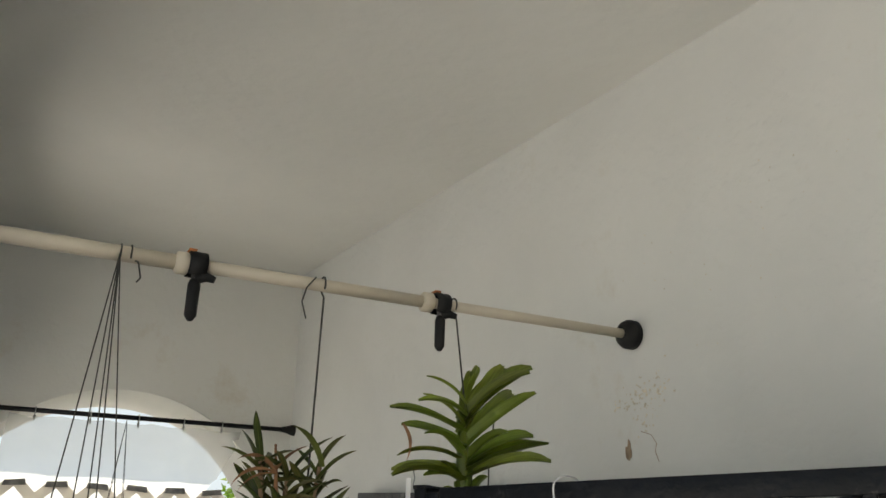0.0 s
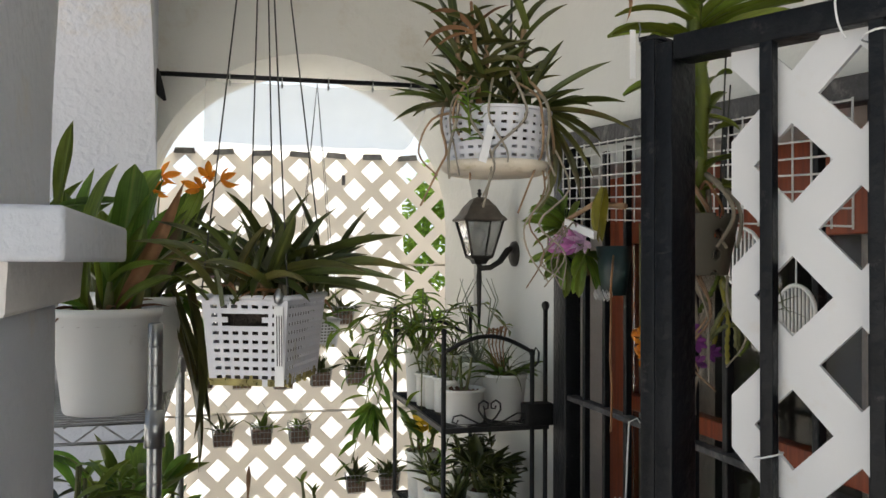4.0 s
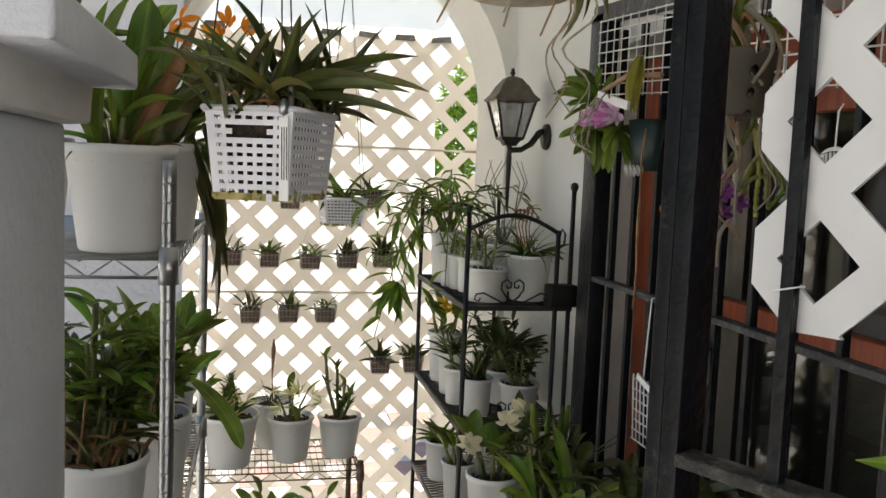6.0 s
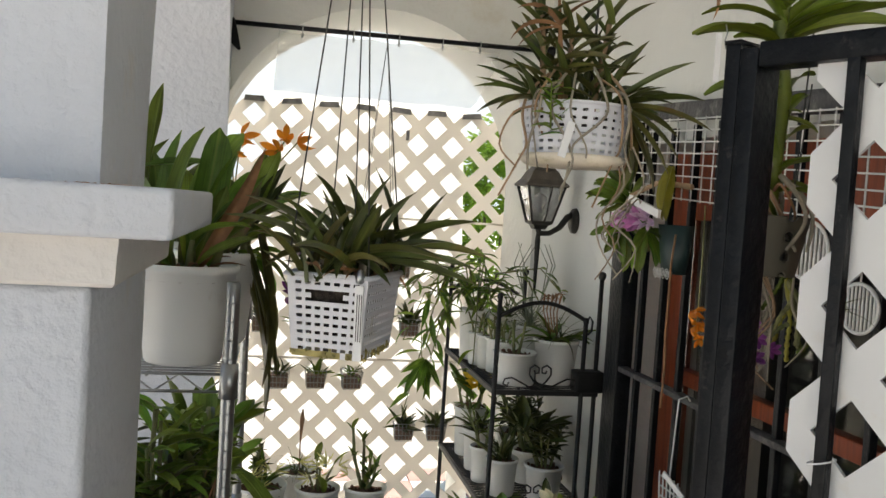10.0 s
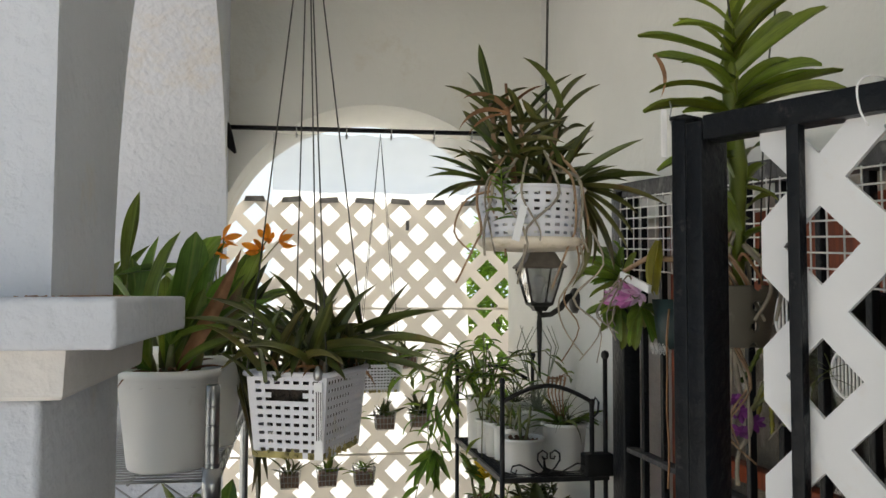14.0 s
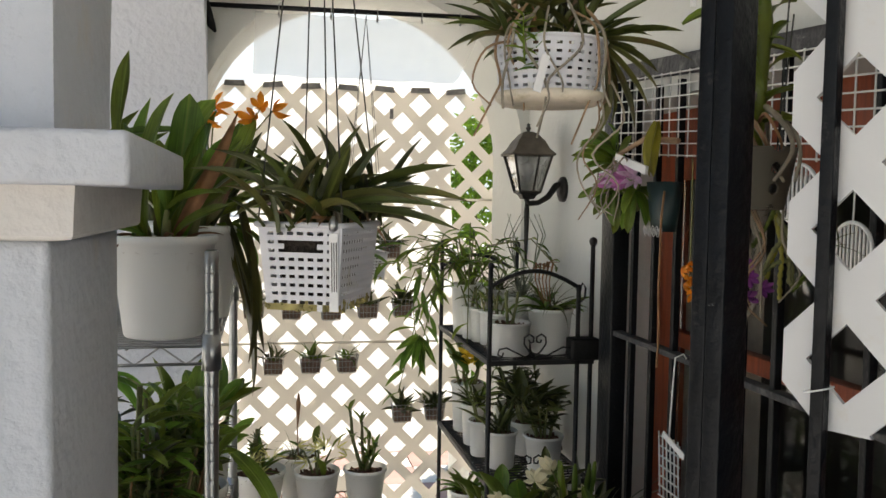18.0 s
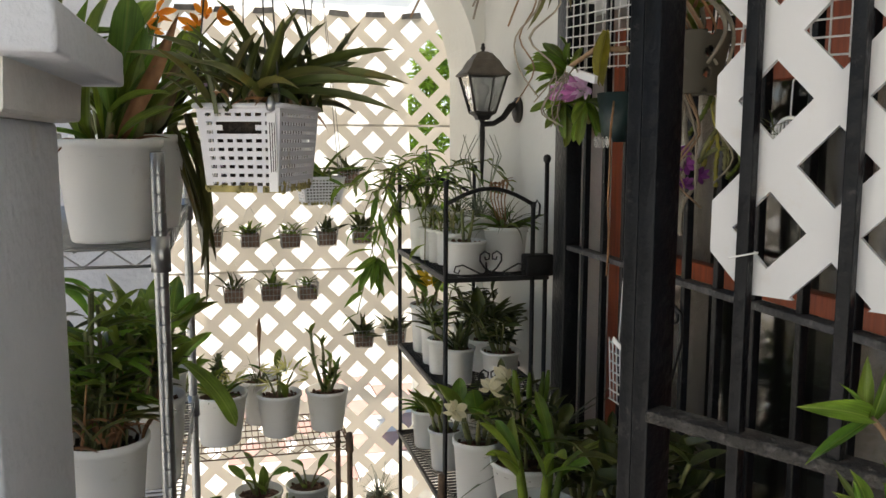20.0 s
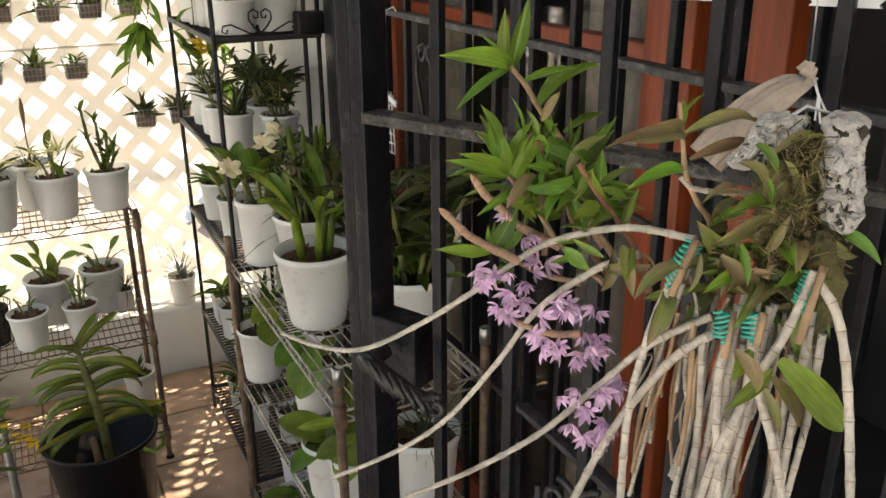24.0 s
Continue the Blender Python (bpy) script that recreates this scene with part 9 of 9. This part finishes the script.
BRONZE_MID = (
    ((0.35, 0.385, 1.508), (0.369, 0.385, 1.488), 1.5),
    ((0.366, 0.385, 1.501), (0.407, 0.385, 1.503), 0.8),
    ((0.368, 0.385, 1.468), (0.334, 0.385, 1.471), 1.0),
    ((0.371, 0.385, 1.467), (0.426, 0.385, 1.478), 1.05),
    ((0.373, 0.385, 1.463), (0.435, 0.385, 1.441), 1.45),
    ((0.369, 0.385, 1.464), (0.327, 0.385, 1.454), 0.8),
    ((0.36, 0.385, 1.479), (0.336, 0.385, 1.5), 1.2),
    ((0.364, 0.385, 1.483), (0.38, 0.385, 1.49), 1.2),
    ((0.367, 0.385, 1.472), (0.349, 0.385, 1.495), 1.3),
    ((0.322, 0.385, 1.484), (0.348, 0.385, 1.478), 1.3),
    ((0.343, 0.385, 1.481), (0.313, 0.385, 1.48), 1.0),
    ((0.383, 0.385, 1.477), (0.371, 0.385, 1.497), 1.3),
)
BRONZE_LOW = (
    ((0.364, 0.4, 1.447), (0.391, 0.4, 1.441), 1.6),
    ((0.365, 0.4, 1.441), (0.391, 0.4, 1.42), 1.3),
    ((0.36, 0.4, 1.448), (0.356, 0.4, 1.429), 1.1),
    ((0.349, 0.4, 1.438), (0.381, 0.4, 1.405), 1.3),
    ((0.317, 0.4, 1.438), (0.286, 0.4, 1.423), 1.4),
    ((0.374, 0.4, 1.434), (0.389, 0.4, 1.405), 1.2),
    ((0.333, 0.4, 1.442), (0.326, 0.4, 1.418), 1.2),
    ((0.355, 0.4, 1.442), (0.377, 0.4, 1.418), 1.3),
)
BRONZE_HANG = (
    ((0.354, 0.352, 1.39), (0.416, 0.352, 1.327), 1.35),
    ((0.35, 0.352, 1.38), (0.387, 0.352, 1.318), 1.3),
    ((0.349, 0.352, 1.385), (0.315, 0.352, 1.37), 1.2),
    ((0.344, 0.352, 1.376), (0.361, 0.352, 1.338), 1.1),
    ((0.319, 0.352, 1.405), (0.336, 0.352, 1.376), 1.4),
    ((0.331, 0.352, 1.402), (0.317, 0.352, 1.388), 1.2),
)

# green shoots on tan and reddish canes
shoot([(0.335, 0.470, 1.405), (0.352, 0.545, 1.430), (0.356, 0.580, 1.468), (0.339, 0.585, 1.493), (0.326, 0.585, 1.512), (0.313, 0.585, 1.526)], 0.0024, CANE_TAN, "tan young shoot")
shoot([(0.330, 0.480, 1.392), (0.328, 0.535, 1.404), (0.316, 0.552, 1.431), (0.294, 0.552, 1.455)], 0.0022, CANE_TAN, "tan young shoot")
shoot([(0.334, 0.480, 1.395), (0.352, 0.550, 1.408), (0.343, 0.552, 1.437), (0.329, 0.552, 1.456), (0.317, 0.552, 1.478)], 0.0023, STEM_RED, "reddish young stem")
shoot([(0.325, 0.505, 1.385), (0.327, 0.556, 1.373), (0.306, 0.562, 1.386), (0.287, 0.562, 1.396)], 0.0021, CANE_TAN)
shoot([(0.345, 0.455, 1.395), (0.372, 0.500, 1.400), (0.355, 0.500, 1.424), (0.334, 0.500, 1.450), (0.316, 0.500, 1.474)], 0.0022, STEM_RED)
leaves_on(SHOOT_TOP, LANCE_YG, LANCE_BR, 0.8)
leaves_on(SHOOT_MID, LANCE_YG, LANCE_BR, 0.85, 0.010, 1.1)
leaves_on(SHOOT_SIDE, LANCE_YG, LANCE_BR, 0.75, 0.012, 1.05)
leaves_on(SHOOT_LOW, LANCE_YG, LANCE_BR, 0.7)
leaves_on(SHOOT_DARK, LANCE_BR, LANCE, 0.4, 0.018)
# more leaves behind them, smaller and darker, each from the same feet
for rows in (SHOOT_MID, SHOOT_SIDE, SHOOT_DARK, SHOOT_MID, SHOOT_LOW):
    for foot, tip, wide in rows:
        b = Vector(foot) - MO + AWAY * 0.012
        t = b + (Vector(tip) - Vector(foot)) * rnd.uniform(0.6, 0.95) + Vector((rnd.gauss(0, 0.010), rnd.gauss(0, 0.008), rnd.gauss(0, 0.010)))
        me = rnd.choice(LANCE_YG if rnd.random() < 0.55 else LANCE)
        piece("leaf", me, facing(b, t, me, LIGHTWARD + Vector((rnd.gauss(0, 0.6), rnd.gauss(0, 0.6), rnd.gauss(0, 0.4))), 0.95), den)
# loose leaves round the young stems
for k in range(46):
    u = rnd.random()
    b = Vector((0.290 + 0.030 * u, 0.552, 1.452 + 0.030 * u)).lerp(Vector((0.352, 0.545, 1.415 + 0.03 * u)), rnd.random()) + Vector((rnd.gauss(0, 0.008), rnd.gauss(0, 0.010), rnd.gauss(0, 0.008))) - MO
    t = b + Vector((rnd.gauss(0, 0.8), rnd.gauss(-0.1, 0.5), rnd.gauss(0.3, 0.7))).normalized() * rnd.uniform(0.022, 0.040)
    me = rnd.choice(LANCE_YG if k % 5 < 3 else LANCE_BR if k % 5 == 3 else BRONZE_L)
    piece("leaf", me, facing(b, t, me, LIGHTWARD + Vector((rnd.gauss(0, 0.5), rnd.gauss(0, 0.5), rnd.gauss(0.2, 0.4))), 0.9 if me in LANCE_BR else 1.25), den)
# bronze shoots before the cork
shoot([(0.366, 0.420, 1.420), (0.372, 0.434, 1.444), (0.360, 0.434, 1.459), (0.348, 0.434, 1.479), (0.342, 0.434, 1.505), (0.338, 0.434, 1.524)], 0.0018, CANE_TAN)
shoot([(0.372, 0.385, 1.425), (0.377, 0.385, 1.439), (0.376, 0.385, 1.453), (0.371, 0.385, 1.467), (0.363, 0.385, 1.478)], 0.0021, CANE_TAN)
jointed([(0.331, 0.42, 1.483), (0.345, 0.42, 1.474), (0.389, 0.42, 1.465)], 0.0014, 0.0026, CANE_PALE, 0.008)
leaves_on(BRONZE_TOP, BRONZE_L, LANCE_YG, 0.7, 0.008, 0.78, 0.9)
leaves_on(BRONZE_MID, BRONZE_L, LANCE_YG, 0.55, 0.010, 0.95, 0.7)
leaves_on(BRONZE_LOW, BRONZE_L, LANCE_YG, 0.6, 0.010, 0.95, 0.4)
leaves_on(BRONZE_HANG[:4], BRONZE_W, BRONZE_W, 0.5, 0.010, 1.15)
leaves_on(BRONZE_HANG[4:], LANCE_BR, BRONZE_L, 0.5)
# a fringe of dark bronze leaves along the canes' heads
for k in range(16):
    u = k / 15
    b = Vector((0.318 + 0.045 * u, 0.470 - 0.085 * u, 1.418 + 0.012 * math.sin(9 * u))) - MO
    me = rnd.choice(BRONZE_L if k % 3 else LANCE)
    t = b + Vector((rnd.uniform(-0.030, 0.012), rnd.uniform(-0.02, 0.03), rnd.uniform(-0.034, 0.010)))
    piece("leaf", me, facing(b, t, me, LIGHTWARD + Vector((rnd.gauss(0, 0.4), rnd.gauss(0, 0.4), 0)), 1.15), den)
# a crowd of bronze and green leaves between the ties and the cork
for k in range(44):
    u = rnd.random()
    b = Vector((0.352 + 0.046 * u, 0.420 - 0.050 * u, rnd.uniform(1.405, 1.458))) + Vector((rnd.gauss(0, 0.006), rnd.gauss(0, 0.010), 0)) - MO
    t = b + Vector((rnd.gauss(0, 0.9), rnd.gauss(-0.3, 0.4), rnd.gauss(-0.15, 0.6))).normalized() * rnd.uniform(0.022, 0.042)
    me = rnd.choice(BRONZE_L if k % 3 else LANCE_YG)
    piece("leaf", me, facing(b, t, me, LIGHTWARD + Vector((rnd.gauss(0, 0.5), rnd.gauss(0, 0.5), rnd.gauss(0.3, 0.4))), 1.15), den)
# clusters of small frilled flowers
for centres in (((0.274, 0.54, 1.387), (0.289, 0.54, 1.371), (0.303, 0.54, 1.377), (0.265, 0.54, 1.393), (0.279, 0.54, 1.363), (0.301, 0.54, 1.363)),
                ((0.306, 0.55, 1.406), (0.316, 0.55, 1.391)),
                ((0.285, 0.49, 1.374), (0.299, 0.49, 1.378), (0.313, 0.49, 1.377), (0.327, 0.49, 1.372), (0.286, 0.49, 1.357), (0.300, 0.49, 1.349), (0.319, 0.49, 1.354), (0.334, 0.49, 1.348), (0.313, 0.49, 1.333), (0.325, 0.49, 1.339)),
                ((0.288, 0.455, 1.309), (0.299, 0.455, 1.319), (0.310, 0.455, 1.329), (0.324, 0.455, 1.325), (0.307, 0.455, 1.295), (0.321, 0.455, 1.299), (0.291, 0.455, 1.330))):
    for c in centres:
        for k in range(3):
            p = Vector(c) + Vector((rnd.gauss(0, 1), rnd.gauss(0, 1), rnd.gauss(0, 1))) * 0.004 * k - MO
            face = (rnd.uniform(180, 300), rnd.uniform(-55, 25))
            bloom(den, P_PINK, rnd, p, rnd.uniform(0.0095, 0.0135), 7, face)
            bloom(den, P_PINK, rnd, p, rnd.uniform(0.006, 0.009), 4, face)
        piece("petal", P_MAG[0], aim(Vector(c) - MO, rnd.uniform(180, 300), rnd.uniform(-40, 20), 0.006), den)


def tie_on(a, b, turns=5, r=0.0050):
    """Teal wire wound round a cane and its stick."""
    a, b = Vector(a) - MO, Vector(b) - MO
    d = (b - a)
    s = d.orthogonal().normalized()
    u = d.normalized().cross(s)
    pts = [a + d * (k / (turns * 12) + 0.05 * math.sin(k / 12 * 6.283 + 0.4 * (k // 12))) + (s * math.cos(k / 12 * 6.283) + u * math.sin(k / 12 * 6.283)) * r * (1 + 0.10 * math.sin(0.7 * k)) for k in range(turns * 12 + 1)]
    part("wire_tie", tube(pts, 0.0010, 5), TIE, den, "teal garden wire binding")


tie_on((0.343, 0.415, 1.443), (0.328, 0.421, 1.417), 9)
tie_on((0.382, 0.360, 1.436), (0.374, 0.360, 1.415), 9)
tie_on((0.344, 0.388, 1.408), (0.340, 0.383, 1.392), 6, 0.0042)
tie_on((0.357, 0.379, 1.409), (0.353, 0.374, 1.393), 6, 0.0042)
for a, b in (((0.338, 0.409, 1.447), (0.326, 0.413, 1.412)), ((0.379, 0.352, 1.443), (0.369, 0.353, 1.397)), ((0.348, 0.384, 1.409), (0.338, 0.377, 1.383)), ((0.360, 0.372, 1.41), (0.353, 0.368, 1.391))):
    part("stake", tube([Vector(a) - MO, Vector(b) - MO], 0.0024, 8), CANE_TAN, den, "short bamboo stake")
